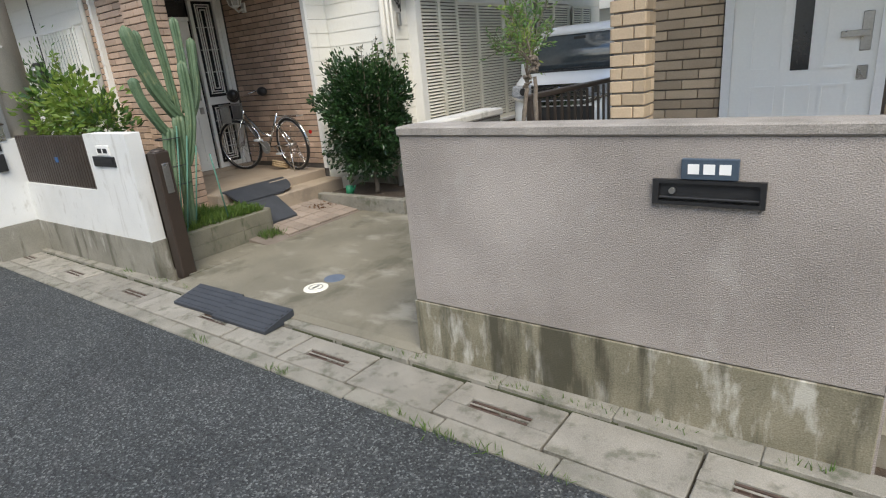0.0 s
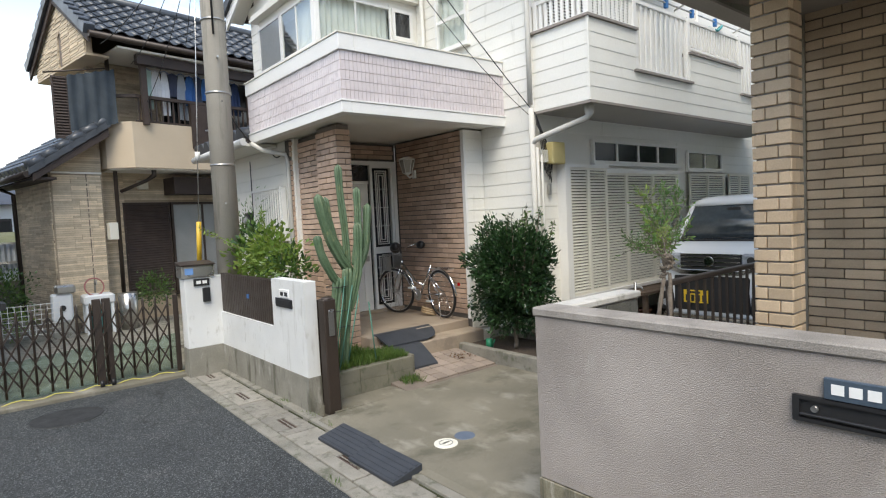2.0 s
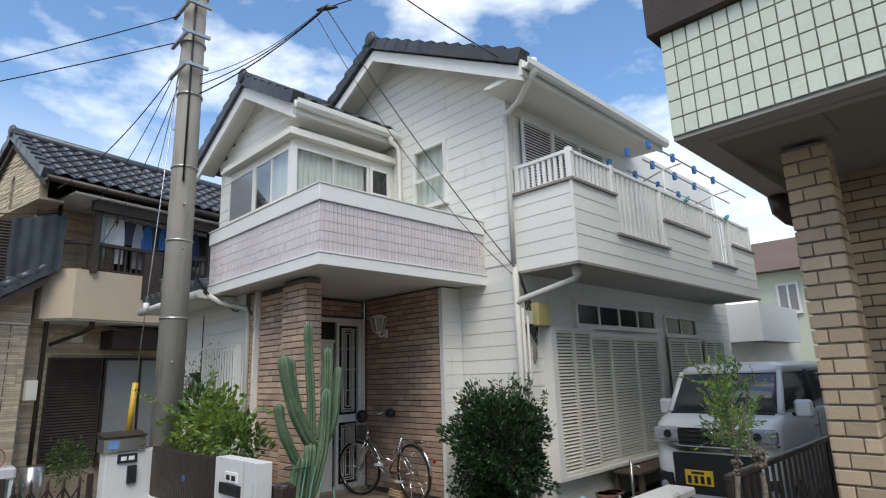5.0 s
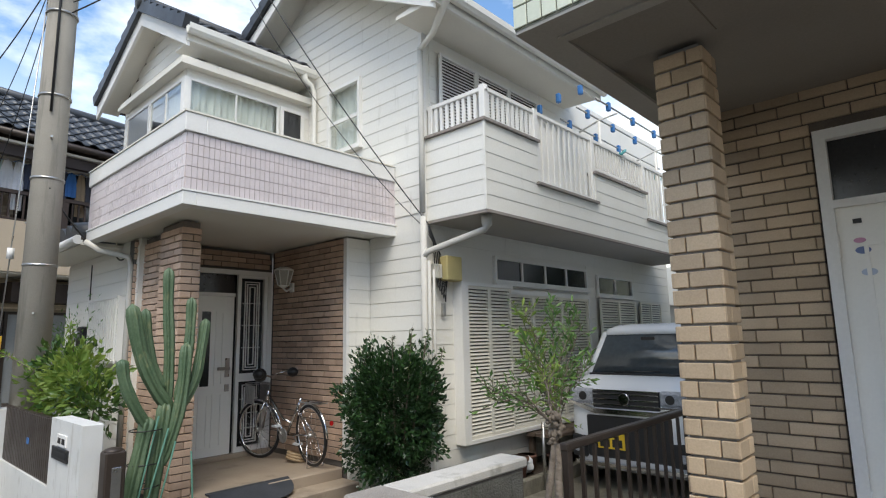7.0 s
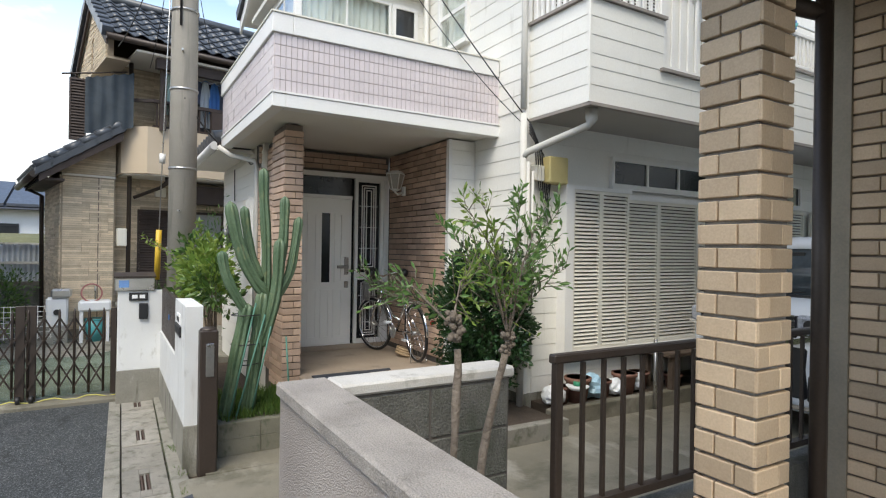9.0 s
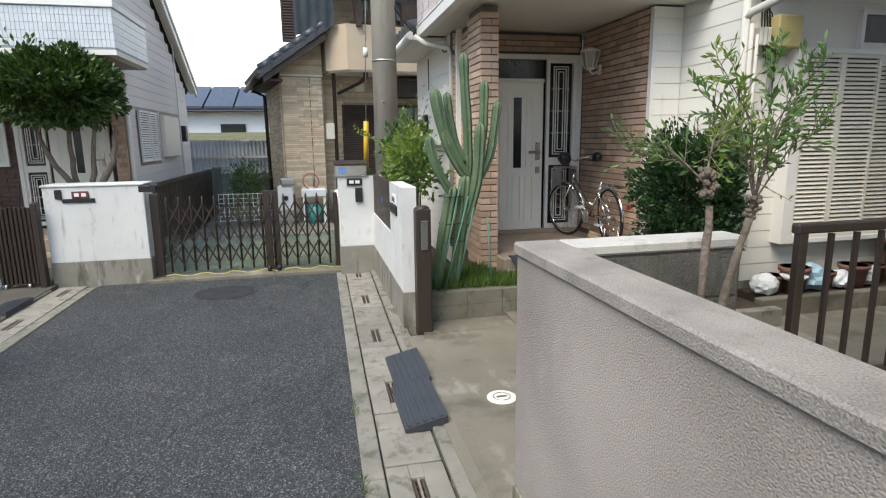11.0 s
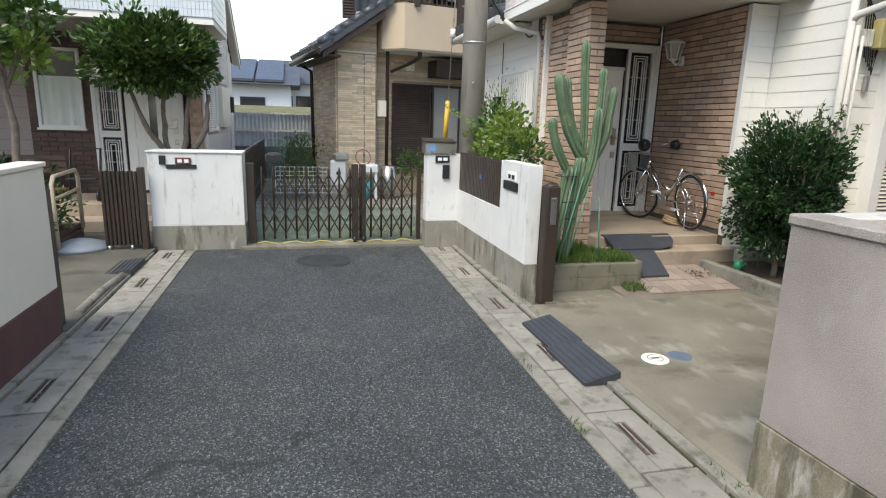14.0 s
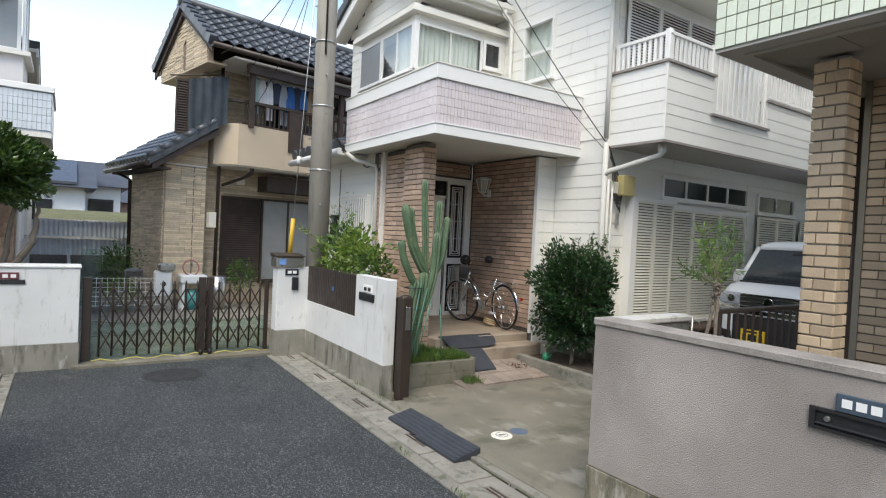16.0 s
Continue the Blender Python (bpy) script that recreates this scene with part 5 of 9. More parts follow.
# ---- neighbouring house with buff bricks ----
RH = thing("house", (1, 6, 0), "neighbouring house with buff brick porch and pale green tiled balcony", "house")
ry = 4.87
rwall = part("wall", Shape().box(-1.42, -0.89, ry, ry + 0.15, 0.0, 3.4).box(0.1, 4.0, ry, ry + 0.15, 0.0, 3.4).box(-0.89, 0.1, ry, ry + 0.15, 3.0, 3.4).box(-0.89, 0.1, ry, ry + 0.15, 0, 0.5), M_MORT2, RH)
bricks(rwall, "y", ry, -1, -1.40, 0.9, 0.15, 3.3, M_BRK2, w=0.235, h=0.0635, joint=0.011, holes=((-0.89, 0.13, 0.0, 3.02),))
part("corner_board", Shape().box(-1.5, -1.4, ry - 0.03, ry + 0.15, 0.0, 3.35), mat("tan_corner_board", (0.27, 0.23, 0.17), (0.21, 0.18, 0.135), 0.7), RH)
part("side_wall", Shape().box(-1.5, -1.42, ry + 0.15, 14, 0.0, 6.5), M_SIDE, RH)
part("rear_wall", Shape().box(-1.42, 4.0, 14, 14.1, 0, 6.5), M_SIDEP, RH)
# unseen slab added to close the house and block skylight over the parking place
part("roof", Shape().box(-1.95, 4.5, 4.4, 14.6, 6.5, 6.62), M_KAWARA, RH)
# hall darkness as a black sheet, same as at the main house
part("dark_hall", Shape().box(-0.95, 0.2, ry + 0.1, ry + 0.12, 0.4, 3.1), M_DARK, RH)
rdoor = entrance(RH, "y", ry - 0.005, -1, -0.81, 0.05, 0.5, 2.53, False, transom=0.4)
part("maker_plate", Shape().box(-0.735, -0.695, ry - 0.056, ry - 0.05, 2.435, 2.46), M_BLACK, rdoor, "small dark metal plate")
for x, z, rx, rz, c in ((-0.715, 2.34, 0.028, 0.014, (0.6, 0.3, 0.45)), (-0.705, 2.285, 0.036, 0.02, (0.16, 0.22, 0.42)), (-0.69, 2.165, 0.036, 0.02, (0.5, 0.58, 0.72))):
    part("sticker", Shape().prism([(x + rx * math.cos(k * math.pi / 8), z + rz * math.sin(k * math.pi / 8)) for k in range(16)], "y", ry - 0.0525, ry - 0.05), mat("sticker_paper", c, tuple(v * 0.85 for v in c), 0.5), rdoor, "small oval sticker")
for z in (0.9, 2.25):
    part("hinge", Shape().cyl((-0.815, ry - 0.055, z), (-0.815, ry - 0.055, z + 0.13), 0.012), M_TRIM, rdoor)
rp = part("porch_pillar", Shape().box(-1.222, -1.048, 3.485, 3.65, 0.0, 3.1), M_MORT3, RH)
bricks(rp, "y", 3.485, -1, -1.232, -1.036, 0.1, 3.12, M_BRK2, w=0.13, h=0.0635, joint=0.011, vjoint=0.006)
bricks(rp, "x", -1.048, 1, 3.47, 3.65, 0.1, 3.12, M_BRK2, w=0.12, h=0.0635, joint=0.011, vjoint=0.002)
bricks(rp, "x", -1.222, -1, 3.47, 3.65, 0.1, 3.12, M_BRK2, w=0.12, h=0.0635, joint=0.011, vjoint=0.002)
gb = part("tiled_balcony", Shape().box(-1.57, 4.0, 2.868, 3.0, 3.11, 3.7).box(-1.57, -1.45, 3.0, 6, 3.11, 3.7), M_GREENJ, RH)
tiles(gb, "y", 2.868, -1, -1.575, 1.6, 3.115, 3.7, M_GREENT, 0.069, 0.0975, 0.007)
part("brown_coping", Shape().box(-1.63, 4.0, 2.82, 3.05, 3.7, 3.98, 0.01).box(-1.63, -1.4, 3.05, 6, 3.7, 3.98, 0.01), M_DKBRN, gb)
part("soffit_trim", Shape().box(-1.45, 4.0, 3.0, 3.05, 3.085, 3.1), M_RSOF, gb)
part("soffit_edge", Shape().box(-1.57, -1.44, 2.87, 6, 3.095, 3.112).box(-1.44, 4.0, 2.87, 3.0, 3.095, 3.112), M_RSOF, gb)
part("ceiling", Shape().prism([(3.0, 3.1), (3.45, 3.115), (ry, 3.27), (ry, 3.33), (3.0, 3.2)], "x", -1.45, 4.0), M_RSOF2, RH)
part("ceiling_joint", Shape().prism([(3.06, 3.098), (3.45, 3.113), (3.45, 3.118), (3.06, 3.103)], "x", -0.962, -0.957), M_MORT2, RH)
part("upper_wall", Shape().box(-1.45, 4.0, ry, ry + 0.1, 3.3, 6.5), M_CREAM, RH)
part("downpipe", Shape().tube([(-1.36, 4.5, 3.05), (-1.36, 4.5, 0.1)], 0.036, 10), M_BROWN, RH, "dark brown plastic downpipe")
part("rain_head", Shape().tube([(-1.5, 4.4, 3.09), (-1.5, 4.4, 2.98), (-1.47, 4.42, 2.92), (-1.36, 4.5, 2.86)], [0.075, 0.06, 0.04, 0.036], 10), M_BROWN, RH, "dark brown plastic downpipe")
solid("yard", Shape().box(-1.65, 4.0, 2.45, 14, -0.1, 0.12), M_DRIVE, "concrete forecourt behind the grey wall", "yard", kind="structure")
solid("porch_slab", Shape().box(-1.42, 4.0, 3.9, 4.87, 0.1, 0.48, 0.01), M_PORCH, "tiled entrance slab of the neighbouring house", "porch", kind="structure")


# ---- opposite house (pinkish siding) ----
LH = thing("house", (-11, -4, 0), "house with pinkish siding and pale blue tiled balcony", "house")
lx = -10.25
lwall = part("wall", Shape().box(lx - 0.15, lx, -6.5, -1.35, 0, 3.0), M_DKBRN, LH)
siding(lwall, "x", lx, 1, -6.5, -3.75, 0.4, 2.9, M_SIDEP)
lb_ = part("brick_panel", Shape().box(lx, lx + 0.015, -3.75, -2.85, 0.3, 2.9), M_MORT, LH)
M_BRKD = mat("dark_red_brick", (0.13, 0.08, 0.065), (0.09, 0.055, 0.045), 0.75, 5, 120, 0.3, var=0.2)
bricks(lb_, "x", lx + 0.015, 1, -3.75, -2.85, 0.35, 2.9, M_BRKD, w=0.225, h=0.06, holes=((-3.62, -2.98, 1.42, 2.62),))
window(LH, "x", lx + 0.02, 1, -3.62, -2.98, 1.42, 2.62, 1, M_TRIM, M_GLASS, 0.05, 0.045)
curtain("curtain", "x", lx + 0.03, -3.57, -3.03, 1.46, 2.2, 0.004, 24)
entrance(LH, "x", lx, 1, -2.4, -1.6, 0.45, 2.35, False, side=(-2.8, -2.44), transom=0.3)
ls = part("wall", Shape().prism([(-10.1, 0), (-15.0, 0), (-15.0, 2.95), (-12.2, 4.5), (-10.1, 4.5)], "y", -1.4, -1.27), M_SIDEP, LH)
# paler copy of the siding, without the painted shade
M_SIDEL = mat("pale_mauve_siding", (0.66, 0.63, 0.62), (0.61, 0.58, 0.57), 0.65, 1.2, 60, 0.12, var=0.03)
siding(ls, "y", -1.27, 1, -15.0, -10.1, 0.35, 2.95, M_SIDEL, holes=((-12.2, -10.7, 1.38, 2.3), (-14.0, -12.3, 1.5, 2.3)))
siding(ls, "y", -1.27, 1, 0, 0, 2.95, 4.45, M_SIDEL, clip=lambda z: (-15.0 + (z - 2.95) * 1.8, -10.1))
part("end_wall", Shape().box(-15.05, -14.95, -6, -1.27, 0, 3.0).box(lx - 0.1, lx, -6.5, -6.4, 0, 3).box(-10.2, -10.1, -1.4, -1.27, 0, 4.5), M_SIDEL, LH)
part("corner_post", Shape().box(-10.14, -10.0, -1.42, -1.24, 0.3, 2.85), M_BRK1, LH)
bricks(LH, "x", -10.0, 1, -1.42, -1.24, 0.35, 2.8, M_BRK1, w=0.1)
part("verge", Shape().prism([(-15.6, 2.95), (-12.2, 4.85), (-12.2, 4.98), (-15.6, 3.08)], "y", -1.32, -1.08), M_KAWARA, LH)
part("verge_board", Shape().prism([(-15.55, 2.82), (-12.2, 4.7), (-12.2, 4.85), (-15.55, 2.97)], "y", -1.13, -1.09), M_TRIM, LH)
part("verge_soffit", Shape().prism([(-15.55, 2.9), (-12.2, 4.78), (-12.2, 4.84), (-15.55, 2.96)], "y", -1.27, -1.13), M_SOFFIT, LH)
part("roof", Shape().prism([(-15.6, 3.0), (-12.2, 4.9), (-8.8, 4.9), (-8.8, 4.8), (-12.2, 4.8), (-15.6, 2.9)], "y", -7, -1.32), M_KAWARA, LH)
bal2 = part("tiled_balcony", Shape().box(-8.55, -8.43, -7.0, -0.8, 2.9, 3.42).box(-9.95, -8.55, -0.92, -0.8, 2.9, 3.42), M_BLUEJ, LH)
tiles(bal2, "x", -8.43, 1, -4.6, -0.8, 2.93, 3.41, M_BLUET, 0.05, 0.098, 0.005, joined=True)
tiles(bal2, "y", -0.8, 1, -9.95, -8.43, 2.93, 3.41, M_BLUET, 0.05, 0.098, 0.005)
part("coping", Shape().box(-8.6, -8.4, -7.0, -0.77, 3.42, 3.5, 0.006).box(-9.95, -8.6, -0.95, -0.77, 3.42, 3.5, 0.006), M_TRIM, bal2)
part("brown_edge", Shape().box(-8.58, -8.42, -7.0, -0.79, 2.84, 2.9).box(-9.95, -8.58, -0.93, -0.79, 2.84, 2.9), M_SOFFIT, bal2)
part("ceiling", Shape().box(-10.25, -8.5, -7.0, -0.9, 2.86, 2.9), M_RSOF, LH)
uw = part("upper_wall", Shape().box(-10.4, -10.25, -7.0, -1.3, 3.0, 6.2), M_SIDEL, LH)
siding(uw, "x", -10.25, 1, -7.0, -1.3, 3.3, 6.1, M_SIDEL)
ub = part("upper_bay", Shape().box(-10.2, -9.2, -2.6, -1.15, 3.6, 4.05), M_SIDEL, LH)
part("bay_head", Shape().box(-10.2, -9.2, -2.6, -1.15, 5.1, 5.6), M_SIDEL, LH)
window(LH, "x", -9.22, 1, -2.58, -1.18, 4.05, 5.1, 2, M_TRIM, M_GGLASS, 0.03, 0.045)
window(LH, "y", -1.17, 1, -10.2, -9.22, 4.05, 5.1, 2, M_TRIM, M_GGLASS, 0.03, 0.045)
part("bay_sill", Shape().box(-10.2, -9.12, -2.68, -1.07, 4.0, 4.06), M_SOFFIT, ub)
part("upper_eave", Shape().box(-10.6, -8.9, -7, -0.85, 5.6, 5.7), M_TRIM, LH)
part("upper_roof", Shape().prism([(-8.85, 5.68), (-12.5, 7.4), (-12.5, 7.5), (-8.8, 5.78)], "y", -7, -0.8), M_KAWARA, LH)
for a, b in ((-11.95, -11.45), (-11.42, -10.78)):
    louvre(LH, "y", -1.25, 1, a, b, 1.4, 2.28, M_TRIM)
sb = part("shutter_box", Shape().box(-13.6, -12.35, -1.27, -1.18, 1.45, 2.25, 0.01), M_LOUV, LH)
part("meter", Shape().box(-14.3, -14.1, -1.27, -1.15, 1.75, 2.1, 0.01), M_BLACK, LH)
part("downpipe", Shape().tube([(-10.05, -1.2, 2.8), (-10.05, -1.2, 0.2)], 0.035, 10), M_TRIM, LH)
part("conduit", Shape().tube([(-13.9, -1.22, 4.0), (-13.9, -1.22, 0.8)], 0.015, 6), M_TRIM, LH)
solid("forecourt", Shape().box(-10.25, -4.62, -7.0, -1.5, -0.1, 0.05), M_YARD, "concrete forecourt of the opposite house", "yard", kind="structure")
solid("porch_slab", Shape().box(-10.25, -9.0, -3.2, -1.35, 0.05, 0.4, 0.01).box(-9.0, -8.6, -3.0, -1.6, 0.05, 0.22, 0.01), M_PORCH, "tiled step before the opposite house's door", "porch", kind="structure")

# ---- house at the end of the lane ----
BH = thing("house", (-15, 4, 0), "beige stone-clad house with blue-grey tiled roof and a laundry balcony", "house")
PIV = Matrix.Translation((-12.411, 1.692, 0.037)) @ Matrix.Rotation(radians(10.3), 4, "Z") @ Matrix.Translation((12.4, -1.6, 0))


def turned(ob):
    """Turns a thing with the end house, which stands askew to the lane."""
    ob.matrix_basis = PIV @ Matrix.Translation(ob.location)
    return ob


turned(BH)


def cladding(parent, axis, plane, sign, a0, a1, z0, z1, joined=False):
    """Thin split-stone strips in broken courses."""
    rng = random.Random(7)
    meshes = [(block(L, 0.02, 0.036, 0.0) if axis == "y" else block(0.02, L, 0.036, 0.0)).mesh("stone_strip", M_STONEW) for L in (0.3, 0.42, 0.6)]
    big = Shape()
    z = z0 + 0.02
    while z < z1 - 0.01:
        a = a0
        while a < a1 - 0.05:
            L = rng.choice((0.3, 0.42, 0.6))
            L = min(L, a1 - a)
            o = plane + sign * (0.01 + rng.uniform(-0.004, 0.008))
            if axis == "y":
                big.box(a, a + L - 0.006, o - 0.012, o + 0.012, z - 0.017, z + 0.018)
            else:
                big.box(o - 0.012, o + 0.012, a, a + L - 0.006, z - 0.017, z + 0.018)
            a += L
        z += 0.04
    tagged(part("stone_cladding", big, M_STONEW, parent), kind="stuff")


def islands(m, amount):
    """Tint by island for joined strips."""
    n, l = m.node_tree.nodes, m.node_tree.links
    p = n["Principled BSDF"]
    src = p.inputs["Base Color"].links[0].from_socket
    ge, hs, vr = n.new("ShaderNodeNewGeometry"), n.new("ShaderNodeHueSaturation"), n.new("ShaderNodeMapRange")
    vr.inputs["To Min"].default_value, vr.inputs["To Max"].default_value = 1 - amount, 1 + amount * 0.6
    l.new(ge.outputs["Random Per Island"], vr.inputs["Value"])
    l.new(vr.outputs["Result"], hs.inputs["Value"])
    l.new(src, hs.inputs["Color"])
    l.new(hs.outputs["Color"], p.inputs["Base Color"])


islands(M_STONEW, 0.28)
islands(M_PINKT, 0.05)
islands(M_BLUET, 0.05)
bw = part("wing_wall", Shape().prism([(0.95, 0), (0.95, 3.1), (1.8, 3.68), (1.8, 0)], "x", -12.5, -12.4).box(-14.6, -12.5, 0.95, 1.05, 0, 3.1), M_STONEJ, BH)
cladding(bw, "x", -12.4, 1, 0.97, 1.78, 0.2, 2.98)
cladding(bw, "y", 0.95, -1, -14.6, -12.4, 0.2, 3.0)
part("corner_joint", Shape().box(-12.395, -12.372, 1.52, 1.535, 0.2, 2.98), M_MORT2, bw)
part("string_course", Shape().box(-12.4, -12.37, 0.95, 1.8, 2.985, 3.02), M_SOFFIT, bw)
s = Shape()
for k in range(16):
    z = 3.03 + 0.04 * k
    s.box(-12.4, -12.38, 0.64 + (z - 2.88) / 0.71, 1.8, z, z + 0.034)
tagged(part("gable_cladding", s, M_STONEW, bw), kind="stuff")
mw = part("main_wall", Shape().box(-12.85, -12.72, 1.8, 8.0, 0, 5.4).box(-14.6, -12.85, 1.9, 2.0, 2.9, 5.2), M_STONEJ, BH)
cladding(mw, "x", -12.72, 1, 1.8, 2.3, 0.2, 3.1)
cladding(mw, "x", -12.72, 1, 2.3, 5.2, 2.5, 3.1)
cladding(mw, "x", -12.72, 1, 1.92, 3.2, 3.4, 5.2)
cladding(mw, "y", 1.9, -1, -14.6, -12.72, 3.4, 5.16)
gy = 1.55          # the gable juts out over the wall below it
gw_ = part("gable_wall", Shape().prism([(-14.75, 5.14), (-11.9, 5.14), (-11.9, 5.5), (-13.2, 6.38), (-14.75, 5.4)], "y", gy, gy + 0.1), M_STONEJ, BH)
s = Shape()
for k in range(30):
    z = 5.15 + 0.04 * k
    e0, e1 = max(-14.72, -13.2 - (6.4 - z) / 0.66), min(-11.92, -13.2 + (6.4 - z) / 0.66)
    for a, b in ((e0, -13.29), (-13.11, e1)) if z < 5.8 else ((e0, e1),):
        while a < b - 0.05:
            L = min(0.45, b - a)
            s.box(a, a + L - 0.006, gy - 0.02 - 0.005 * ((k * 7 + int(a * 10)) % 3), gy, z, z + 0.034)
            a += L
tagged(part("gable_cladding", s, M_STONEW, gw_), kind="stuff")
part("gable_underside", Shape().box(-14.75, -11.9, gy - 0.02, 1.92, 5.1, 5.14), M_BEIGE, BH)
part("niche", Shape().box(-13.29, -13.11, gy - 0.004, gy, 5.16, 5.72).prism([(-13.29, 5.72), (-13.11, 5.72), (-13.2, 5.9)], "y", gy - 0.004, gy), M_MORT2, gw_)
part("niche_arch", Shape().prism([(-13.29, 5.72), (-13.2, 5.9), (-13.11, 5.72), (-13.11, 5.83), (-13.29, 5.83)], "y", gy - 0.024, gy - 0.005), M_STONEW, gw_)
part("vent_hood", Shape().box(-12.85, -12.7, 1.8, 1.9, 4.82, 5.0, 0.01), M_LOUV, BH)
gable_roof(BH, -14.95, -11.5, 5.45, -13.2, 6.6, 1.42, 7.2, M_KAWB, pieces=True)
part("verge_board", Shape().prism([(-14.95, 5.2), (-13.2, 6.34), (-11.5, 5.22), (-11.5, 5.4), (-13.2, 6.54), (-14.95, 5.4)], "y", 1.45, 1.49), M_DKBRN, BH)
part("eave_soffit", Shape().box(-12.75, -11.55, 1.95, 7.2, 5.22, 5.26).prism([(-14.95, 5.3), (-13.2, 6.42), (-11.5, 5.32), (-11.5, 5.35), (-13.2, 6.45), (-14.95, 5.33)], "y", 1.49, 1.56), M_SOFFIT, BH)
part("rain_gutter", Shape().tube([(-11.45, 1.45, 5.36), (-11.45, 7.2, 5.33)], 0.06, 8), M_BROWN, BH)
part("eave_beam", Shape().box(-11.75, -11.62, 2.3, 7.0, 5.02, 5.2), M_DKBRN, BH)
for y in (2.45, 4.7):
    part("balcony_post", Shape().box(-11.82, -11.72, y - 0.05, y + 0.05, 3.9, 5.1), M_DKBRN, BH)
bb = part("balcony", Shape().prism([(-12.72, 1.85), (-12.2, 1.85), (-11.8, 2.2), (-11.8, 7.0), (-11.92, 7.0), (-11.92, 2.25), (-12.25, 1.97), (-12.72, 1.97)], "z", 3.08, 3.95), M_BEIGE, BH, "beige balcony front")
part("balcony_underside", Shape().prism([(-12.72, 1.9), (-12.2, 1.9), (-11.85, 2.24), (-11.85, 7.0), (-12.72, 7.0)], "z", 3.05, 3.1), M_SOFFIT, BH)
rb = part("balcony_rail", Shape().box(-11.9, -11.82, 2.3, 7.0, 4.42, 4.48).box(-11.88, -11.84, 2.3, 7.0, 3.97, 4.0), M_DKBRN, bb)
for k in range(28):
    part("baluster", Shape().box(-11.875, -11.845, 2.36 + 0.11 * k, 2.385 + 0.11 * k, 3.98, 4.44), M_DKBRN, rb)
for k in range(5):
    part("baluster", Shape().box(-12.6 + 0.12 * k, -12.575 + 0.12 * k, 1.9, 1.93, 3.98, 4.44), M_DKBRN, rb)
part("side_rail", Shape().box(-12.7, -12.15, 1.88, 1.95, 4.42, 4.48).prism([(-12.2, 1.88), (-12.15, 1.88), (-11.82, 2.3), (-11.88, 2.3)], "z", 4.42, 4.48), M_DKBRN, rb)
part("dark_door", Shape().box(-12.72, -12.7, 3.2, 7.0, 3.3, 5.2), M_DGLASS, BH)
part("vertical_slats", Shape().box(-11.8, -11.76, 3.35, 3.7, 3.5, 4.4), M_DKBRN, BH)
louvre(BH, "x", -12.7, 1, 2.25, 3.18, 0.55, 2.45, M_DKBRN, 0.05)
window(BH, "x", -12.7, 1, 3.2, 4.6, 0.5, 2.45, 2, M_BROWN, M_GGLASS, 0.05, 0.05)
part("canopy", Shape().box(-12.7, -12.2, 3.1, 4.9, 2.6, 2.95), M_DKBRN, BH)
part("meter", Shape().box(-12.4, -12.25, 1.82, 1.98, 1.72, 2.05, 0.01), M_LOUV, BH)
part("vent_hood", Shape().box(-12.7, -12.6, 2.55, 2.75, 2.72, 2.9, 0.01), M_LOUV, BH)
part("downpipe", Shape().tube([(-12.3, 2.02, 5.2), (-12.3, 2.02, 3.9), (-12.35, 2.02, 0.2)], 0.04, 8), M_BROWN, BH)
part("downpipe", Shape().tube([(-11.95, 2.6, 3.05), (-11.95, 2.6, 2.95), (-12.1, 2.5, 2.85), (-12.34, 2.1, 2.65)], [0.05, 0.05, 0.035, 0.035], 8), M_BROWN, BH)
part("downpipe", Shape().tube([(-14.5, 0.6, 2.86), (-14.45, 0.86, 2.72), (-14.45, 0.88, 0.2)], 0.04, 8), M_BROWN, BH)
# lower lean-to roof
part("lean_to_deck", Shape().prism([(0.6, 2.88), (0.6, 2.98), (1.84, 3.86), (1.84, 3.74)], "x", -15.0, -12.0), M_DKBRN, BH)
s = Shape()
for r in range(6):
    for c in range(12):
        x, y, z = -15.1 + 0.26 * c, 0.52 + 0.22 * r, 2.97 + 0.156 * r
        s.tube([(x + 0.1, y, z + 0.03), (x + 0.1, y + 0.26, z + 0.19)], [0.1, 0.09], 7)
        s.box(x + 0.15, x + 0.27, y, y + 0.02, z - 0.03, z + 0.03)
        s.add([(x + 0.14, y, z + 0.03), (x + 0.3, y, z + 0.03), (x + 0.3, y + 0.25, z + 0.19), (x + 0.14, y + 0.25, z + 0.19)], [(0, 1, 2, 3)])
for r in range(6):          # verge tiles
    y, z = 0.52 + 0.22 * r, 3.02 + 0.156 * r
    s.prism([(y, z - 0.12), (y + 0.25, z + 0.04), (y + 0.25, z + 0.16), (y, z + 0.02)], "x", -12.0, -11.93)
    s.tube([(-12.0, y, z + 0.04), (-12.0, y + 0.25, z + 0.2)], [0.085, 0.08], 8)
tagged(part("lean_to_tiling", s, M_KAWB, BH), kind="stuff")
part("lean_to_board", Shape().prism([(0.58, 2.8), (0.58, 2.92), (1.84, 3.8), (1.84, 3.66)], "x", -12.02, -11.96), M_DKBRN, BH)
part("lean_to_soffit", Shape().box(-15.0, -12.02, 0.62, 0.95, 2.84, 2.88), M_DKBRN, BH)
part("lean_to_gutter", Shape().tube([(-15.05, 0.5, 2.9), (-11.95, 0.5, 2.92)], 0.06, 8), M_BROWN, BH)
solid("back_yard", Shape().box(-17, -9.4, -1.2, 8.0, -0.1, 0.06), M_KERB, "concrete yard behind the lattice gate", "yard", kind="structure")
part("back_mass", Shape().box(-14.6, -12.85, 2.0, 8.0, 0, 5.3), M_STONEJ, BH)
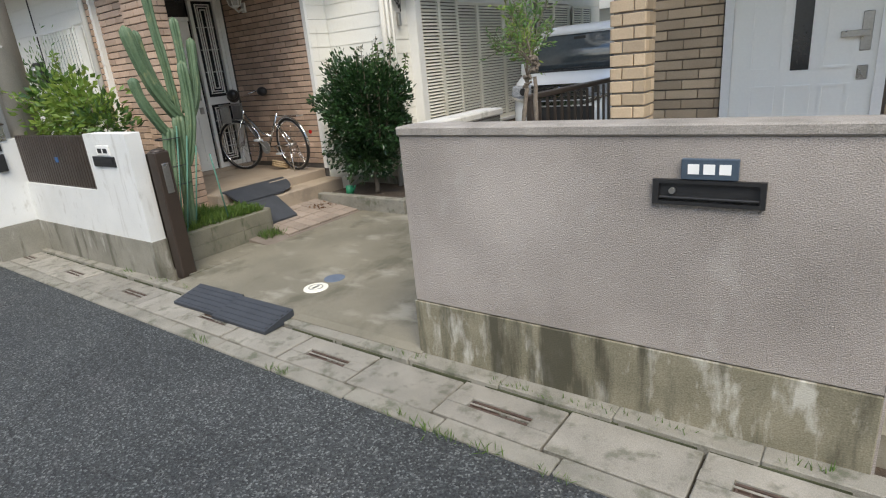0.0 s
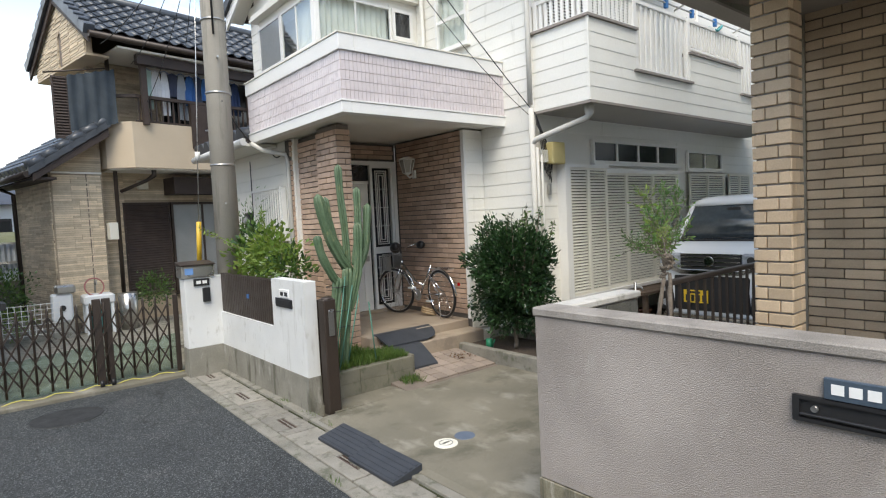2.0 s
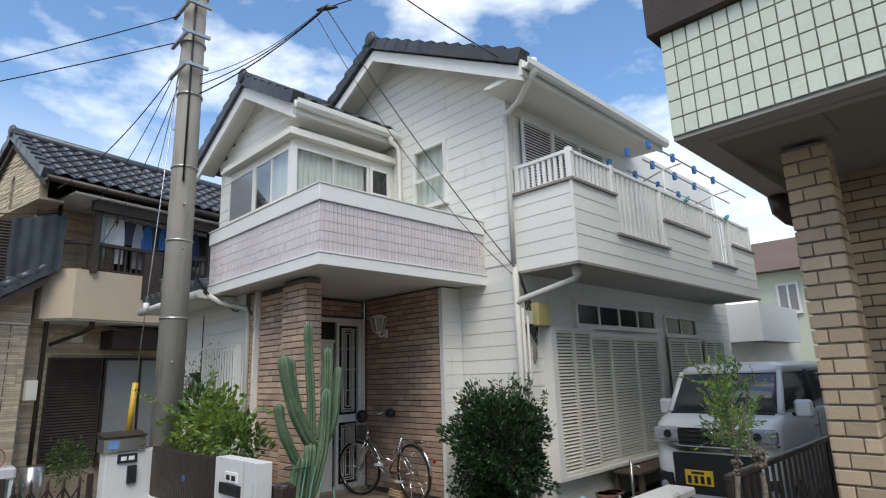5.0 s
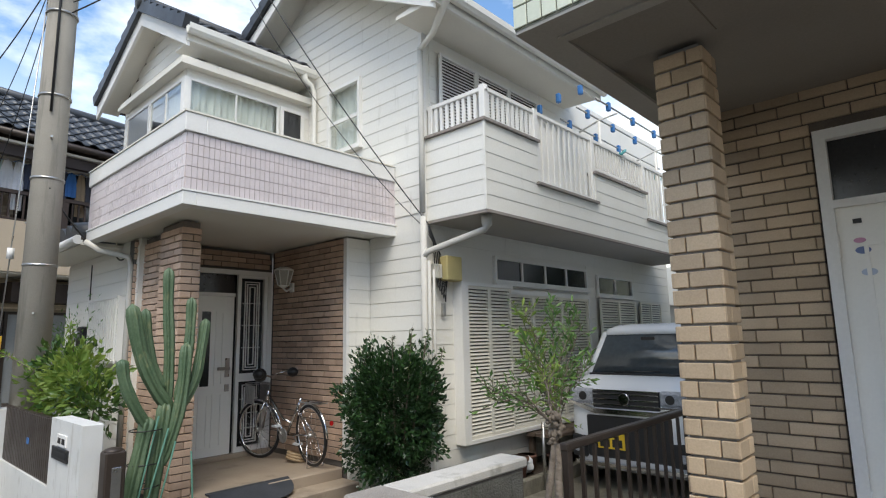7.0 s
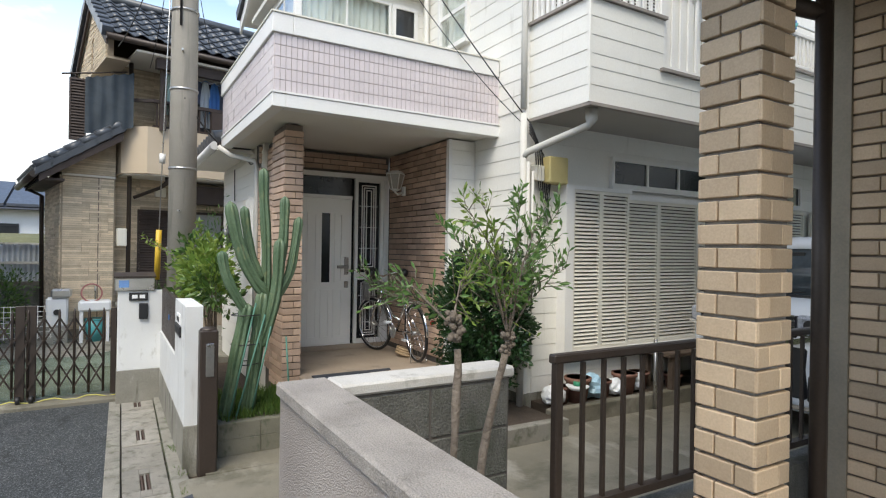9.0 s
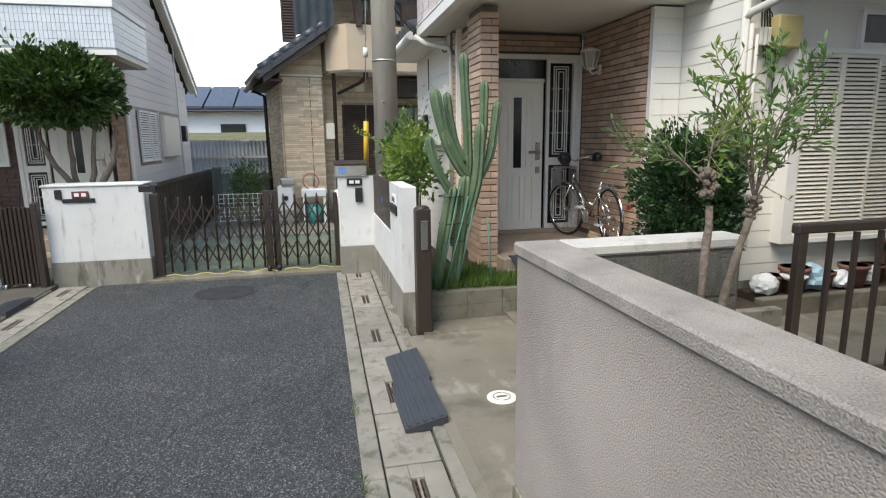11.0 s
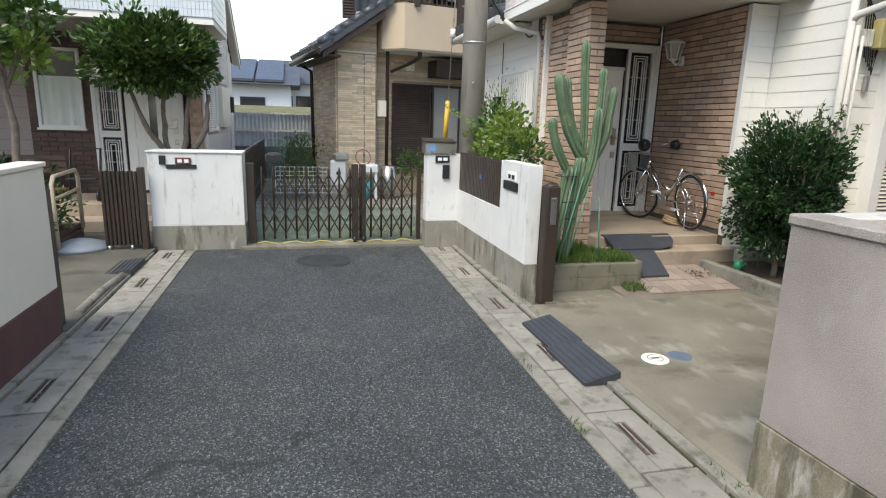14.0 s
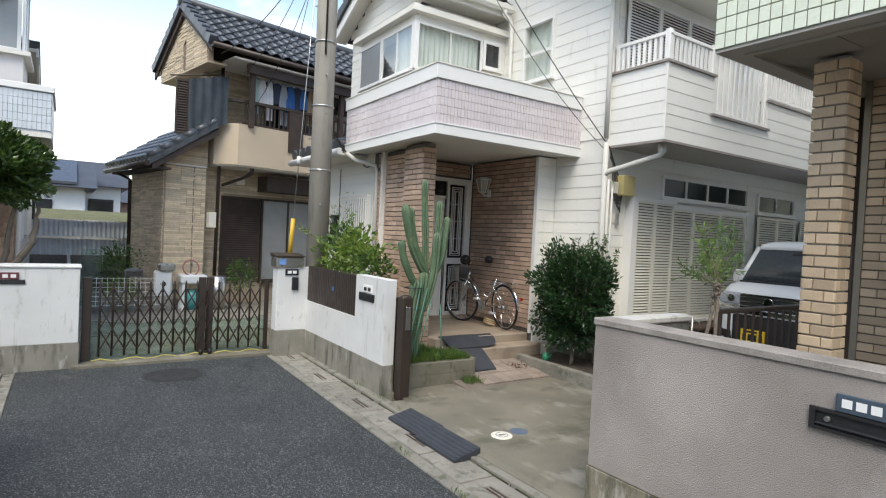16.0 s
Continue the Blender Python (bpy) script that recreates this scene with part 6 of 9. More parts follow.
sf = thing("side_fence", (-11, -0.55, 0), "brown slatted fence along the side of the yard", "fence")
part("rail", Shape().box(-14.6, -8.0, -0.57, -0.53, 1.12, 1.17).box(-14.6, -8.0, -0.57, -0.53, 0.35, 0.4), M_BROWN, sf)
SB = Shape().box(-0.03, 0.03, -0.01, 0.01, 0, 1.05).mesh("slat", M_BROWN)
for k in range(60):
    piece("slat", SB, sf, (-14.55 + 0.11 * k, -0.55, 0.12))

# ---- distance ----
ff = thing("tin_fence", (-16.2, 0, 0), "grey corrugated metal fence on a block wall", "fence")
s = Shape()
vs = []
N = 960
for i in range(N + 1):
    y = -6 + 12 * i / N
    d = 0.022 * math.sin(i * math.pi / 4)
    vs += [(-16.2 + d, y, 0.9), (-16.2 + d, y, 1.75)]
part("sheet", s.add(vs, [(2 * i, 2 * i + 2, 2 * i + 3, 2 * i + 1) for i in range(N)], True), mat("galvanised_sheet", (0.55, 0.58, 0.62), (0.42, 0.45, 0.48), 0.5, 1.5, 40, 0.1, metal=0.2), ff)
part("rail", Shape().box(-16.17, -16.12, -6, 6, 1.3, 1.36).box(-16.19, -16.13, -6, 6, 1.75, 1.79), M_STEEL, ff)
fb = part("block_base", Shape().box(-16.3, -16.12, -9, 11, 0, 0.9), M_MORT, ff)
for i in range(14):
    for k in range(4):
        piece("block", bpy.data.meshes.get("far_block") or block(0.2, 0.39, 0.19, 0.004).mesh("far_block", M_BLOCK), fb, (-16.2, -3.2 + 0.4 * i + 0.2 * (k % 2), 0.12 + 0.2 * k))
solid("grass_bank", Shape().prism([(-24, 0), (-24, 2.1), (-22, 1.95), (-17, 0.6), (-17, 0)], "y", -30, 30), mat("dry_grass", (0.16, 0.15, 0.07), (0.1, 0.11, 0.05), 0.95, 3, 60, 0.8, bdist=0.03), "grassy bank beyond the tin fence", "bank", kind="structure")


def far_house(x, y, w, d, z0, h, wallm, roofm, rise, label, solar=False, rot=0):
    t = thing("house", (x, y, z0), label, "house", "distant houses")
    part("wall", Shape().box(x - d, x, y - w / 2, y + w / 2, z0, z0 + h), wallm, t)
    part("roof", Shape().prism([(x + 0.5, z0 + h - 0.1), (x - d / 2, z0 + h + rise), (x - d - 0.5, z0 + h - 0.1)], "y", y - w / 2 - 0.4, y + w / 2 + 0.4), roofm, t)
    for k in range(2):
        yy = y - w * 0.25 + k * w * 0.45
        wn_ = part("window", Shape().box(x, x + 0.05, yy - 0.5, yy + 0.5, z0 + h * 0.45, z0 + h * 0.8), M_BLACK, t)
        part("pane", Shape().box(x + 0.05, x + 0.06, yy - 0.44, yy + 0.44, z0 + h * 0.49, z0 + h * 0.77), M_DGLASS, wn_)
    if solar:
        for k in range(4):
            part("solar_panel", Shape().prism([(x + 0.35, z0 + h), (x - d / 2 + 0.3, z0 + h + rise - 0.05), (x - d / 2 + 0.3, z0 + h + rise + 0.05), (x + 0.35, z0 + h + 0.1)], "y", y - w / 2 + 0.2 + 1.2 * k, y - w / 2 + 1.32 + 1.2 * k), M_SOLAR, t)
    return t


M_SOLAR = mat("solar_glass", (0.07, 0.075, 0.09), (0.055, 0.06, 0.072), 0.35)
M_FARW = mat("far_white", (0.78, 0.79, 0.79), (0.72, 0.73, 0.73), 0.8, 1, 20, 0)
M_FARR = mat("far_roof", (0.06, 0.066, 0.08), (0.045, 0.05, 0.062), 0.55, 1, 20, 0)
M_FARB = mat("far_brown", (0.16, 0.1, 0.08), (0.12, 0.08, 0.06), 0.7, 1, 20, 0)
far_house(-26, -2.6, 5.2, 6, 0, 3.1, M_FARW, M_FARR, 1.1, "white house with dark blue roof and solar panels", True)
far_house(-30, 0.2, 2.6, 5, 0, 3.4, M_FARW, M_FARR, 1.2, "white gabled house with a slate blue roof")
far_house(-48, 3.5, 7, 6, 0, 3.2, M_FARB, M_FARR, 1.2, "low reddish house in the distance")
far_house(-60, 16, 9, 8, 0, 4.5, M_FARW, M_FARB, 1.6, "pale house in the distance")
far_house(-55, -12, 9, 8, 0, 5.0, M_FARW, M_FARR, 1.6, "pale house in the distance")
NG = thing("house", (-2, 20, 0), "pale green two-storey house behind the parked car", "house")
M_PGREEN = mat("pale_green_render", (0.6, 0.64, 0.5), (0.55, 0.59, 0.46), 0.8, 1, 60, 0.1)
part("wall", Shape().box(-6.0, 3.0, 19, 24, 0, 4.75), M_PGREEN, NG)
part("roof", Shape().prism([(18.5, 4.65), (21.0, 6.0), (24.6, 4.65)], "x", -6.5, 3.5), M_FARB, NG)
window(NG, "y", 19, -1, -5.45, -4.85, 3.4, 4.3, 2, M_TRIM, M_GGLASS, 0.06, 0.07)
part("downpipe", Shape().tube([(-1.0, 18.9, 5.0), (-1.0, 18.9, 0)], 0.05, 8), M_STEEL, NG)
HN = thing("house", (-6, 14, 0), "white house next door with a tiled balcony front", "house")
part("wall", Shape().box(-9, -4.6, 13.5, 17, 0, 3.0), M_SIDE, HN)
part("balcony", Shape().box(-5.2, -4.3, 13.2, 16, 2.45, 3.25), M_FARW, HN)
part("rear_fence", Shape().box(-4.5, 4, 16.5, 16.6, 0, 1.5), M_BLOCK, HN)
# homes behind the camera
for x, y, w in ((6, -8, 8), (14, -8, 7)):
    far_house(x, y - 3, 7, w, 0, 5.5, M_CREAM, M_FARR, 1.6, "cream house across the lane behind the viewer")


# ---- plants ----
M_LEAF1 = leafmat("camellia_leaf", (0.012, 0.034, 0.012), (0.035, 0.08, 0.024), 0.15, 0.28)
M_LEAF2 = leafmat("spring_leaf", (0.12, 0.22, 0.035), (0.26, 0.34, 0.07), 0.45, 0.45)
M_LEAF3 = leafmat("feathery_leaf", (0.07, 0.16, 0.04), (0.16, 0.27, 0.07), 0.4, 0.45)
M_LEAF5 = leafmat("dark_glossy_leaf", (0.018, 0.045, 0.01), (0.085, 0.14, 0.03), 0.2, 0.3)
M_LEAF4 = leafmat("glossy_leaf", (0.03, 0.075, 0.018), (0.1, 0.17, 0.035), 0.25, 0.3)
M_GRASS = leafmat("grass_blade", (0.05, 0.11, 0.02), (0.13, 0.2, 0.04), 0.35, 0.5)
M_CACT = mat("cactus_skin", (0.055, 0.1, 0.05), (0.1, 0.15, 0.082), 0.55, 9, 60, 0.2, stain=(0.22, 0.23, 0.11), stain_amt=0.2, stain_scale=(4, 4, 2))


def pale_ridges(m, colour):
    """Worn pale ridges along the ribs."""
    n, l = m.node_tree.nodes, m.node_tree.links
    p = n["Principled BSDF"]
    src = p.inputs["Base Color"].links[0].from_socket
    ge, mr, mx = n.new("ShaderNodeNewGeometry"), n.new("ShaderNodeMapRange"), n.new("ShaderNodeMix")
    mr.inputs["From Min"].default_value, mr.inputs["From Max"].default_value = 0.54, 0.66
    mr.inputs["To Max"].default_value = 0.55
    mx.data_type = "RGBA"
    mx.inputs["B"].default_value = (*colour, 1)
    l.new(ge.outputs["Pointiness"], mr.inputs["Value"])
    l.new(mr.outputs["Result"], mx.inputs["Factor"])
    l.new(src, mx.inputs["A"])
    l.new(mx.outputs["Result"], p.inputs["Base Color"])


pale_ridges(M_CACT, (0.24, 0.27, 0.14))


def leaf_mesh(pos, nrm, size, aspect=0.45, droop=0.0, rng=None):
    """Folded pointed leaves at pos, growing along nrm."""
    rng = rng or np.random.default_rng(1)
    n = len(pos)
    d = nrm + rng.normal(0, 0.45, (n, 3))
    d[:, 2] -= droop
    d /= np.linalg.norm(d, axis=1)[:, None] + 1e-9
    side = np.cross(d, rng.normal(0, 1, (n, 3)))
    side /= np.linalg.norm(side, axis=1)[:, None] + 1e-9
    up = np.cross(side, d)
    L = size * rng.uniform(0.65, 1.25, (n, 1))
    w = L * aspect
    v = np.stack([pos, pos + d * L * 0.5 + side * w * 0.5 + up * w * 0.16, pos + d * L, pos + d * L * 0.5 - side * w * 0.5 + up * w * 0.16], 1).reshape(-1, 3)
    idx = np.arange(n)[:, None] * 4
    f = np.concatenate([idx + [0, 1, 2], idx + [0, 2, 3]], 1).reshape(-1, 3)
    return Shape().add(v.tolist(), f.tolist())


def crown(parent, c, r, count, size, material, seed, name="crown", lump=0.22, inner=0.55, aspect=0.45, flat_low=0.0, label=""):
    """An uneven cloud of leaves round c with radii r."""
    rng = np.random.default_rng(seed)
    u = rng.normal(0, 1, (count, 3))
    u /= np.linalg.norm(u, axis=1)[:, None]
    if flat_low:
        u[:, 2] = np.where(u[:, 2] < -flat_low, -flat_low * rng.uniform(0.3, 1, count), u[:, 2])
    ph = rng.uniform(0, 6.28, 6)
    bump = 1 + lump * (np.sin(5 * u[:, 0] + ph[0]) * np.sin(4 * u[:, 1] + ph[1]) + 0.7 * np.sin(7 * u[:, 2] + 3 * u[:, 0] + ph[2]) + 0.5 * np.sin(11 * u[:, 1] + 9 * u[:, 2] + ph[3]))
    rad = bump * rng.uniform(inner ** 3, 1, count) ** (1 / 3)
    pos = np.array(c) + u * rad[:, None] * np.array(r)
    return tagged(part(name, leaf_mesh(pos, u + (0, 0, 0.3), size, aspect, 0.0, rng), material, parent, label), kind="stuff")


def limb(parent, pts, r0, r1, material=None, name="branch", knots=0.0, seed=1):
    rng = random.Random(seed)
    n = 14
    pts = [Vector(p) for p in pts]
    out, rs = [], []
    for i in range(n + 1):
        t = i / n * (len(pts) - 1)
        k = min(int(t), len(pts) - 2)
        q = pts[k].lerp(pts[k + 1], t - k)
        out.append(q + Vector((rng.uniform(-1, 1), rng.uniform(-1, 1), 0)) * (r0 * 0.25))
        rs.append((r0 + (r1 - r0) * i / n) * (1 + knots * rng.uniform(-0.5, 1)))
    return part(name, Shape().tube(out, rs, 9), material or M_BARK, parent)


def grass(parent, x0, x1, y0, y1, z, count, h, seed, name="grass"):
    rng = np.random.default_rng(seed)
    pos = np.stack([rng.uniform(x0, x1, count), rng.uniform(y0, y1, count), np.full(count, z)], 1)
    return tagged(part(name, leaf_mesh(pos, np.tile((0, 0, 1.0), (count, 1)), h, 0.09, 0.0, rng), M_GRASS, parent), kind="stuff")


# planter with the cactus
pt = thing("planter", (-5.3, 3, 0), "low concrete block planter with soil and grass", "planter")
PB = block(0.11, 0.343, 0.134, 0.004).mesh("block", M_MOSSY)
part("planter_core", Shape().box(-5.88, -5.01, 2.6, 3.34, 0.0, 0.33).box(-5.45, -5.01, 3.34, 3.6, 0.0, 0.33), M_SOIL, pt)
for j in range(3):
    for k in range(2):
        piece("block", PB, pt, (-4.995, 2.75 + 0.345 * j, 0.135 + 0.135 * k))
for j in range(2):
    for k in range(2):
        piece("block", PB, pt, (-5.17 - 0.3 * j, 3.62, 0.135 + 0.135 * k), rz=math.pi / 2)
        piece("block", PB, pt, (-5.17 - 0.345 * j, 2.57, 0.135 + 0.135 * k), rz=math.pi / 2)
grass(pt, -5.85, -5.0, 2.62, 3.34, 0.32, 2600, 0.11, 3)
grass(pt, -5.4, -4.99, 3.3, 3.58, 0.32, 1000, 0.1, 4)
cact = thing("cactus", (-5.12, 2.88, 0.33), "tall ribbed columnar cactus with several upright arms", "cactus")


def column(parent, pts, r, name="arm"):
    n = 20
    P = [Vector(p) for p in pts]
    out, rs = [], []
    for i in range(n + 1):
        t = i / n * (len(P) - 1)
        k = min(int(t), len(P) - 2)
        a, b, c, d = P[max(k - 1, 0)], P[k], P[k + 1], P[min(k + 2, len(P) - 1)]
        f = t - k
        q = 0.5 * ((2 * b) + (c - a) * f + (2 * a - 5 * b + 4 * c - d) * f * f + (3 * b - a - 3 * c + d) * f ** 3)
        out.append(q)
        e = i / n
        rs.append(r * (1 + 0.05 * math.sin(e * 16)) * (1 if e < 0.9 else math.sqrt(max(0.02, 1 - ((e - 0.9) / 0.1) ** 2))) * (0.75 + 0.25 * min(1, e * 6)))
    return part(name, Shape().tube(out, rs, 36, star=0.22, ribs=6), M_CACT, parent)


column(cact, [(-5.1, 2.65, 0.3), (-5.12, 2.76, 0.9), (-5.14, 2.84, 1.3)], 0.050, "trunk")
column(cact, [(-5.16, 2.85, 0.3), (-5.16, 2.92, 0.89), (-5.18, 2.98, 1.4)], 0.050, "trunk")
column(cact, [(-5.13, 2.83, 1.22), (-5.12, 2.72, 1.4), (-5.13, 2.65, 1.57), (-5.14, 2.62, 1.75)], 0.036)
column(cact, [(-5.16, 2.96, 0.92), (-5.13, 3.04, 1.2), (-5.13, 3.09, 1.48), (-5.14, 3.11, 1.87)], 0.044)
column(cact, [(-5.17, 3.08, 1.32), (-5.17, 3.2, 1.54), (-5.2, 3.26, 1.8), (-5.22, 3.3, 2.07)], 0.035)
column(cact, [(-5.2, 3.08, 1.4), (-5.2, 3.15, 1.8), (-5.22, 3.17, 2.25)], 0.037)
column(cact, [(-5.24, 3.02, 1.36), (-5.26, 3.02, 1.8), (-5.28, 3.0, 2.18), (-5.28, 2.99, 2.5)], 0.038)
column(cact, [(-5.2, 3.03, 1.33), (-5.19, 2.89, 1.52), (-5.2, 2.77, 1.8), (-5.21, 2.69, 2.18)], 0.045)
column(cact, [(-5.24, 2.98, 1.5), (-5.28, 2.9, 1.7), (-5.3, 2.86, 1.91), (-5.31, 2.83, 2.15)], 0.033)
M_GSTK = mat("green_stake", (0.08, 0.2, 0.15))
for p, q in (((-5.0, 2.66, 0.3), (-5.1, 2.9, 1.3)), ((-5.02, 2.72, 0.3), (-5.1, 2.98, 1.2)), ((-5.05, 3.2, 0.3), (-5.08, 3.16, 1.0)), ((-5.1, 2.86, 0.3), (-5.05, 3.02, 1.1))):
    part("stake", Shape().tube([p, q], 0.008, 6), M_GSTK, cact)
for z in (0.78, 0.95, 1.2):
    part("tie", Shape().tube([(-5.16 + 0.1 * math.cos(a * 0.52), 2.83 + 0.12 * math.sin(a * 0.52), z) for a in range(12)], 0.005, 5, closed=True), M_BLACK, cact)
wd = thing("weed", (-4.9, 3.5, 0.06), "tuft of weeds at the foot of the planter", "weed", "weeds")
grass(wd, -5.0, -4.76, 3.4, 3.62, 0.07, 220, 0.1, 9, "grass")
for i, (x, y) in enumerate(((-1.38, 1.72), (-1.0, 2.21), (-1.3, 2.2), (-0.75, 2.22), (-2.0, 2.22), (-0.3, 1.73), (-4.85, 2.3), (-1.62, 1.735))):
    wd = thing("weed", (x, y, 0.0), "small weed growing from the gutter joint", "weed", "weeds")
    grass(wd, x - 0.12, x + 0.12, y - 0.025, y + 0.025, 0.015, 24 if i % 2 else 45, 0.055, 20 + i, "grass")

for i, (x, y) in enumerate(((-1.85, 2.25), (-0.5, 2.23), (0.0, 2.22), (-2.6, 1.745), (-3.4, 1.76), (-5.4, 2.3), (-6.3, 2.32), (-4.45, 2.28), (-1.15, 1.725), (-0.85, 1.72))):
    wd = thing("weed", (x, y, 0.0), "small weed growing from the gutter joint", "weed", "weeds")
    grass(wd, x - 0.09, x + 0.09, y - 0.02, y + 0.02, 0.015, 20 + 6 * (i % 4), 0.045 + 0.01 * (i % 3), 120 + i, "grass")
M_MOSS = mat("dark_moss", (0.04, 0.045, 0.022), (0.07, 0.075, 0.035), 0.95, 12, 120, 0.9, bdist=0.006)
rng_m = random.Random(4)
moss = Shape()
x = -7.2
while x < 1.6:
    L = rng_m.uniform(0.1, 0.5)
    y = 2.185 + max(0.0, -x - 2.5) * 0.016
    w = rng_m.uniform(0.004, 0.011)
    moss.prism([(x, y - w), (x + L * 0.5, y - w * 1.6), (x + L, y - w * 0.5), (x + L, y + w), (x, y + w * 0.7)], "z", -0.06, 0.016)
    x += L + rng_m.uniform(0.0, 0.12)
tagged(part("moss", moss, M_MOSS, gutter_n), kind="stuff")

# clipped dark bush with its kerb
kb = thing("bush_bed", (-4.6, 5, 0), "kerbed planting bed at the house corner", "planting bed", kind="structure")
part("kerb", Shape().box(-5.36, -3.98, 4.66, 4.76, 0.05, 0.24, 0.008), M_KERB, kb)
part("kerb_end", Shape().box(-4.08, -3.98, 4.76, 5.5, 0.05, 0.24, 0.008), M_KERB, kb)
part("soil", Shape().box(-5.36, -4.08, 4.76, 5.5, 0.05, 0.2), M_SOIL, kb)
bush = thing("bush", (-4.5, 5.05, 0.2), "dense dark green evergreen bush by the house corner", "bush")
crown(bush, (-4.72, 5.02, 1.18), (0.6, 0.42, 0.54), 13000, 0.058, M_LEAF1, 11, lump=0.24, inner=0.35, aspect=0.5)
crown(bush, (-4.74, 5.0, 0.64), (0.42, 0.3, 0.22), 2000, 0.058, M_LEAF1, 12, "lower_foliage", lump=0.25, inner=0.3, aspect=0.5)
for i, (dx, dy, h) in enumerate(((-0.1, 0.1, 0.9), (0.2, 0.15, 0.95), (0.3, -0.05, 0.86), (-0.3, -0.1, 0.76), (0.05, -0.2, 0.86), (-0.2, 0.25, 0.84), (0.12, 0.05, 0.98), (0.24, -0.15, 0.9), (-0.18, -0.2, 0.8), (0.36, 0.1, 0.78), (-0.38, 0.05, 0.68), (0.0, 0.2, 0.92), (0.16, -0.28, 0.88))):
    p0, p1 = (-4.68 + dx * 0.8, 5.02 + dy * 0.4, 0.8), (-4.66 + dx * 1.6, 5.02 + dy, 1.0 + h)
    limb(bush, (p0, p1), 0.012, 0.003, M_BARK, "branch", 0.0, i)
    rng = np.random.default_rng(40 + i)
    t = rng.uniform(0.6, 1, 40)[:, None]
    pos = np.array(p0) * (1 - t) + np.array(p1) * t
    tagged(part("sprig", leaf_mesh(pos, rng.normal(0, 1, (40, 3)), 0.055, 0.4, 0, rng), M_LEAF4 if i % 2 else M_LEAF1, bush), kind="stuff")
limb(bush, ((-4.68, 5.02, 0.2), (-4.66, 5.02, 0.8)), 0.03, 0.02, M_BARK, "trunk")
fw = thing("watering_can", (-4.95, 4.82, 0.2), "small green plastic watering can under the bush", "watering can")
M_GPL = mat("green_plastic", (0.03, 0.25, 0.12), (0.02, 0.2, 0.1), 0.4)
part("body", Shape().tube([(-4.95, 4.82, 0.2), (-4.95, 4.82, 0.32)], [0.05, 0.045], 12), M_GPL, fw)
part("spout", Shape().tube([(-4.9, 4.82, 0.24), (-4.83, 4.8, 0.33)], [0.012, 0.008], 6), M_GPL, fw)

# shrubs behind the white wall
sh = thing("shrub", (-6.8, 2.75, 0), "light green leafy shrub behind the slatted screen", "shrub")
for i, (x, z) in enumerate(((-7.2, 1.55), (-6.85, 1.75), (-6.5, 1.7), (-6.2, 1.55), (-5.95, 1.4), (-6.6, 1.5), (-7.0, 1.4))):
    limb(sh, ((-6.7 + (x + 6.7) * 0.2, 2.8, 0.1), ((x - 6.7) / 2, 2.75, z * 0.6), (x, 2.7, z)), 0.015, 0.005, M_BARK, "branch", 0, i)
    crown(sh, (x, 2.68, z - 0.05), (0.32, 0.24, 0.22), 270, 0.085, M_LEAF4 if i % 3 == 1 else M_LEAF2, 60 + i, "foliage", 0.3, 0.2, 0.5)
for i, (p0, p1) in enumerate((((-7.0, 2.6, 1.55), (-7.35, 2.1, 1.9)), ((-6.6, 2.7, 1.7), (-6.5, 2.6, 2.05)), ((-6.2, 2.6, 1.5), (-5.75, 2.5, 1.62)))):
    limb(sh, (p0, p1), 0.006, 0.002, M_BARK, "twig")
    rng = np.random.default_rng(80 + i)
    t = rng.uniform(0.1, 1, 60)[:, None]
    tagged(part("foliage", leaf_mesh(np.array(p0) * (1 - t) + np.array(p1) * t, rng.normal(0, 1, (60, 3)), 0.06, 0.35, 0, rng), M_LEAF2, sh), kind="stuff")
sh2 = thing("shrub", (-7.6, 3.1, 0), "feathery dark shrub behind the utility pole", "shrub")
crown(sh2, (-7.9, 3.0, 1.6), (0.35, 0.3, 0.6), 700, 0.06, M_LEAF3, 71, "foliage", 0.3, 0.2, 0.25)
limb(sh2, ((-7.8, 3.0, 0), (-7.9, 3.0, 1.6)), 0.02, 0.008, M_BARK, "trunk")

# pruned saplings by the fence
def shoot(parent, p0, p1, bend, count, size, seed):
    """A thin twig with side twigs that carry narrow leaves."""
    p0, p1 = Vector(p0), Vector(p1)
    mid = p0.lerp(p1, 0.5) + Vector(bend)
    limb(parent, (p0, mid, p1), 0.003, 0.001, M_BARK, "twig", 0, seed)
    rng = np.random.default_rng(seed)
    pos, nrm, twigs = [], [], Shape()
    for k in range(17):
        f = 0.2 + 0.8 * k / 16
        q = p0 * (1 - f) ** 2 + mid * 2 * f * (1 - f) + p1 * f ** 2
        d = Vector(rng.normal(0, 1, 3)) * 0.6 + (p1 - p0).normalized() * 0.8 + Vector((0, 0, 0.25))
        L = rng.uniform(0.06, 0.15) * (1.1 - 0.5 * f)
        e = q + d.normalized() * L
        twigs.tube([q, e], [0.0016, 0.0007], 4)
        n = max(5, int(count / 8))
        for i in range(n):
            pos.append(q.lerp(e, (i + 0.6) / n))
            s_ = d.normalized().cross(Vector((0, 0, 1))) * (1 if i % 2 else -1)
            nrm.append(d.normalized() * 0.9 + s_ * 0.9)
    tagged(part("twig", twigs, M_BARK, parent), kind="stuff")
    tagged(part("foliage", leaf_mesh(np.array([tuple(v) for v in pos]), np.array([tuple(v) for v in nrm]), size * 0.8, 0.32, 0.05, rng), M_LEAF3 if seed % 3 else M_LEAF2, parent), kind="stuff")


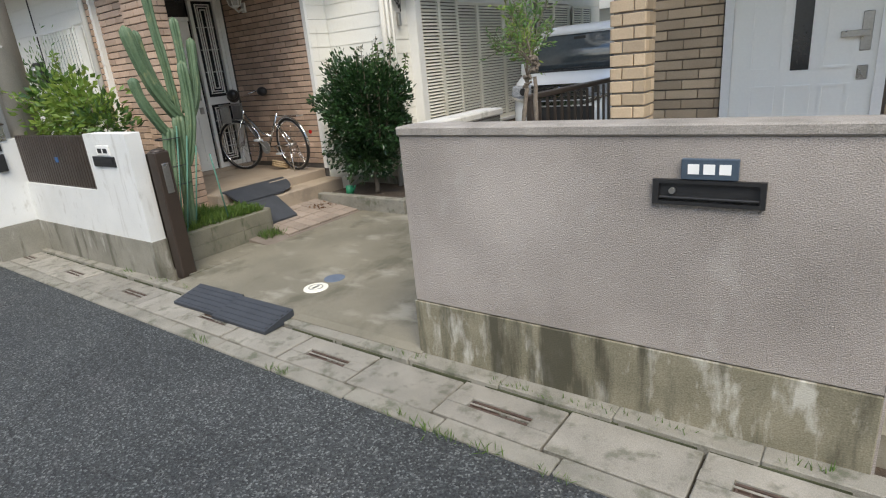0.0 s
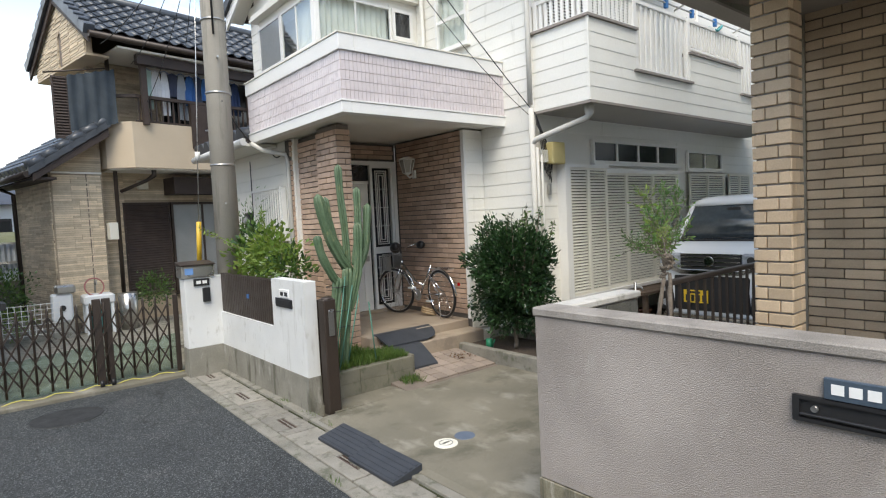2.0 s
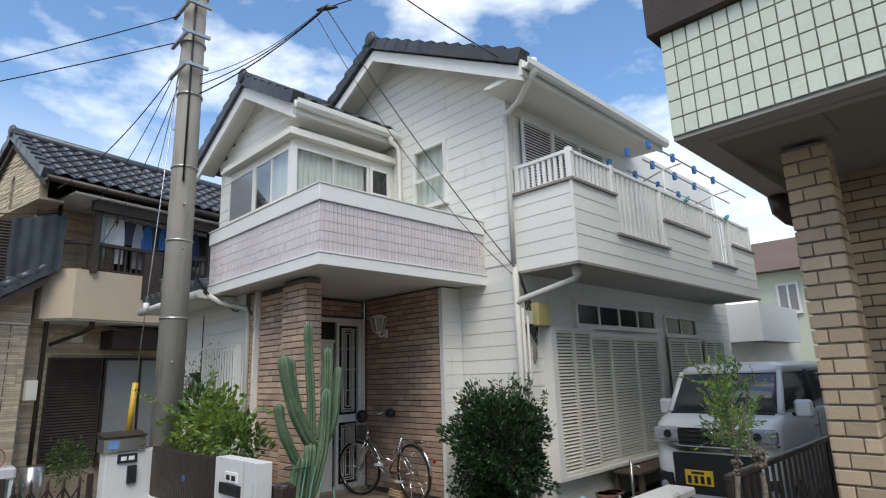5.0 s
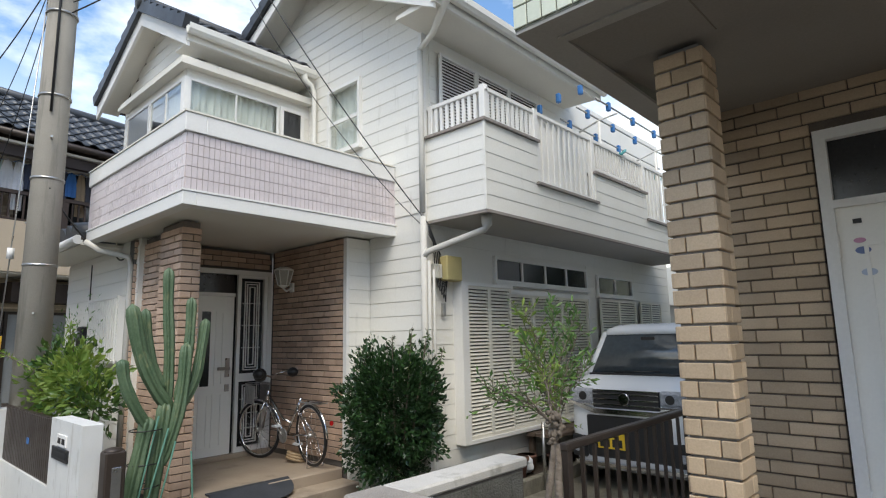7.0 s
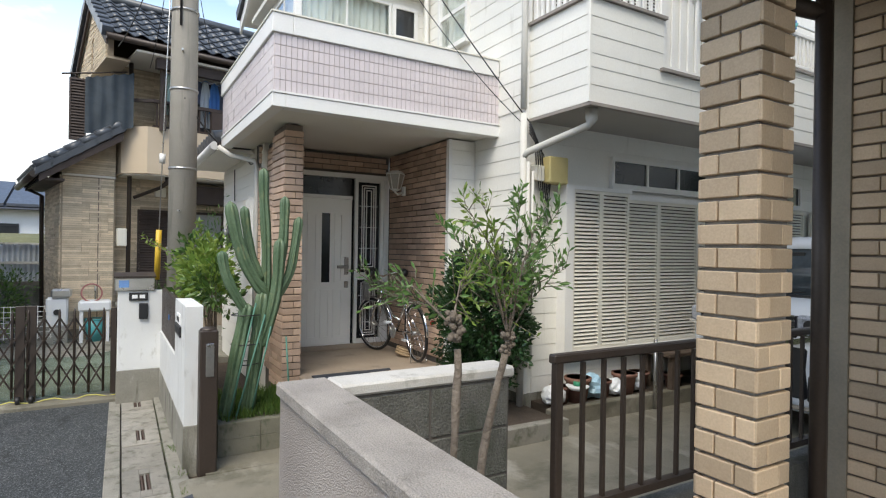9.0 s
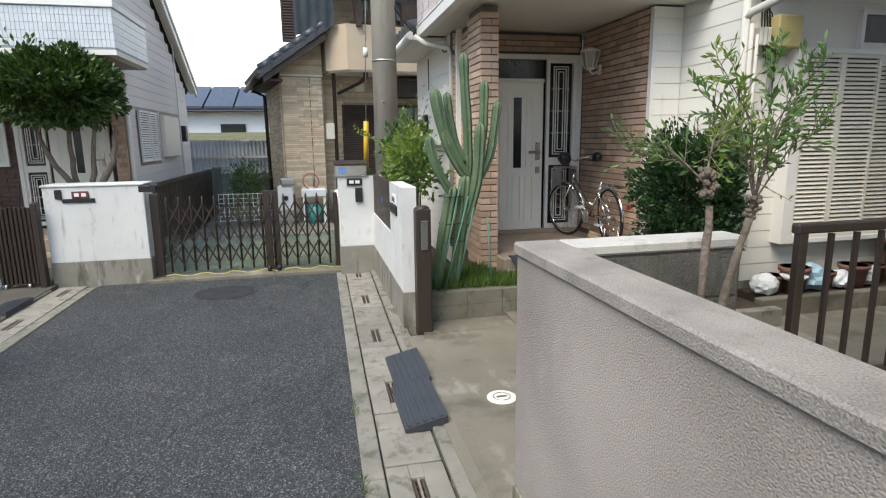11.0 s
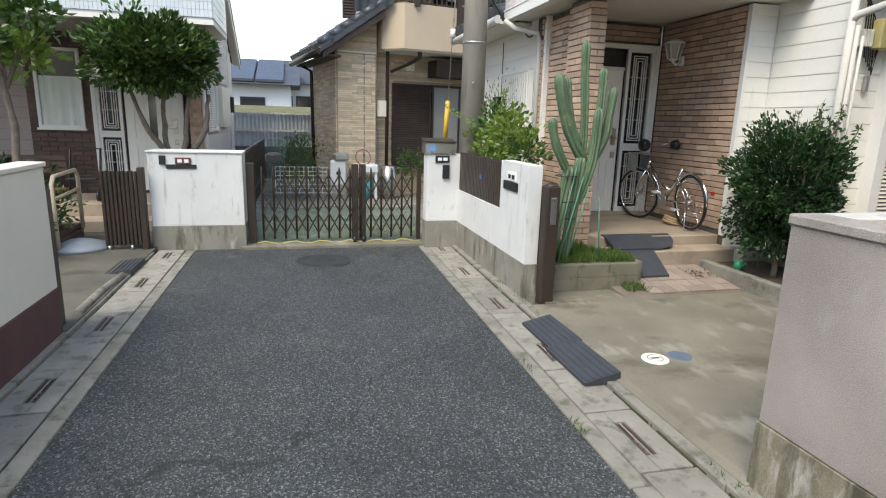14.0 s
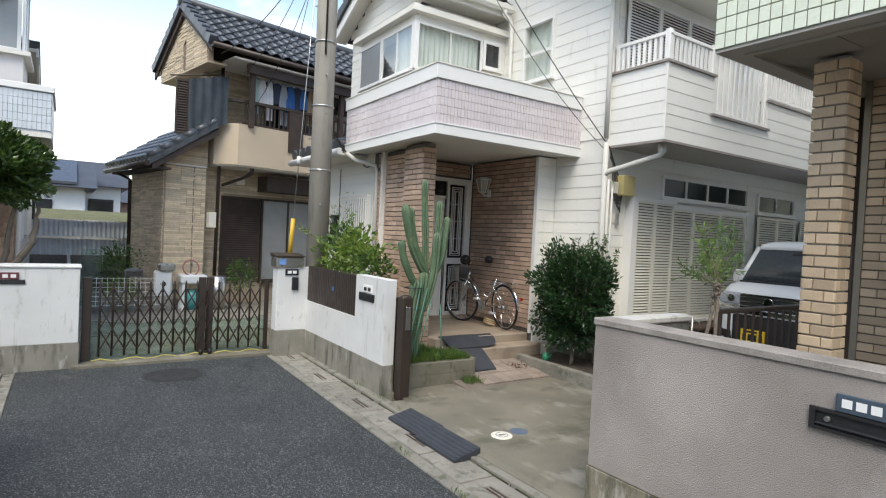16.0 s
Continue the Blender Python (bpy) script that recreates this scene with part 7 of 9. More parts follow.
def knobs(parent, c, n, spread, r, seed):
    rng = random.Random(seed)
    for k in range(n):
        part("knob", Shape().ball((c[0] + rng.uniform(-1, 1) * spread, c[1] + rng.uniform(-1, 1) * spread, c[2] + rng.uniform(-1, 1) * spread * 2), r * rng.uniform(0.7, 1.2), r, r * rng.uniform(0.8, 1.3), 8, 5), M_BARK, parent)


sap = thing("sapling", (-1.48, 2.76, 0.12), "pruned knobbly sapling with fresh feathery shoots", "sapling", "saplings")
limb(sap, ((-1.48, 2.7, 0.1), (-1.48, 2.75, 0.9), (-1.49, 2.82, 1.28), (-1.48, 2.87, 1.47)), 0.012, 0.011, M_BARK, "trunk", 0.25, 3)
knobs(sap, (-1.48, 2.88, 1.5), 34, 0.017, 0.008, 4)
for i, (p1, bend, n, size) in enumerate((((-1.5, 2.93, 1.98), (0, 0.01, 0.03), 60, 0.042), ((-1.42, 2.63, 1.83), (0, 0.03, 0.07), 60, 0.042), ((-1.46, 2.7, 1.93), (0, 0.05, 0.03), 50, 0.042), ((-1.5, 3.1, 1.93), (0, -0.05, 0.03), 60, 0.045), ((-1.56, 3.12, 1.82), (0, -0.02, 0.06), 50, 0.042),
        ((-1.6, 2.86, 1.95), (0, 0.02, 0.02), 50, 0.042), ((-1.36, 2.9, 1.9), (0, 0, 0.05), 40, 0.04), ((-1.42, 3.06, 1.74), (0, 0, 0.06), 40, 0.04), ((-1.52, 2.74, 1.76), (0, 0.04, 0.03), 40, 0.04))):
    shoot(sap, (-1.48, 2.88, 1.52), p1, bend, n, size, 100 + i)
sap2 = thing("sapling", (-1.28, 2.57, 0.12), "pruned knobbly sapling with a bare swollen top", "sapling", "saplings")
limb(sap2, ((-1.28, 2.57, 0.1), (-1.28, 2.57, 0.8), (-1.28, 2.56, 1.3), (-1.28, 2.57, 1.54)), 0.01, 0.01, M_BARK, "trunk", 0.3, 5)
knobs(sap2, (-1.275, 2.555, 1.6), 46, 0.018, 0.0085, 6)
for i, p1 in enumerate(((-1.36, 2.36, 1.7), (-1.42, 2.44, 1.66), (-1.38, 2.66, 1.72))):
    shoot(sap2, (-1.28, 2.55, 1.6), p1, (0, 0, 0.05), 24, 0.034, 130 + i)

# trees of the opposite house
tr = thing("tree", (-8.42, -1.4, 0), "round clipped evergreen tree with several bare stems", "tree", "trees")
for i, pts in enumerate((((-8.4, -1.35, 0.05), (-8.45, -1.4, 1.0), (-8.4, -1.75, 1.6), (-8.5, -1.9, 2.1)), ((-8.4, -1.3, 0.05), (-8.4, -1.25, 1.1), (-8.4, -1.2, 1.6), (-8.4, -1.1, 2.2)), ((-8.45, -1.38, 0.6), (-8.5, -1.5, 1.4), (-8.42, -1.45, 2.3)), ((-8.38, -1.3, 0.9), (-8.3, -0.95, 1.5), (-8.4, -0.9, 1.95)))):
    limb(tr, pts, 0.05, 0.02, M_BARK, "stem", 0.1, i)
crown(tr, (-8.42, -1.52, 2.42), (0.62, 0.74, 0.5), 9500, 0.09, M_LEAF5, 15, lump=0.16, inner=0.55, aspect=0.48)
crown(tr, (-8.3, -1.75, 2.5), (0.5, 0.5, 0.4), 900, 0.085, M_LEAF4, 16, "young_foliage", lump=0.3, inner=0.9, aspect=0.45)
tr2 = thing("tree", (-7.2, -2.8, 0), "small garden tree with broad light leaves", "tree", "trees")
limb(tr2, ((-7.2, -2.8, 0.05), (-7.22, -2.75, 1.0), (-7.18, -2.72, 1.7), (-7.2, -2.85, 2.3)), 0.06, 0.02, M_BARK, "trunk", 0.2, 2)
for i, q in enumerate(((-7.2, -2.45, 2.7), (-7.3, -2.6, 2.3), (-7.1, -3.1, 2.75), (-7.2, -2.8, 2.95), (-7.0, -2.95, 2.4))):
    limb(tr2, ((-7.2, -2.75, 1.9), q), 0.02, 0.006, M_BARK, "branch", 0, i)
    crown(tr2, q, (0.3, 0.3, 0.2), 260, 0.12, M_LEAF2 if i % 2 else M_LEAF4, 90 + i, "foliage", 0.3, 0.1, 0.6)
bs2 = thing("bush", (-7.3, -3.2, 0), "mixed dark bushes in the opposite front garden", "bush")
crown(bs2, (-7.4, -3.15, 0.72), (0.55, 0.5, 0.45), 2300, 0.09, M_LEAF1, 33, lump=0.3)
crown(bs2, (-6.9, -2.9, 0.5), (0.45, 0.32, 0.3), 1000, 0.09, M_LEAF4, 34, "lower_foliage", lump=0.3)
crown(bs2, (-8.0, -2.85, 0.45), (0.35, 0.3, 0.3), 700, 0.07, M_LEAF4, 35, "lower_foliage", lump=0.3)
bd = thing("flower_bed", (-7.4, -2.6, 0), "brick-edged flower bed", "flower bed", kind="structure")
bdc = part("bed_core", Shape().box(-8.3, -5.6, -3.9, -2.55, 0.04, 0.24), M_SOIL, bd)
bricks(bdc, "y", -2.55, 1, -8.3, -6.2, 0.06, 0.26, M_BRKD, w=0.21, h=0.055)
yb = thing("shrub", (-12, 0.3, 0), "green shrub in the yard beside a green net", "shrub")
crown(yb, (-12.3, 0.25, 0.85), (0.4, 0.35, 0.5), 1300, 0.07, M_LEAF4, 36, "foliage", 0.3, 0.3)
crown(yb, (-12.0, 0.3, 0.45), (0.3, 0.3, 0.3), 500, 0.06, M_LEAF2, 37, "foliage", 0.3, 0.3)
part("net", Shape().box(-12.1, -12.05, -0.35, 0.0, 0.15, 1.25), M_NET, yb)
yb2 = thing("shrub", (-12.1, 2.6, 0), "potted shrub below the dark shutter", "shrub")
crown(yb2, (-12.1, 2.6, 0.75), (0.3, 0.3, 0.35), 600, 0.07, M_LEAF4, 38, "foliage", 0.3, 0.3)
hd = thing("hedge", (-1.5, 15, 0), "tall dark shrubs behind the parked car", "hedge")
crown(hd, (-1.6, 13.5, 2.6), (0.6, 1.5, 1.4), 2600, 0.22, M_LEAF1, 39, "foliage", 0.3, 0.3)

# ---- utility pole and wires ----
pole = thing("utility_pole", (-7.6, 2.56, 0), "tall grey concrete utility pole with steel bands", "utility pole")
part("shaft", Shape().tube([(-7.6, 2.56, 0), (-7.6, 2.56, 5), (-7.6, 2.56, 11)], [0.165, 0.148, 0.115], 28), M_POLE, pole)
for z in (2.7, 3.65, 4.6, 5.6, 6.35, 7.1):
    part("band", Shape().tube([(-7.6, 2.56, z), (-7.6, 2.56, z + 0.025)], [0.162, 0.162], 24), M_STEEL, pole)
for z, a in ((2.2, 0.3), (3.2, 2.6), (4.1, 0.2), (5.2, 2.7), (6.0, 0.4), (6.7, 2.8)):
    part("step_bolt", Shape().cyl((-7.6 + 0.14 * math.cos(a), 2.56 - 0.14 * math.sin(a), z), (-7.6 + 0.24 * math.cos(a), 2.56 - 0.24 * math.sin(a), z), 0.012, 0.012, 8), M_STEEL, pole)
for z in (5.9, 6.35, 6.8):
    part("bracket", Shape().box(-7.85, -7.3, 2.36, 2.4, z, z + 0.04).box(-7.42, -7.38, 2.36, 2.7, z + 0.06, z + 0.1), M_STEEL, pole)
part("cable_run", Shape().tube([(-7.44, 2.5, 4.4), (-7.45, 2.5, 6.0), (-7.46, 2.52, 9)], 0.014, 6), M_BLACK, pole)
part("notice", Shape().box(-7.7, -7.5, 2.385, 2.398, 1.75, 1.75 + 0.02), M_STEEL, pole)
gy_ = thing("guy_wire", (-8.3, 2.3, 0), "steel stay wire with a yellow guard sleeve", "guy wire")
part("wire", Shape().tube([(-8.3, 2.3, 0), (-7.65, 2.45, 6.6)], 0.007, 6), M_STEEL, gy_)
part("guard", Shape().tube([(-8.165, 2.331, 1.35), (-8.105, 2.345, 1.98)], 0.035, 10), mat("yellow_guard", (0.65, 0.42, 0.04), (0.55, 0.35, 0.03), 0.5), gy_)
part("insulator", Shape().tube([(-8.02, 2.364, 2.82), (-8.01, 2.366, 2.94)], 0.035, 10), M_TRIM, gy_)


def wire(a, b, sag, r=0.008, n=18, label="black overhead cable strung from the pole"):
    a, b = Vector(a), Vector(b)
    pts = [a.lerp(b, i / n) - Vector((0, 0, sag * 4 * (i / n) * (1 - i / n))) for i in range(n + 1)]
    return solid("overhead_wire", Shape().tube(pts, r, 5), M_BLACK, label, "wire", "overhead wires")


JN = Vector((-6.165, 3.7, 6.72))      # where the service drops leave the bundle
for k in range(3):
    wire((-7.44, 2.62, 5.62 + 0.13 * k), JN + Vector((0.03 * k, 0, 0.02 * k)), 0.1 + 0.03 * k, 0.009 - 0.002 * k)
wire(JN, (-4.62, 5.48, 3.12), 0.12, 0.007)
wire(JN + Vector((-0.2, 0, -0.05)), (-4.64, 5.48, 3.05), 0.3, 0.005)
wire(JN, (-1.5, 7.5, 8.6), 0.1, 0.008)
wire((-5.3, 3.9, 6.75), (-4.15, 5.3, 5.5), 0.05, 0.009)
wire((-5.3, 3.9, 6.75), (-9.0, 0.5, 9.6), 0.1, 0.009)
wire((-7.5, 2.5, 7.0), (8, 4.2, 9.6), 0.3, 0.009)
knot = solid("cable_clamp", Shape().tube([JN + Vector((-0.1, -0.08, -0.02)), JN, JN + Vector((0.12, 0.1, 0.0))], [0.015, 0.035, 0.015], 8), M_BLACK, "black cable clamp where the house drops branch off", "cable clamp")
wire((-7.7, 2.4, 6.8), (-24, -8, 7.5), 0.6)
wire((-7.7, 2.4, 6.4), (-22, -10, 5.2), 0.5)
wire((-7.7, 2.5, 6.2), (-11.5, 1.9, 5.25), 0.25)
wire((-7.7, 2.5, 6.3), (-11.7, 2.4, 5.0), 0.3, 0.006)
wire((-7.7, 2.5, 6.0), (-11.6, 2.6, 4.3), 0.25, 0.006)
wire((-7.7, 2.5, 6.5), (-12.5, 3.6, 5.6), 0.3, 0.006)
wire((-7.6, 2.4, 7.0), (-9, -14, 8.5), 0.5)
wire((-7.4, 2.4, 7.1), (-2, -12, 10), 0.4)
wire((-7.45, 2.55, 3.55), (-7.9, 3.3, 2.95), 0.12, 0.01)
wire((-7.9, 3.38, 2.95), (-7.6, 3.4, 2.9), 0.06, 0.01)
wire((-8.7, 3.36, 2.9), (-8.75, 3.38, 1.9), 0.0, 0.008)
me_ = thing("electric_meter", (-8.8, 3.35, 1.8), "dark electricity meter on the wing wall", "meter")
part("case", Shape().box(-8.95, -8.75, 3.3, 3.42, 1.75, 2.1, 0.015), M_BLACK, me_)
part("dial", Shape().tube([(-8.85, 3.3, 1.98), (-8.85, 3.24, 1.98)], [0.07, 0.06], 14), M_GGLASS, me_)
mbx = thing("meter_box", (-4.6, 5.8, 2.5), "yellowed plastic meter box with cables on the wall", "meter box")
M_YEL = mat("yellowed_plastic", (0.62, 0.52, 0.24), (0.55, 0.46, 0.2), 0.45)
part("box", Shape().box(XE + 0.02, XE + 0.16, 5.72, 5.98, 2.5, 2.78, 0.012), M_YEL, mbx)
for k in range(3):
    part("breaker", Shape().box(XE + 0.02, XE + 0.1, 5.58 + 0.045 * k, 5.615 + 0.045 * k, 2.52, 2.68, 0.006), M_LOUV, mbx)
for i in range(5):
    part("cable", Shape().tube([(-4.62, 5.49, 3.12 - 0.03 * i), (XE + 0.06, 5.6 + 0.03 * i, 3.0 - 0.05 * i), (XE + 0.06, 5.62 + 0.03 * i, 2.7), (XE + 0.07, 5.66 + 0.03 * i, 2.42 - 0.04 * i), (XE + 0.08, 5.8, 2.5)], 0.007, 6), M_BLACK, mbx)
part("small_box", Shape().box(XE + 0.02, XE + 0.06, 5.75, 5.8, 2.1, 2.25, 0.006), M_STEEL, mbx)


def wall_lamp(x, y, z, label):
    """A carriage lamp with tapering glass on a wall bracket; the wall lies towards +y."""
    t = thing("wall_lamp", (x, y, z), label, "wall lamp", "wall lamps")
    part("backplate", Shape().box(x - 0.04, x + 0.04, y + 0.11, y + 0.14, z - 0.2, z - 0.08, 0.006), M_TRIM, t)
    part("bracket", Shape().tube([(x, y + 0.12, z - 0.15), (x, y + 0.04, z - 0.19), (x, y, z - 0.16), (x, y, z - 0.12)], 0.014, 8), M_TRIM, t)
    s = Shape()
    for i in range(6):
        a, b = math.pi / 3 * i, math.pi / 3 * (i + 1)
        s.add([(x + 0.065 * math.cos(a), y + 0.065 * math.sin(a), z - 0.12), (x + 0.065 * math.cos(b), y + 0.065 * math.sin(b), z - 0.12), (x + 0.115 * math.cos(b), y + 0.115 * math.sin(b), z + 0.07), (x + 0.115 * math.cos(a), y + 0.115 * math.sin(a), z + 0.07)], [(0, 1, 2, 3)])
    part("glass", s, mat("milky_glass", (0.42, 0.4, 0.35), (0.36, 0.34, 0.3), 0.2), t)
    for i in range(6):
        a = math.pi / 3 * i
        part("rib", Shape().tube([(x + 0.068 * math.cos(a), y + 0.068 * math.sin(a), z - 0.12), (x + 0.118 * math.cos(a), y + 0.118 * math.sin(a), z + 0.07)], 0.007, 5), M_TRIM, t)
    part("lid", Shape().tube([(x, y, z + 0.07), (x, y, z + 0.085), (x, y, z + 0.12)], [0.14, 0.13, 0.05], 6), M_TRIM, t)
    part("cup", Shape().tube([(x, y, z - 0.15), (x, y, z - 0.12)], [0.03, 0.075], 6), M_TRIM, t)
    return t


wall_lamp(-6.78, 5.02, 2.69, "white carriage lamp on the brick porch wall")
wl2 = wall_lamp(-9.9, -3.75, 2.5, "white carriage lamp beside the opposite house's window")

# ---- ramps, mats and covers ----
def ramp(x0, x1, y0, y1, zf, zb, label, name="kerb_ramp"):
    t = thing(name, ((x0 + x1) / 2, (y0 + y1) / 2, zf), label, "ramp", "kerb ramps")
    part("wedge", Shape().prism([(y0, zf - 0.01), (y0, zf + 0.012), (y1, zb), (y1, zf - 0.01)], "x", x0, x1), M_RUBBER, t)
    for k in range(5):
        f = (k + 0.6) / 5.4
        y, z = y0 + (y1 - y0) * f, zf + 0.012 + (zb - zf - 0.012) * f
        part("ridge", Shape().prism([(y - 0.014, z - 0.006), (y - 0.009, z + 0.005), (y + 0.009, z + 0.009), (y + 0.014, z - 0.002)], "x", x0 + 0.015, x1 - 0.015), M_RUBBER, t)
    return t


ramp(-4.24, -3.66, 2.06, 2.31, 0.03, 0.1, "black ribbed rubber kerb ramp over the gutter")
ramp(-3.68, -3.07, 2.03, 2.29, 0.03, 0.1, "black ribbed rubber kerb ramp over the gutter")
pm1 = thing("porch_mat", (-5.6, 4, 0.45), "grey ribbed rubber ramp with a rounded end on the porch step", "mat", "porch mats")
part("wedge", Shape().prism([(-5.78, 0.452), (-5.78, 0.468), (-5.7, 0.468), (-5.43, 0.372), (-5.43, 0.35), (-5.7, 0.452)], "y", 3.62, 4.22), M_RUBBER, pm1)
s = Shape()
for k in range(6):
    a0, a1 = math.pi / 2 * k / 6, math.pi / 2 * (k + 1) / 6
    s.add([(-5.78, 4.225, 0.466), (-5.78 + 0.34 * math.cos(a0), 4.225 + 0.28 * math.sin(a0), 0.466 - 0.1 * math.cos(a0)), (-5.78 + 0.34 * math.cos(a1), 4.225 + 0.28 * math.sin(a1), 0.466 - 0.1 * math.cos(a1))], [(0, 1, 2)])
part("rounded_end", s, M_RUBBER, pm1)
pm2 = thing("porch_mat", (-5.3, 4, 0.2), "grey ribbed rubber ramp leading up the lower step", "mat", "porch mats")
part("wedge", Shape().prism([(-5.42, 0.2), (-5.42, 0.358), (-5.36, 0.35), (-5.06, 0.16), (-5.06, 0.13)], "y", 3.62, 4.06), M_RUBBER, pm2)
cv = thing("drain_cover", (-3.29, 2.7, 0.06), "white round plastic inspection cover in the driveway", "drain cover", "drain covers")
part("lid", Shape().tube([(-3.29, 2.7, 0.05), (-3.29, 2.7, 0.072)], [0.1, 0.095], 28), M_LOUV, cv)
part("ring_mark", Shape().tube([(-3.29 + 0.055 * math.cos(a * math.pi / 10), 2.7 + 0.055 * math.sin(a * math.pi / 10), 0.073) for a in range(20)], 0.004, 5, closed=True), M_STEEL, cv)
part("bar_mark", Shape().box(-3.3, -3.28, 2.665, 2.735, 0.0725, 0.0755), M_STEEL, cv)
solid("drain_cover", Shape().tube([(-3.3, 2.91, 0.05), (-3.3, 2.91, 0.0715)], [0.088, 0.085], 28), mat("blue_grey_lid", (0.12, 0.15, 0.2), (0.09, 0.115, 0.16), 0.6), "blue-grey round meter cover in the driveway", "drain cover", "drain covers")
solid("dry_leaves", leaf_mesh(np.random.default_rng(5).uniform((-5.3, 4.35, 0.13), (-5.0, 4.62, 0.15), (90, 3)), np.tile((0, 0, 0.4), (90, 1)), 0.035), leafmat("dry_leaf", (0.1, 0.05, 0.025), (0.18, 0.09, 0.04)), "small heap of dry leaves by the step", "leaves", kind="stuff")

# ---- fence by the parking place ----
fc = thing("fence", (-1.66, 4.5, 0), "dark brown metal railing on a low block wall", "fence")
part("low_wall", Shape().box(-1.72, -1.6, 3.16, 12, 0.0, 0.74), M_BLOCK, fc)
part("top_rail", Shape().box(-1.68, -1.64, 3.22, 12, 1.375, 1.41, 0.006), M_BROWN, fc)
part("bottom_rail", Shape().box(-1.68, -1.64, 3.22, 12, 0.8, 0.83), M_BROWN, fc)
for y in (3.25, 5.2, 7.2, 9.2, 11.2):
    part("post", Shape().box(-1.678, -1.642, y - 0.018, y + 0.018, 0.7, 1.4, 0.005), M_BROWN, fc)
BAR = Shape().box(-0.008, 0.008, -0.008, 0.008, 0, 0.54).mesh("bar", M_BROWN)
for k in range(76):
    piece("bar", BAR, fc, (-1.66, 3.38 + 0.112 * k, 0.83))

# ---- ledge with pots and bags ----
lg = thing("ledge", (-4.35, 7, 0), "low concrete ledge along the house wall", "ledge", kind="structure")
part("ledge_front", Shape().box(-4.32, -4.22, 5.5, 9.4, 0.05, 0.25, 0.01), M_DRIVE, lg)
part("ledge_soil", Shape().box(-4.71, -4.32, 5.64, 9.4, 0.05, 0.22), M_SOIL, lg)
M_TERRA = mat("terracotta", (0.25, 0.125, 0.09), (0.18, 0.09, 0.065), 0.8, 9, 60, 0.2, var=0.2)
M_WPL = mat("white_plastic", (0.75, 0.77, 0.78), (0.68, 0.7, 0.72), 0.4)
M_BAGB = mat("pale_blue_bag", (0.4, 0.58, 0.68), (0.3, 0.48, 0.6), 0.4)


def pot(x, y, z, r, h, m, label):
    t = thing("flower_pot", (x, y, z), label, "flower pot", "pots on the ledge")
    part("bowl", Shape().tube([(x, y, z), (x, y, z + h * 0.85), (x, y, z + h * 0.85), (x, y, z + h), (x, y, z + h), (x, y, z + h * 0.7)], [r * 0.72, r * 0.95, r * 1.08, r * 1.1, r * 0.95, r * 0.9], 18, cap=True), m, t)
    part("soil", Shape().tube([(x, y, z + h * 0.8), (x, y, z + h * 0.86)], r * 0.92, 14), M_SOIL, t)


for i, (x, y, r, h) in enumerate(((-4.5, 5.85, 0.1, 0.18), (-4.45, 6.05, 0.13, 0.26), (-4.5, 6.45, 0.1, 0.18), (-4.45, 6.75, 0.13, 0.24), (-4.55, 7.1, 0.11, 0.2), (-4.4, 7.5, 0.1, 0.16))):
    pot(x, y, 0.22, r, h, M_TERRA, "brown plant pot on the ledge")


def bag(x, y, z, r, m, seed, label):
    rng = random.Random(seed)
    bm = bmesh.new()
    bmesh.ops.create_icosphere(bm, subdivisions=3, radius=1)
    for v in bm.verts:
        k = 1 + 0.25 * noise.noise(v.co * 2.3 + Vector((seed, 0, 0))) + 0.1 * noise.noise(v.co * 6 + Vector((0, seed, 0)))
        v.co = Vector((x + v.co.x * r * k, y + v.co.y * r * 1.2 * k, z + r * 0.75 + max(-0.75, v.co.z) * r * k))
    me = bpy.data.meshes.new("plastic_bag")
    bm.to_mesh(me)
    bm.free()
    me.materials.append(m)
    tagged(new("plastic_bag", me), label, "bag", "bags on the ledge")


bag(-4.45, 5.72, 0.24, 0.11, M_WPL, 3, "crumpled white plastic bag on the ledge")
bag(-4.5, 6.28, 0.24, 0.14, M_BAGB, 5, "crumpled pale blue plastic bag on the ledge")
bag(-4.45, 6.6, 0.24, 0.1, M_WPL, 8, "crumpled white plastic bag on the ledge")
bag(-4.5, 6.95, 0.24, 0.11, M_WPL, 12, "crumpled white plastic bag on the ledge")
dish = thing("saucer", (-4.35, 5.95, 0.4), "white dish with a green lid", "saucer")
part("dish", Shape().tube([(-4.35, 5.95, 0.38), (-4.35, 5.95, 0.42)], [0.08, 0.12], 18), M_WPL, dish)
part("lid", Shape().tube([(-4.35, 5.95, 0.42), (-4.35, 5.95, 0.46)], [0.045, 0.04], 14), M_GPL, dish)
bn = thing("veranda_step", (-4.4, 7.9, 0), "dark weathered wooden veranda step under the shutters", "bench")
for k in range(3):
    part("plank", Shape().box(-4.62 + 0.14 * k, -4.49 + 0.14 * k, 7.2, 8.9, 0.62, 0.66, 0.004), M_WOODP, bn)
for x in (-4.6, -4.26):
    for y in (7.3, 8.8):
        part("leg", Shape().box(x - 0.03, x + 0.03, y - 0.03, y + 0.03, 0.1, 0.62), M_WOODP, bn)
fau = thing("standpipe", (-4.2, 6.9, 0), "slim grey garden standpipe", "standpipe")
part("pipe", Shape().tube([(-4.2, 6.95, 0.1), (-4.2, 6.95, 0.85)], 0.02, 8), M_STEEL, fau)
part("tap", Shape().tube([(-4.2, 6.95, 0.78), (-4.1, 6.95, 0.78), (-4.08, 6.95, 0.74)], 0.012, 6), M_STEEL, fau)


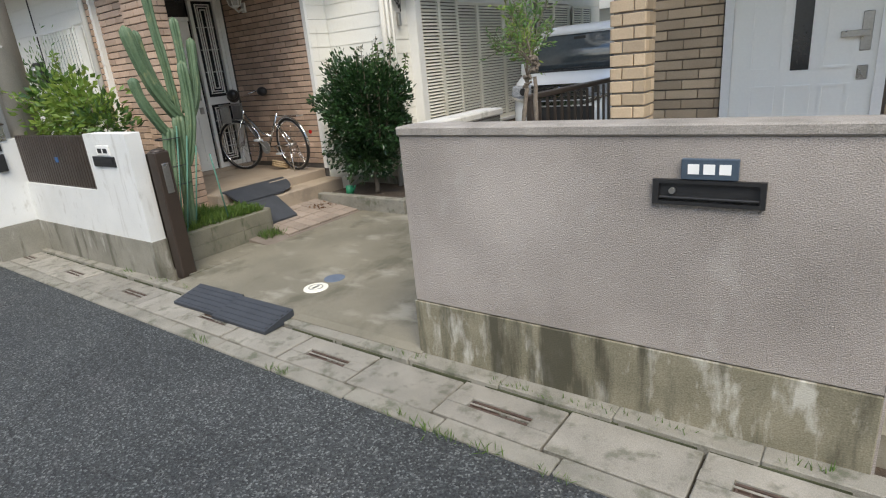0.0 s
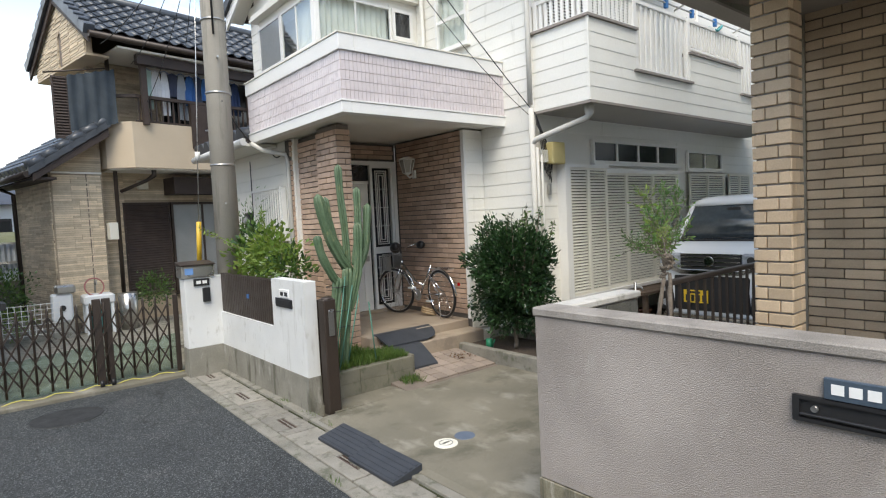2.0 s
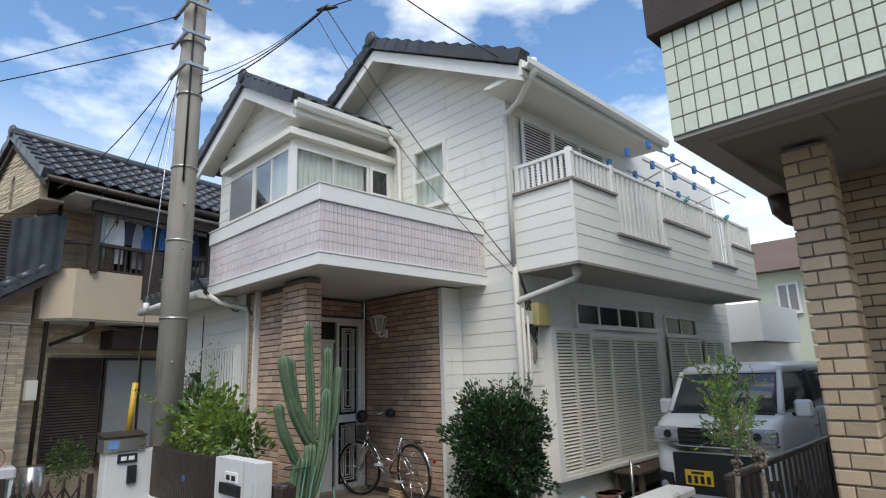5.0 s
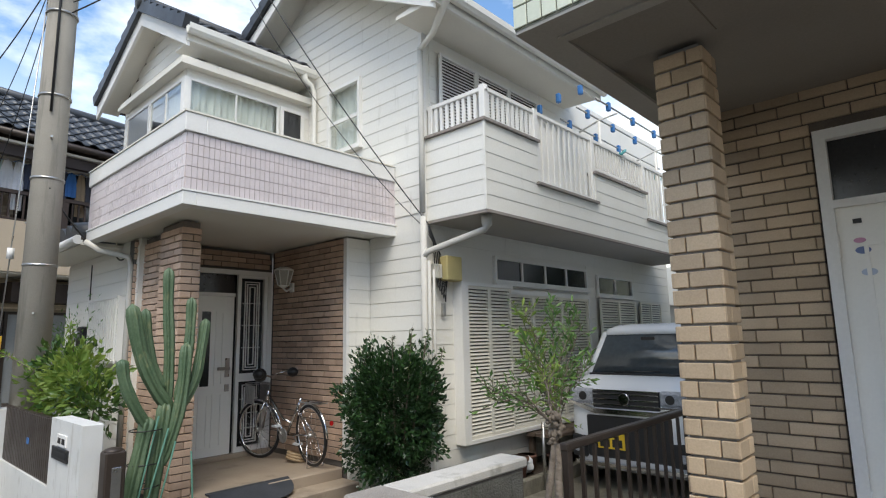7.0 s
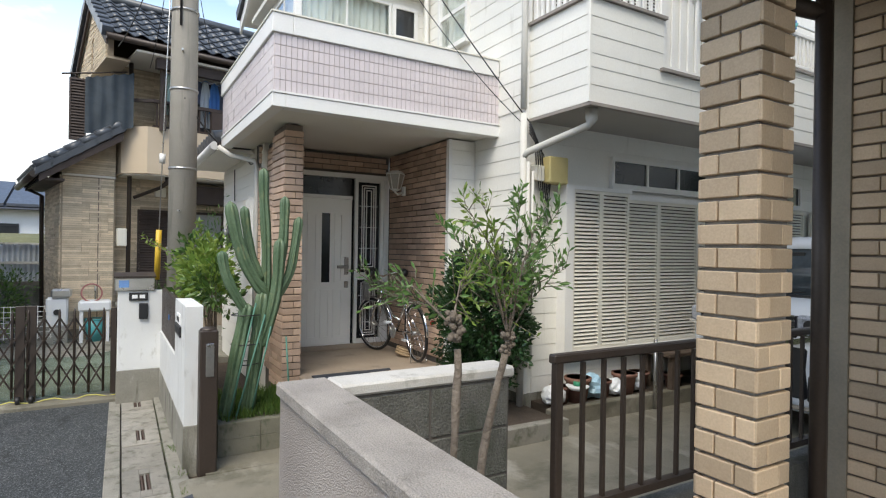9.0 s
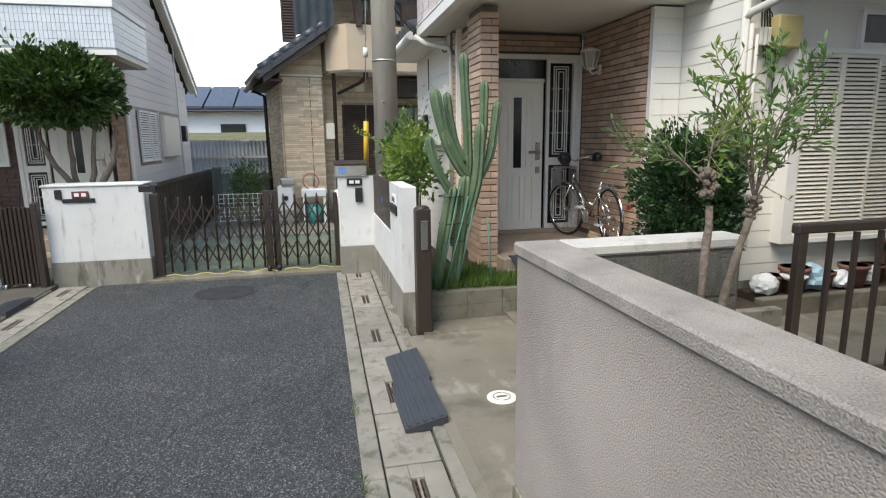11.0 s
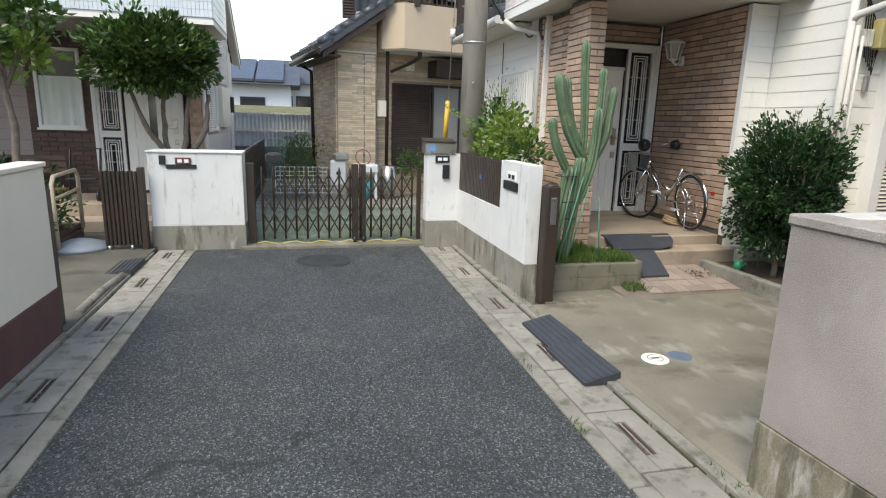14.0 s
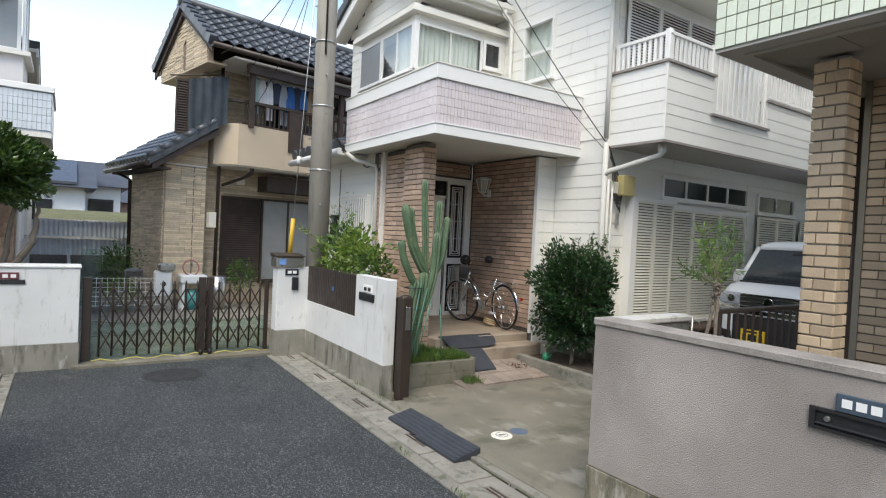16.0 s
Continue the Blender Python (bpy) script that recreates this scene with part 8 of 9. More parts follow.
# ---- bicycle on the porch ----
def ring(c, r, tube_r, n=36, m=7, axis=(0, 1, 0)):
    a = Vector(axis).normalized()
    u = a.cross(Vector((0, 0, 1))).normalized()
    v = u.cross(a)
    c = Vector(c)
    return Shape().tube([c + r * (math.cos(2 * math.pi * i / n) * u + math.sin(2 * math.pi * i / n) * v) for i in range(n)], tube_r, m, closed=True)


bike = thing("bicycle", (-6.45, 4.93, 0.45), "silver city bicycle leaning on the brick wall", "bicycle")
RW, FW = Vector((-6.03, 4.96, 0.79)), Vector((-6.98, 4.84, 0.79))
BB, ST, SC, HT, HB = Vector((-6.47, 4.92, 0.76)), Vector((-6.22, 4.945, 1.2)), Vector((-6.3, 4.935, 1.08)), Vector((-6.82, 4.87, 1.27)), Vector((-6.85, 4.865, 1.13))
for hub, nm, ax in ((RW, "rear_wheel", (0.1, 1, 0.06)), (FW, "front_wheel", (-0.3, 1, 0.06))):
    w = part(nm, ring(hub, 0.31, 0.012, axis=ax), M_CHROME, bike)
    part("tyre", ring(hub, 0.327, 0.02, axis=ax), M_BLACK, w)
    part("hub", Shape().cyl(hub - Vector(ax).normalized() * 0.045, hub + Vector(ax).normalized() * 0.045, 0.025), M_STEEL, w)
    a = Vector(ax).normalized()
    u = a.cross(Vector((0, 0, 1))).normalized()
    v = u.cross(a)
    for k in range(18):
        t = 2 * math.pi * k / 18
        part("spoke", Shape().tube([hub + a * (0.03 if k % 2 else -0.03), hub + 0.305 * (math.cos(t) * u + math.sin(t) * v)], 0.0022, 4), M_CHROME, w)
    pts = [hub + 0.355 * (math.cos(t) * u + math.sin(t) * v) for t in [math.pi * (0.0 + 0.85 * i / 14) for i in range(15)]]
    part("mudguard", Shape().tube(pts, 0.016, 6), M_CHROME, bike)
part("down_tube", Shape().tube([HB, HB.lerp(BB, 0.5) + Vector((0, 0, -0.05)), BB], 0.02, 10), M_CHROME, bike)
part("second_tube", Shape().tube([HT + Vector((0, 0, -0.06)), Vector((-6.55, 4.91, 0.95)), Vector((-6.4, 4.925, 0.9))], 0.016, 10), M_CHROME, bike)
part("seat_tube", Shape().tube([BB, ST], 0.016, 10), M_CHROME, bike)
part("head_tube", Shape().tube([HB, HT], 0.02, 10), M_CHROME, bike)
for s_ in (-0.05, 0.05):
    part("fork_blade", Shape().tube([HB + Vector((0, s_ * 0.4, 0)), (HB + FW) / 2 + Vector((-0.02, s_, 0)), FW + Vector((0, s_, 0))], 0.011, 8), M_CHROME, bike)
    part("seat_stay", Shape().tube([SC, RW + Vector((0, s_, 0))], 0.009, 8), M_CHROME, bike)
    part("chain_stay", Shape().tube([BB, RW + Vector((0, s_, 0))], 0.009, 8), M_CHROME, bike)
part("stem", Shape().tube([HT, HT + Vector((0.03, 0, 0.16))], 0.013, 8), M_CHROME, bike)
hb = HT + Vector((0.03, 0, 0.16))
part("handlebar", Shape().tube([hb + Vector((0.2, 0.2, 0.05)), hb + Vector((0.06, 0.24, 0.07)), hb + Vector((-0.02, 0.1, 0.03)), hb, hb + Vector((-0.02, -0.1, 0.03)), hb + Vector((0.03, -0.24, 0.07)), hb + Vector((0.17, -0.25, 0.05))], 0.011, 8), M_CHROME, bike)
for q in (hb + Vector((0.18, 0.2, 0.05)), hb + Vector((0.15, -0.25, 0.05))):
    part("grip_cover", Shape().ball(q, 0.085, 0.06, 0.06), M_BLACK, bike)
part("saddle", Shape().prism([(-6.36, 0.0), (-6.12, -0.085), (-6.06, -0.075), (-6.06, 0.075), (-6.12, 0.085)], "z", 1.25, 1.31).ball((-6.15, 0, 1.3), 0.1, 0.09, 0.03), M_BLACK, bike)
for v in bike.children[-1].data.vertices:
    v.co.y += 4.93
part("basket_side", Shape().box(-7.2, -6.98, 4.76, 4.77, 1.1, 1.32), M_STEEL, bike)
part("basket_side", Shape().box(-7.2, -6.98, 4.97, 4.98, 1.1, 1.32), M_STEEL, bike)
bsk = part("basket", Shape().tube([(-7.09, 4.87, 1.1), (-7.09, 4.87, 1.105)], 0.13, 12), M_STEEL, bike)
for k in range(14):
    a = 2 * math.pi * k / 14
    part("basket_wire", Shape().tube([(-7.09 + 0.11 * math.cos(a), 4.87 + 0.11 * math.sin(a), 1.1), (-7.09 + 0.15 * math.cos(a), 4.87 + 0.15 * math.sin(a), 1.34)], 0.003, 4), M_STEEL, bsk)
part("basket_rim", Shape().tube([(-7.09 + 0.15 * math.cos(a * 0.314), 4.87 + 0.15 * math.sin(a * 0.314), 1.34) for a in range(20)], 0.006, 5, closed=True), M_STEEL, bsk)
part("rear_rack", Shape().box(-6.2, -5.8, 4.9, 4.915, 1.15, 1.165).box(-6.2, -5.8, 5.0, 5.015, 1.15, 1.165).box(-5.82, -5.8, 4.915, 5.0, 1.15, 1.165).box(-6.0, -5.985, 4.915, 5.0, 1.15, 1.165), M_CHROME, bike)
part("chainring", Shape().cyl(BB + Vector((0, -0.06, 0)), BB + Vector((0, -0.05, 0)), 0.085, 0.085, 22), M_STEEL, bike)
for s_ in (-1, 1):
    part("crank", Shape().tube([BB + Vector((0, -0.07 * s_ * -1, 0)), BB + Vector((0.12 * s_, 0.07 * s_, -0.1 * s_))], 0.009, 6), M_STEEL, bike)
    part("pedal", Shape().box(BB.x + 0.12 * s_ - 0.045, BB.x + 0.12 * s_ + 0.045, BB.y + 0.07 * s_ - 0.04, BB.y + 0.07 * s_ + 0.04, BB.z - 0.1 * s_ - 0.012, BB.z - 0.1 * s_ + 0.012), M_WPL, bike)
part("stand", Shape().tube([RW + Vector((0, -0.06, 0)), RW + Vector((0.1, -0.12, -0.33)), RW + Vector((0.1, 0.1, -0.33)), RW + Vector((0, 0.06, 0))], 0.008, 6), M_CHROME, bike)
part("reflector", Shape().cyl((-5.68, 4.98, 0.95), (-5.67, 4.98, 0.95), 0.025), mat("red_reflector", (0.45, 0.02, 0.02), (0.4, 0.015, 0.015), 0.2), bike)
part("bag", Shape().ball((-6.74, 4.7, 1.46), 0.1, 0.075, 0.085), M_BLACK, bike)
hose = thing("hose_bundle", (-6.4, 4.95, 0.45), "tan coiled hose on the porch floor under the bicycle", "hose")
for k in range(3):
    part("coil", ring((-6.4, 5.0, 0.48 + 0.03 * k), 0.11 - 0.008 * k, 0.016, 18, 6, (0.1, 0.3, 1)), mat("tan_hose", (0.4, 0.29, 0.17)), hose)

# ---- parked car ----
M_PAINT = mat("silver_white_paint", (0.74, 0.76, 0.78), (0.7, 0.72, 0.74), 0.22, 1, 300, 0.02, metal=0.1, spec=0.8)
M_CGLASS = mat("car_glass", (0.07, 0.085, 0.095), (0.05, 0.062, 0.07), 0.04, 1, 20, 0.0, spec=1.0)
M_LAMP = mat("lamp_lens", (0.45, 0.47, 0.5), (0.2, 0.21, 0.23), 0.08, 30, 90, 0.0, spec=1.0)
car = thing("car", (-3.32, 9, 0.1), "silver boxy kei minivan parked on the driveway", "car")
CX, CY, GZ = -3.32, 7.3, 0.1


def rr(z, y0, y1, hw, rad=0.16, n=5):
    """A rounded-rectangle ring of the car body at height z."""
    pts = []
    for cx_, cy_, a0 in ((hw - rad, y1 - rad, 0), (-hw + rad, y1 - rad, 90), (-hw + rad, y0 + rad, 180), (hw - rad, y0 + rad, 270)):
        for i in range(n + 1):
            a = radians(a0 + 90 * i / n)
            pts.append((CX + cx_ + rad * math.cos(a), cy_ + rad * math.sin(a), z))
    return pts


def loft(rings, cap0=True, cap1=True):
    k = len(rings[0])
    s = Shape()
    vs = [p for r in rings for p in r]
    s.add(vs, [(i * k + j, i * k + (j + 1) % k, (i + 1) * k + (j + 1) % k, (i + 1) * k + j) for i in range(len(rings) - 1) for j in range(k)], True)
    o = 0
    if cap0:
        s.f.append(tuple(range(k))[::-1]); s.smooth.append(False)
    if cap1:
        s.f.append(tuple((len(rings) - 1) * k + j for j in range(k))); s.smooth.append(False)
    return s


Z = lambda h: GZ + h * 1.07
body = part("body", loft([rr(Z(0.2), CY + 0.12, CY + 3.32, 0.68), rr(Z(0.32), CY + 0.02, CY + 3.38, 0.725), rr(Z(0.6), CY, CY + 3.4, 0.737), rr(Z(0.95), CY + 0.02, CY + 3.4, 0.737), rr(Z(1.08), CY + 0.07, CY + 3.38, 0.73), rr(Z(1.15), CY + 0.18, CY + 3.36, 0.715), rr(Z(1.2), CY + 0.42, CY + 3.34, 0.7)]), M_PAINT, car)
part("greenhouse", loft([rr(Z(1.19), CY + 0.42, CY + 3.32, 0.69, 0.12), rr(Z(1.62), CY + 0.78, CY + 3.22, 0.64, 0.12), rr(Z(1.68), CY + 0.84, CY + 3.18, 0.625, 0.12)]), M_CGLASS, car)
part("roof", loft([rr(Z(1.64), CY + 0.78, CY + 3.26, 0.645, 0.14), rr(Z(1.71), CY + 0.83, CY + 3.22, 0.625, 0.14), rr(Z(1.755), CY + 0.98, CY + 3.1, 0.54, 0.14), rr(Z(1.77), CY + 1.2, CY + 2.9, 0.42, 0.14)]), M_PAINT, car)
for sx in (-1, 1):
    part("windscreen_pillar", Shape().tube([(CX + sx * 0.665, CY + 0.47, Z(1.19)), (CX + sx * 0.61, CY + 0.84, Z(1.66))], [0.045, 0.035], 8), M_PAINT, car)
    part("rear_pillar", Shape().tube([(CX + sx * 0.68, CY + 3.2, Z(1.19)), (CX + sx * 0.63, CY + 3.12, Z(1.66))], [0.06, 0.05], 8), M_PAINT, car)
    part("centre_pillar", Shape().tube([(CX + sx * 0.695, CY + 1.75, Z(1.19)), (CX + sx * 0.645, CY + 1.8, Z(1.66))], [0.03, 0.03], 8), M_BLACK, car)
    hl = part("headlamp", Shape().box(CX + sx * 0.55 - 0.16, CX + sx * 0.55 + 0.16, CY - 0.012, CY + 0.12, Z(0.9), Z(1.06), 0.03), M_LAMP, car)
    part("lamp_trim", Shape().box(CX + sx * 0.55 - 0.165, CX + sx * 0.55 + 0.165, CY - 0.02, CY + 0.1, Z(0.885), Z(0.9)), M_CHROME, hl)
    part("lamp_core", Shape().cyl((CX + sx * 0.52, CY - 0.02, Z(0.98)), (CX + sx * 0.52, CY + 0.02, Z(0.98)), 0.05), M_BLACK, hl)
    part("fog_lamp", Shape().cyl((CX + sx * 0.62, CY - 0.02, Z(0.42)), (CX + sx * 0.62, CY + 0.03, Z(0.42)), 0.045), M_LAMP, car)
    part("fog_trim", Shape().box(CX + sx * 0.6 - 0.1, CX + sx * 0.6 + 0.1, CY - 0.008, CY + 0.05, Z(0.32), Z(0.56), 0.02), M_BLACK, car)
    mi = part("mirror", Shape().box(CX + sx * 0.84 - 0.1, CX + sx * 0.84 + 0.1, CY + 0.72, CY + 0.8, Z(1.14), Z(1.34), 0.03), M_PAINT, car)
    part("mirror_arm", Shape().tube([(CX + sx * 0.7, CY + 0.78, Z(1.18)), (CX + sx * 0.78, CY + 0.76, Z(1.18))], 0.025, 6), M_BLACK, mi)
    part("door_handle", Shape().box(CX + sx * 0.745 - 0.012, CX + sx * 0.745 + 0.012, CY + 1.5, CY + 1.68, Z(0.98), Z(1.01), 0.005), M_CHROME, car)
    part("door_seam", Shape().box(CX + sx * 0.738 - 0.003, CX + sx * 0.738 + 0.003, CY + 1.76, CY + 1.77, Z(0.3), Z(1.15)), M_BLACK, car)
    for wy in (CY + 0.52, CY + 2.9):
        wh = part("wheel", Shape().cyl((CX + sx * 0.6, wy, Z(0.28)), (CX + sx * 0.745, wy, Z(0.28)), 0.2, 0.2, 24), M_STEEL, car)
        part("tyre", ring((CX + sx * 0.67, wy, Z(0.28)), 0.225, 0.07, 28, 10, (1, 0, 0.0001)), M_BLACK, wh)
gr_ = part("grille", Shape().box(CX - 0.4, CX + 0.4, CY - 0.006, CY + 0.06, Z(0.86), Z(1.05), 0.01), M_BLACK, car)
for z in (0.89, 0.945, 1.0, 1.04):
    part("grille_bar", Shape().box(CX - 0.39, CX + 0.39, CY - 0.018, CY, Z(z), Z(z + 0.016), 0.003), M_CHROME, gr_)
part("badge", Shape().tube([(CX, CY - 0.035, Z(0.965)), (CX, CY - 0.015, Z(0.965))], [0.06, 0.075], 20), M_CHROME, car)
part("chrome_strip", Shape().prism([(CX - 0.7, Z(0.9)), (CX - 0.38, Z(0.8)), (CX + 0.38, Z(0.8)), (CX + 0.7, Z(0.9)), (CX + 0.7, Z(0.93)), (CX + 0.38, Z(0.85)), (CX - 0.38, Z(0.85)), (CX - 0.7, Z(0.93))], "y", CY - 0.025, CY + 0.05), M_CHROME, car)
part("lower_intake", Shape().box(CX - 0.5, CX + 0.5, CY - 0.008, CY + 0.05, Z(0.34), Z(0.78), 0.02), M_BLACK, car)
part("bumper_strip", Shape().box(CX - 0.66, CX + 0.66, CY - 0.02, CY + 0.03, Z(0.25), Z(0.29), 0.006), M_CHROME, car)
np_ = part("number_plate", Shape().box(CX - 0.35, CX - 0.02, CY - 0.03, CY - 0.012, Z(0.44), Z(0.6), 0.003), mat("yellow_plate", (0.75, 0.5, 0.03), (0.7, 0.46, 0.025), 0.5), car, "yellow number plate")
for k in range(4):
    part("plate_mark", Shape().box(CX - 0.32 + 0.075 * k, CX - 0.275 + 0.075 * k, CY - 0.033, CY - 0.03, Z(0.46), Z(0.54)), M_BLACK, np_)
part("plate_mark", Shape().box(CX - 0.27, CX - 0.12, CY - 0.033, CY - 0.03, Z(0.56), Z(0.585)), M_BLACK, np_)
part("wiper", Shape().tube([(CX - 0.3, CY + 0.44, Z(1.215)), (CX + 0.25, CY + 0.46, Z(1.23))], 0.01, 6), M_BLACK, car)
part("cowl", Shape().box(CX - 0.62, CX + 0.62, CY + 0.36, CY + 0.5, Z(1.185), Z(1.21), 0.005), M_BLACK, car)
part("inner_mirror", Shape().box(CX - 0.09, CX + 0.09, CY + 0.74, CY + 0.76, Z(1.56), Z(1.61), 0.005), M_BLACK, car)

# ---- laundry poles on the long balcony ----
lp = thing("drying_rack", (-4.1, 9.5, 3.6), "white laundry stands with steel poles on the balcony", "drying rack")
M_BLUEP = mat("blue_clip", (0.05, 0.2, 0.5), (0.04, 0.16, 0.42), 0.4)
M_TEAL = mat("teal_hanger", (0.08, 0.35, 0.36), (0.06, 0.28, 0.3), 0.4)
for y in (8.6, 10.66):
    part("stand", Shape().tube([(-4.05, y, 3.6), (-4.05, y, 5.0)], 0.02, 8), M_TRIM, lp)
    part("arm", Shape().tube([(-4.4, y, 4.92), (-4.05, y, 5.02), (-3.75, y, 5.05)], 0.016, 8), M_TRIM, lp)
for x, z in ((-4.35, 4.96), (-4.08, 5.06), (-3.78, 5.1)):
    pl_ = part("pole", Shape().tube([(x, 8.0, z), (x, 11.6, z)], 0.013, 8), M_STEEL, lp)
    for k in range(4):
        part("clip", Shape().box(x - 0.03, x + 0.03, 8.3 + 0.8 * k + x * 0.2, 8.36 + 0.8 * k + x * 0.2, z - 0.08, z + 0.05, 0.01), M_BLUEP, pl_)
for y in (8.9, 10.6):
    part("hanger", Shape().tube([(-3.95 + 0.13 * math.cos(a * 0.52), y + 0.13 * math.sin(a * 0.52), 4.55 + 0.05 * math.sin(a)) for a in range(12)], 0.02, 6, closed=True), M_TEAL, lp)

# ---- laundry on the end house's balcony ----
ln = thing("laundry_pole", (-11.95, 3.8, 5.05), "steel pole for hanging laundry under the eave", "laundry pole")
turned(ln)
part("pole", Shape().tube([(-11.95, 2.4, 5.08), (-11.95, 6.5, 5.06)], 0.014, 8), M_STEEL, ln)
cols = ((0.45, 0.6, 0.55), (0.7, 0.7, 0.72), (0.75, 0.75, 0.78), (0.05, 0.06, 0.1), (0.35, 0.38, 0.42), (0.04, 0.13, 0.35), (0.04, 0.05, 0.08), (0.05, 0.16, 0.4), (0.3, 0.22, 0.14), (0.06, 0.06, 0.07), (0.5, 0.48, 0.42), (0.03, 0.05, 0.12))
for i, c in enumerate(cols):
    y, w, h = 2.6 + 0.17 * i, 0.2, (0.75, 0.5, 0.85, 0.45, 0.9, 0.6, 0.75, 0.45, 0.8, 0.6, 0.75, 0.7)[i]
    t = thing("laundry", (-11.95, y, 5.0 - h), ("pale", "white", "white", "dark", "grey", "blue", "dark", "blue", "tan", "dark", "beige", "navy")[i] + " garment hanging from the laundry pole", "laundry", "laundry on the balcony")
    turned(t)
    m = mat("cloth", c, tuple(k * 0.8 for k in c), 0.9, 6, 60, 0.2)
    vs, n = [], 8
    for a in range(n + 1):
        for b in range(6):
            f = b / 5
            wd_ = w * (0.55 + 0.45 * min(1, f * 3)) if i % 3 else w * 0.9
            vs.append((-11.95 + 0.025 * math.sin(a * 1.9 + i) * (0.3 + f), y + (a / n - 0.5) * wd_, 5.0 - h * f + 0.02 * (abs(a - n / 2) < 2) * (b == 0)))
    front = [(a * 6 + b, (a + 1) * 6 + b, (a + 1) * 6 + b + 1, a * 6 + b + 1) for a in range(n) for b in range(5)]
    part("cloth", Shape().add(vs, front, True), m, t)
    part("hanger", Shape().tube([(-11.95, y - w / 2, 4.99), (-11.95, y, 5.04), (-11.95, y + w / 2, 4.99)], 0.006, 5), M_TRIM if i % 2 else M_BLUEP, t)
sheet = thing("sunshade_cloth", (-12.2, 1.6, 4), "dark blue-grey cloth hung over the balcony frame", "cloth")
vs = [(-11.98 + 0.02 * math.sin(a * 1.3) + 0.02 * math.sin(b * 2 + a * 0.6), 1.4 + 0.76 * a / 20, 4.74 + 0.2 * a / 20 - 0.25 * b + 0.012 * math.sin(a * 1.7) * (b == 0)) for a in range(21) for b in range(5)]
part("cloth", Shape().add(vs, [(a * 5 + b, (a + 1) * 5 + b, (a + 1) * 5 + b + 1, a * 5 + b + 1) for a in range(20) for b in range(4)], True), mat("dark_cloth", (0.05, 0.065, 0.08), (0.035, 0.045, 0.055), 0.9), sheet)
part("rod", Shape().tube([(-12.0, 1.05, 4.76), (-12.0, 2.05, 4.95)], 0.015, 6), M_BROWN, sheet)
louvre(sheet, "x", -12.03, 1, 1.16, 1.42, 3.62, 4.72, M_DKBRN, 0.05)

# ---- yard behind the gate ----
wm = thing("water_unit", (-11.9, 1.05, 0), "white plastic utility unit standing by the wall", "appliance")
part("case", Shape().box(-12.1, -11.85, 0.88, 1.2, 0.35, 0.85, 0.03), M_WPL, wm)
part("top_bin", Shape().box(-12.15, -11.8, 0.95, 1.25, 0.85, 1.0, 0.03), M_STEEL, wm)
part("dial", Shape().cyl((-11.85, 1.04, 0.6), (-11.83, 1.04, 0.6), 0.05), M_BLACK, wm)
part("plinth", Shape().box(-12.1, -11.85, 0.88, 1.2, 0.06, 0.35), M_STEEL, wm)
sk = thing("outdoor_sink", (-11.95, 1.6, 0), "pale outdoor sink on legs with a green bucket below", "sink")
part("basin", Shape().box(-12.2, -11.75, 1.35, 1.85, 0.6, 0.78, 0.03), M_WPL, sk)
for x, y in ((-12.15, 1.4), (-12.15, 1.8), (-11.8, 1.4), (-11.8, 1.8)):
    part("leg", Shape().box(x - 0.025, x + 0.025, y - 0.025, y + 0.025, 0.05, 0.6), M_WPL, sk)
part("tap", Shape().tube([(-12.2, 1.6, 0.78), (-12.2, 1.6, 1.0), (-12.05, 1.6, 1.02), (-12.0, 1.6, 0.95)], 0.015, 8), M_STEEL, sk)
bk = thing("bucket", (-11.95, 1.6, 0.06), "green plastic bucket under the sink", "bucket")
part("pail", Shape().tube([(-11.95, 1.6, 0.06), (-11.95, 1.6, 0.45)], [0.12, 0.16], 18), M_TEAL, bk)
part("rim", Shape().tube([(-11.95 + 0.16 * math.cos(a * 0.35), 1.6 + 0.16 * math.sin(a * 0.35), 0.45) for a in range(18)], 0.012, 5, closed=True), M_TEAL, bk)
ho = thing("garden_hose", (-11.8, 1.5, 0.8), "coiled hose over the sink", "hose")
part("coil", ring((-11.9, 1.55, 0.92), 0.16, 0.014, 22, 6, (0.9, 0.2, 0.2)), mat("pink_hose", (0.4, 0.16, 0.15)), ho)
bk2 = thing("bucket", (-11.9, 2.05, 0.06), "grey plastic bin beside the sink", "bucket")
part("pail", Shape().tube([(-11.9, 2.08, 0.06), (-11.9, 2.08, 0.75)], [0.14, 0.17], 18), M_STEEL, bk2)
mesh_f = thing("mesh_fence", (-11.6, 0.6, 0), "low white mesh fence in the yard", "fence")
for k in range(14):
    part("wire", Shape().box(-11.6, -11.594, -0.2 + 0.09 * k, -0.192 + 0.09 * k, 0.2, 0.75), M_TRIM, mesh_f)
for k in range(7):
    part("wire", Shape().box(-11.606, -11.6, -0.2, 1.0, 0.22 + 0.085 * k, 0.228 + 0.085 * k), M_TRIM, mesh_f)
br_ = thing("balcony_screen", (-8.6, 2.2, 0.5), "brown slatted gate piece beyond the white pillar", "screen")
for k in range(10):
    part("slat", Shape().box(-8.9 + 0.11 * k, -8.85 + 0.11 * k, 2.6, 2.63, 0.2, 1.2), M_BROWN, br_)
part("rail", Shape().box(-8.95, -7.8, 2.58, 2.6, 1.15, 1.2).box(-8.95, -7.8, 2.58, 2.6, 0.3, 0.35), M_BROWN, br_)

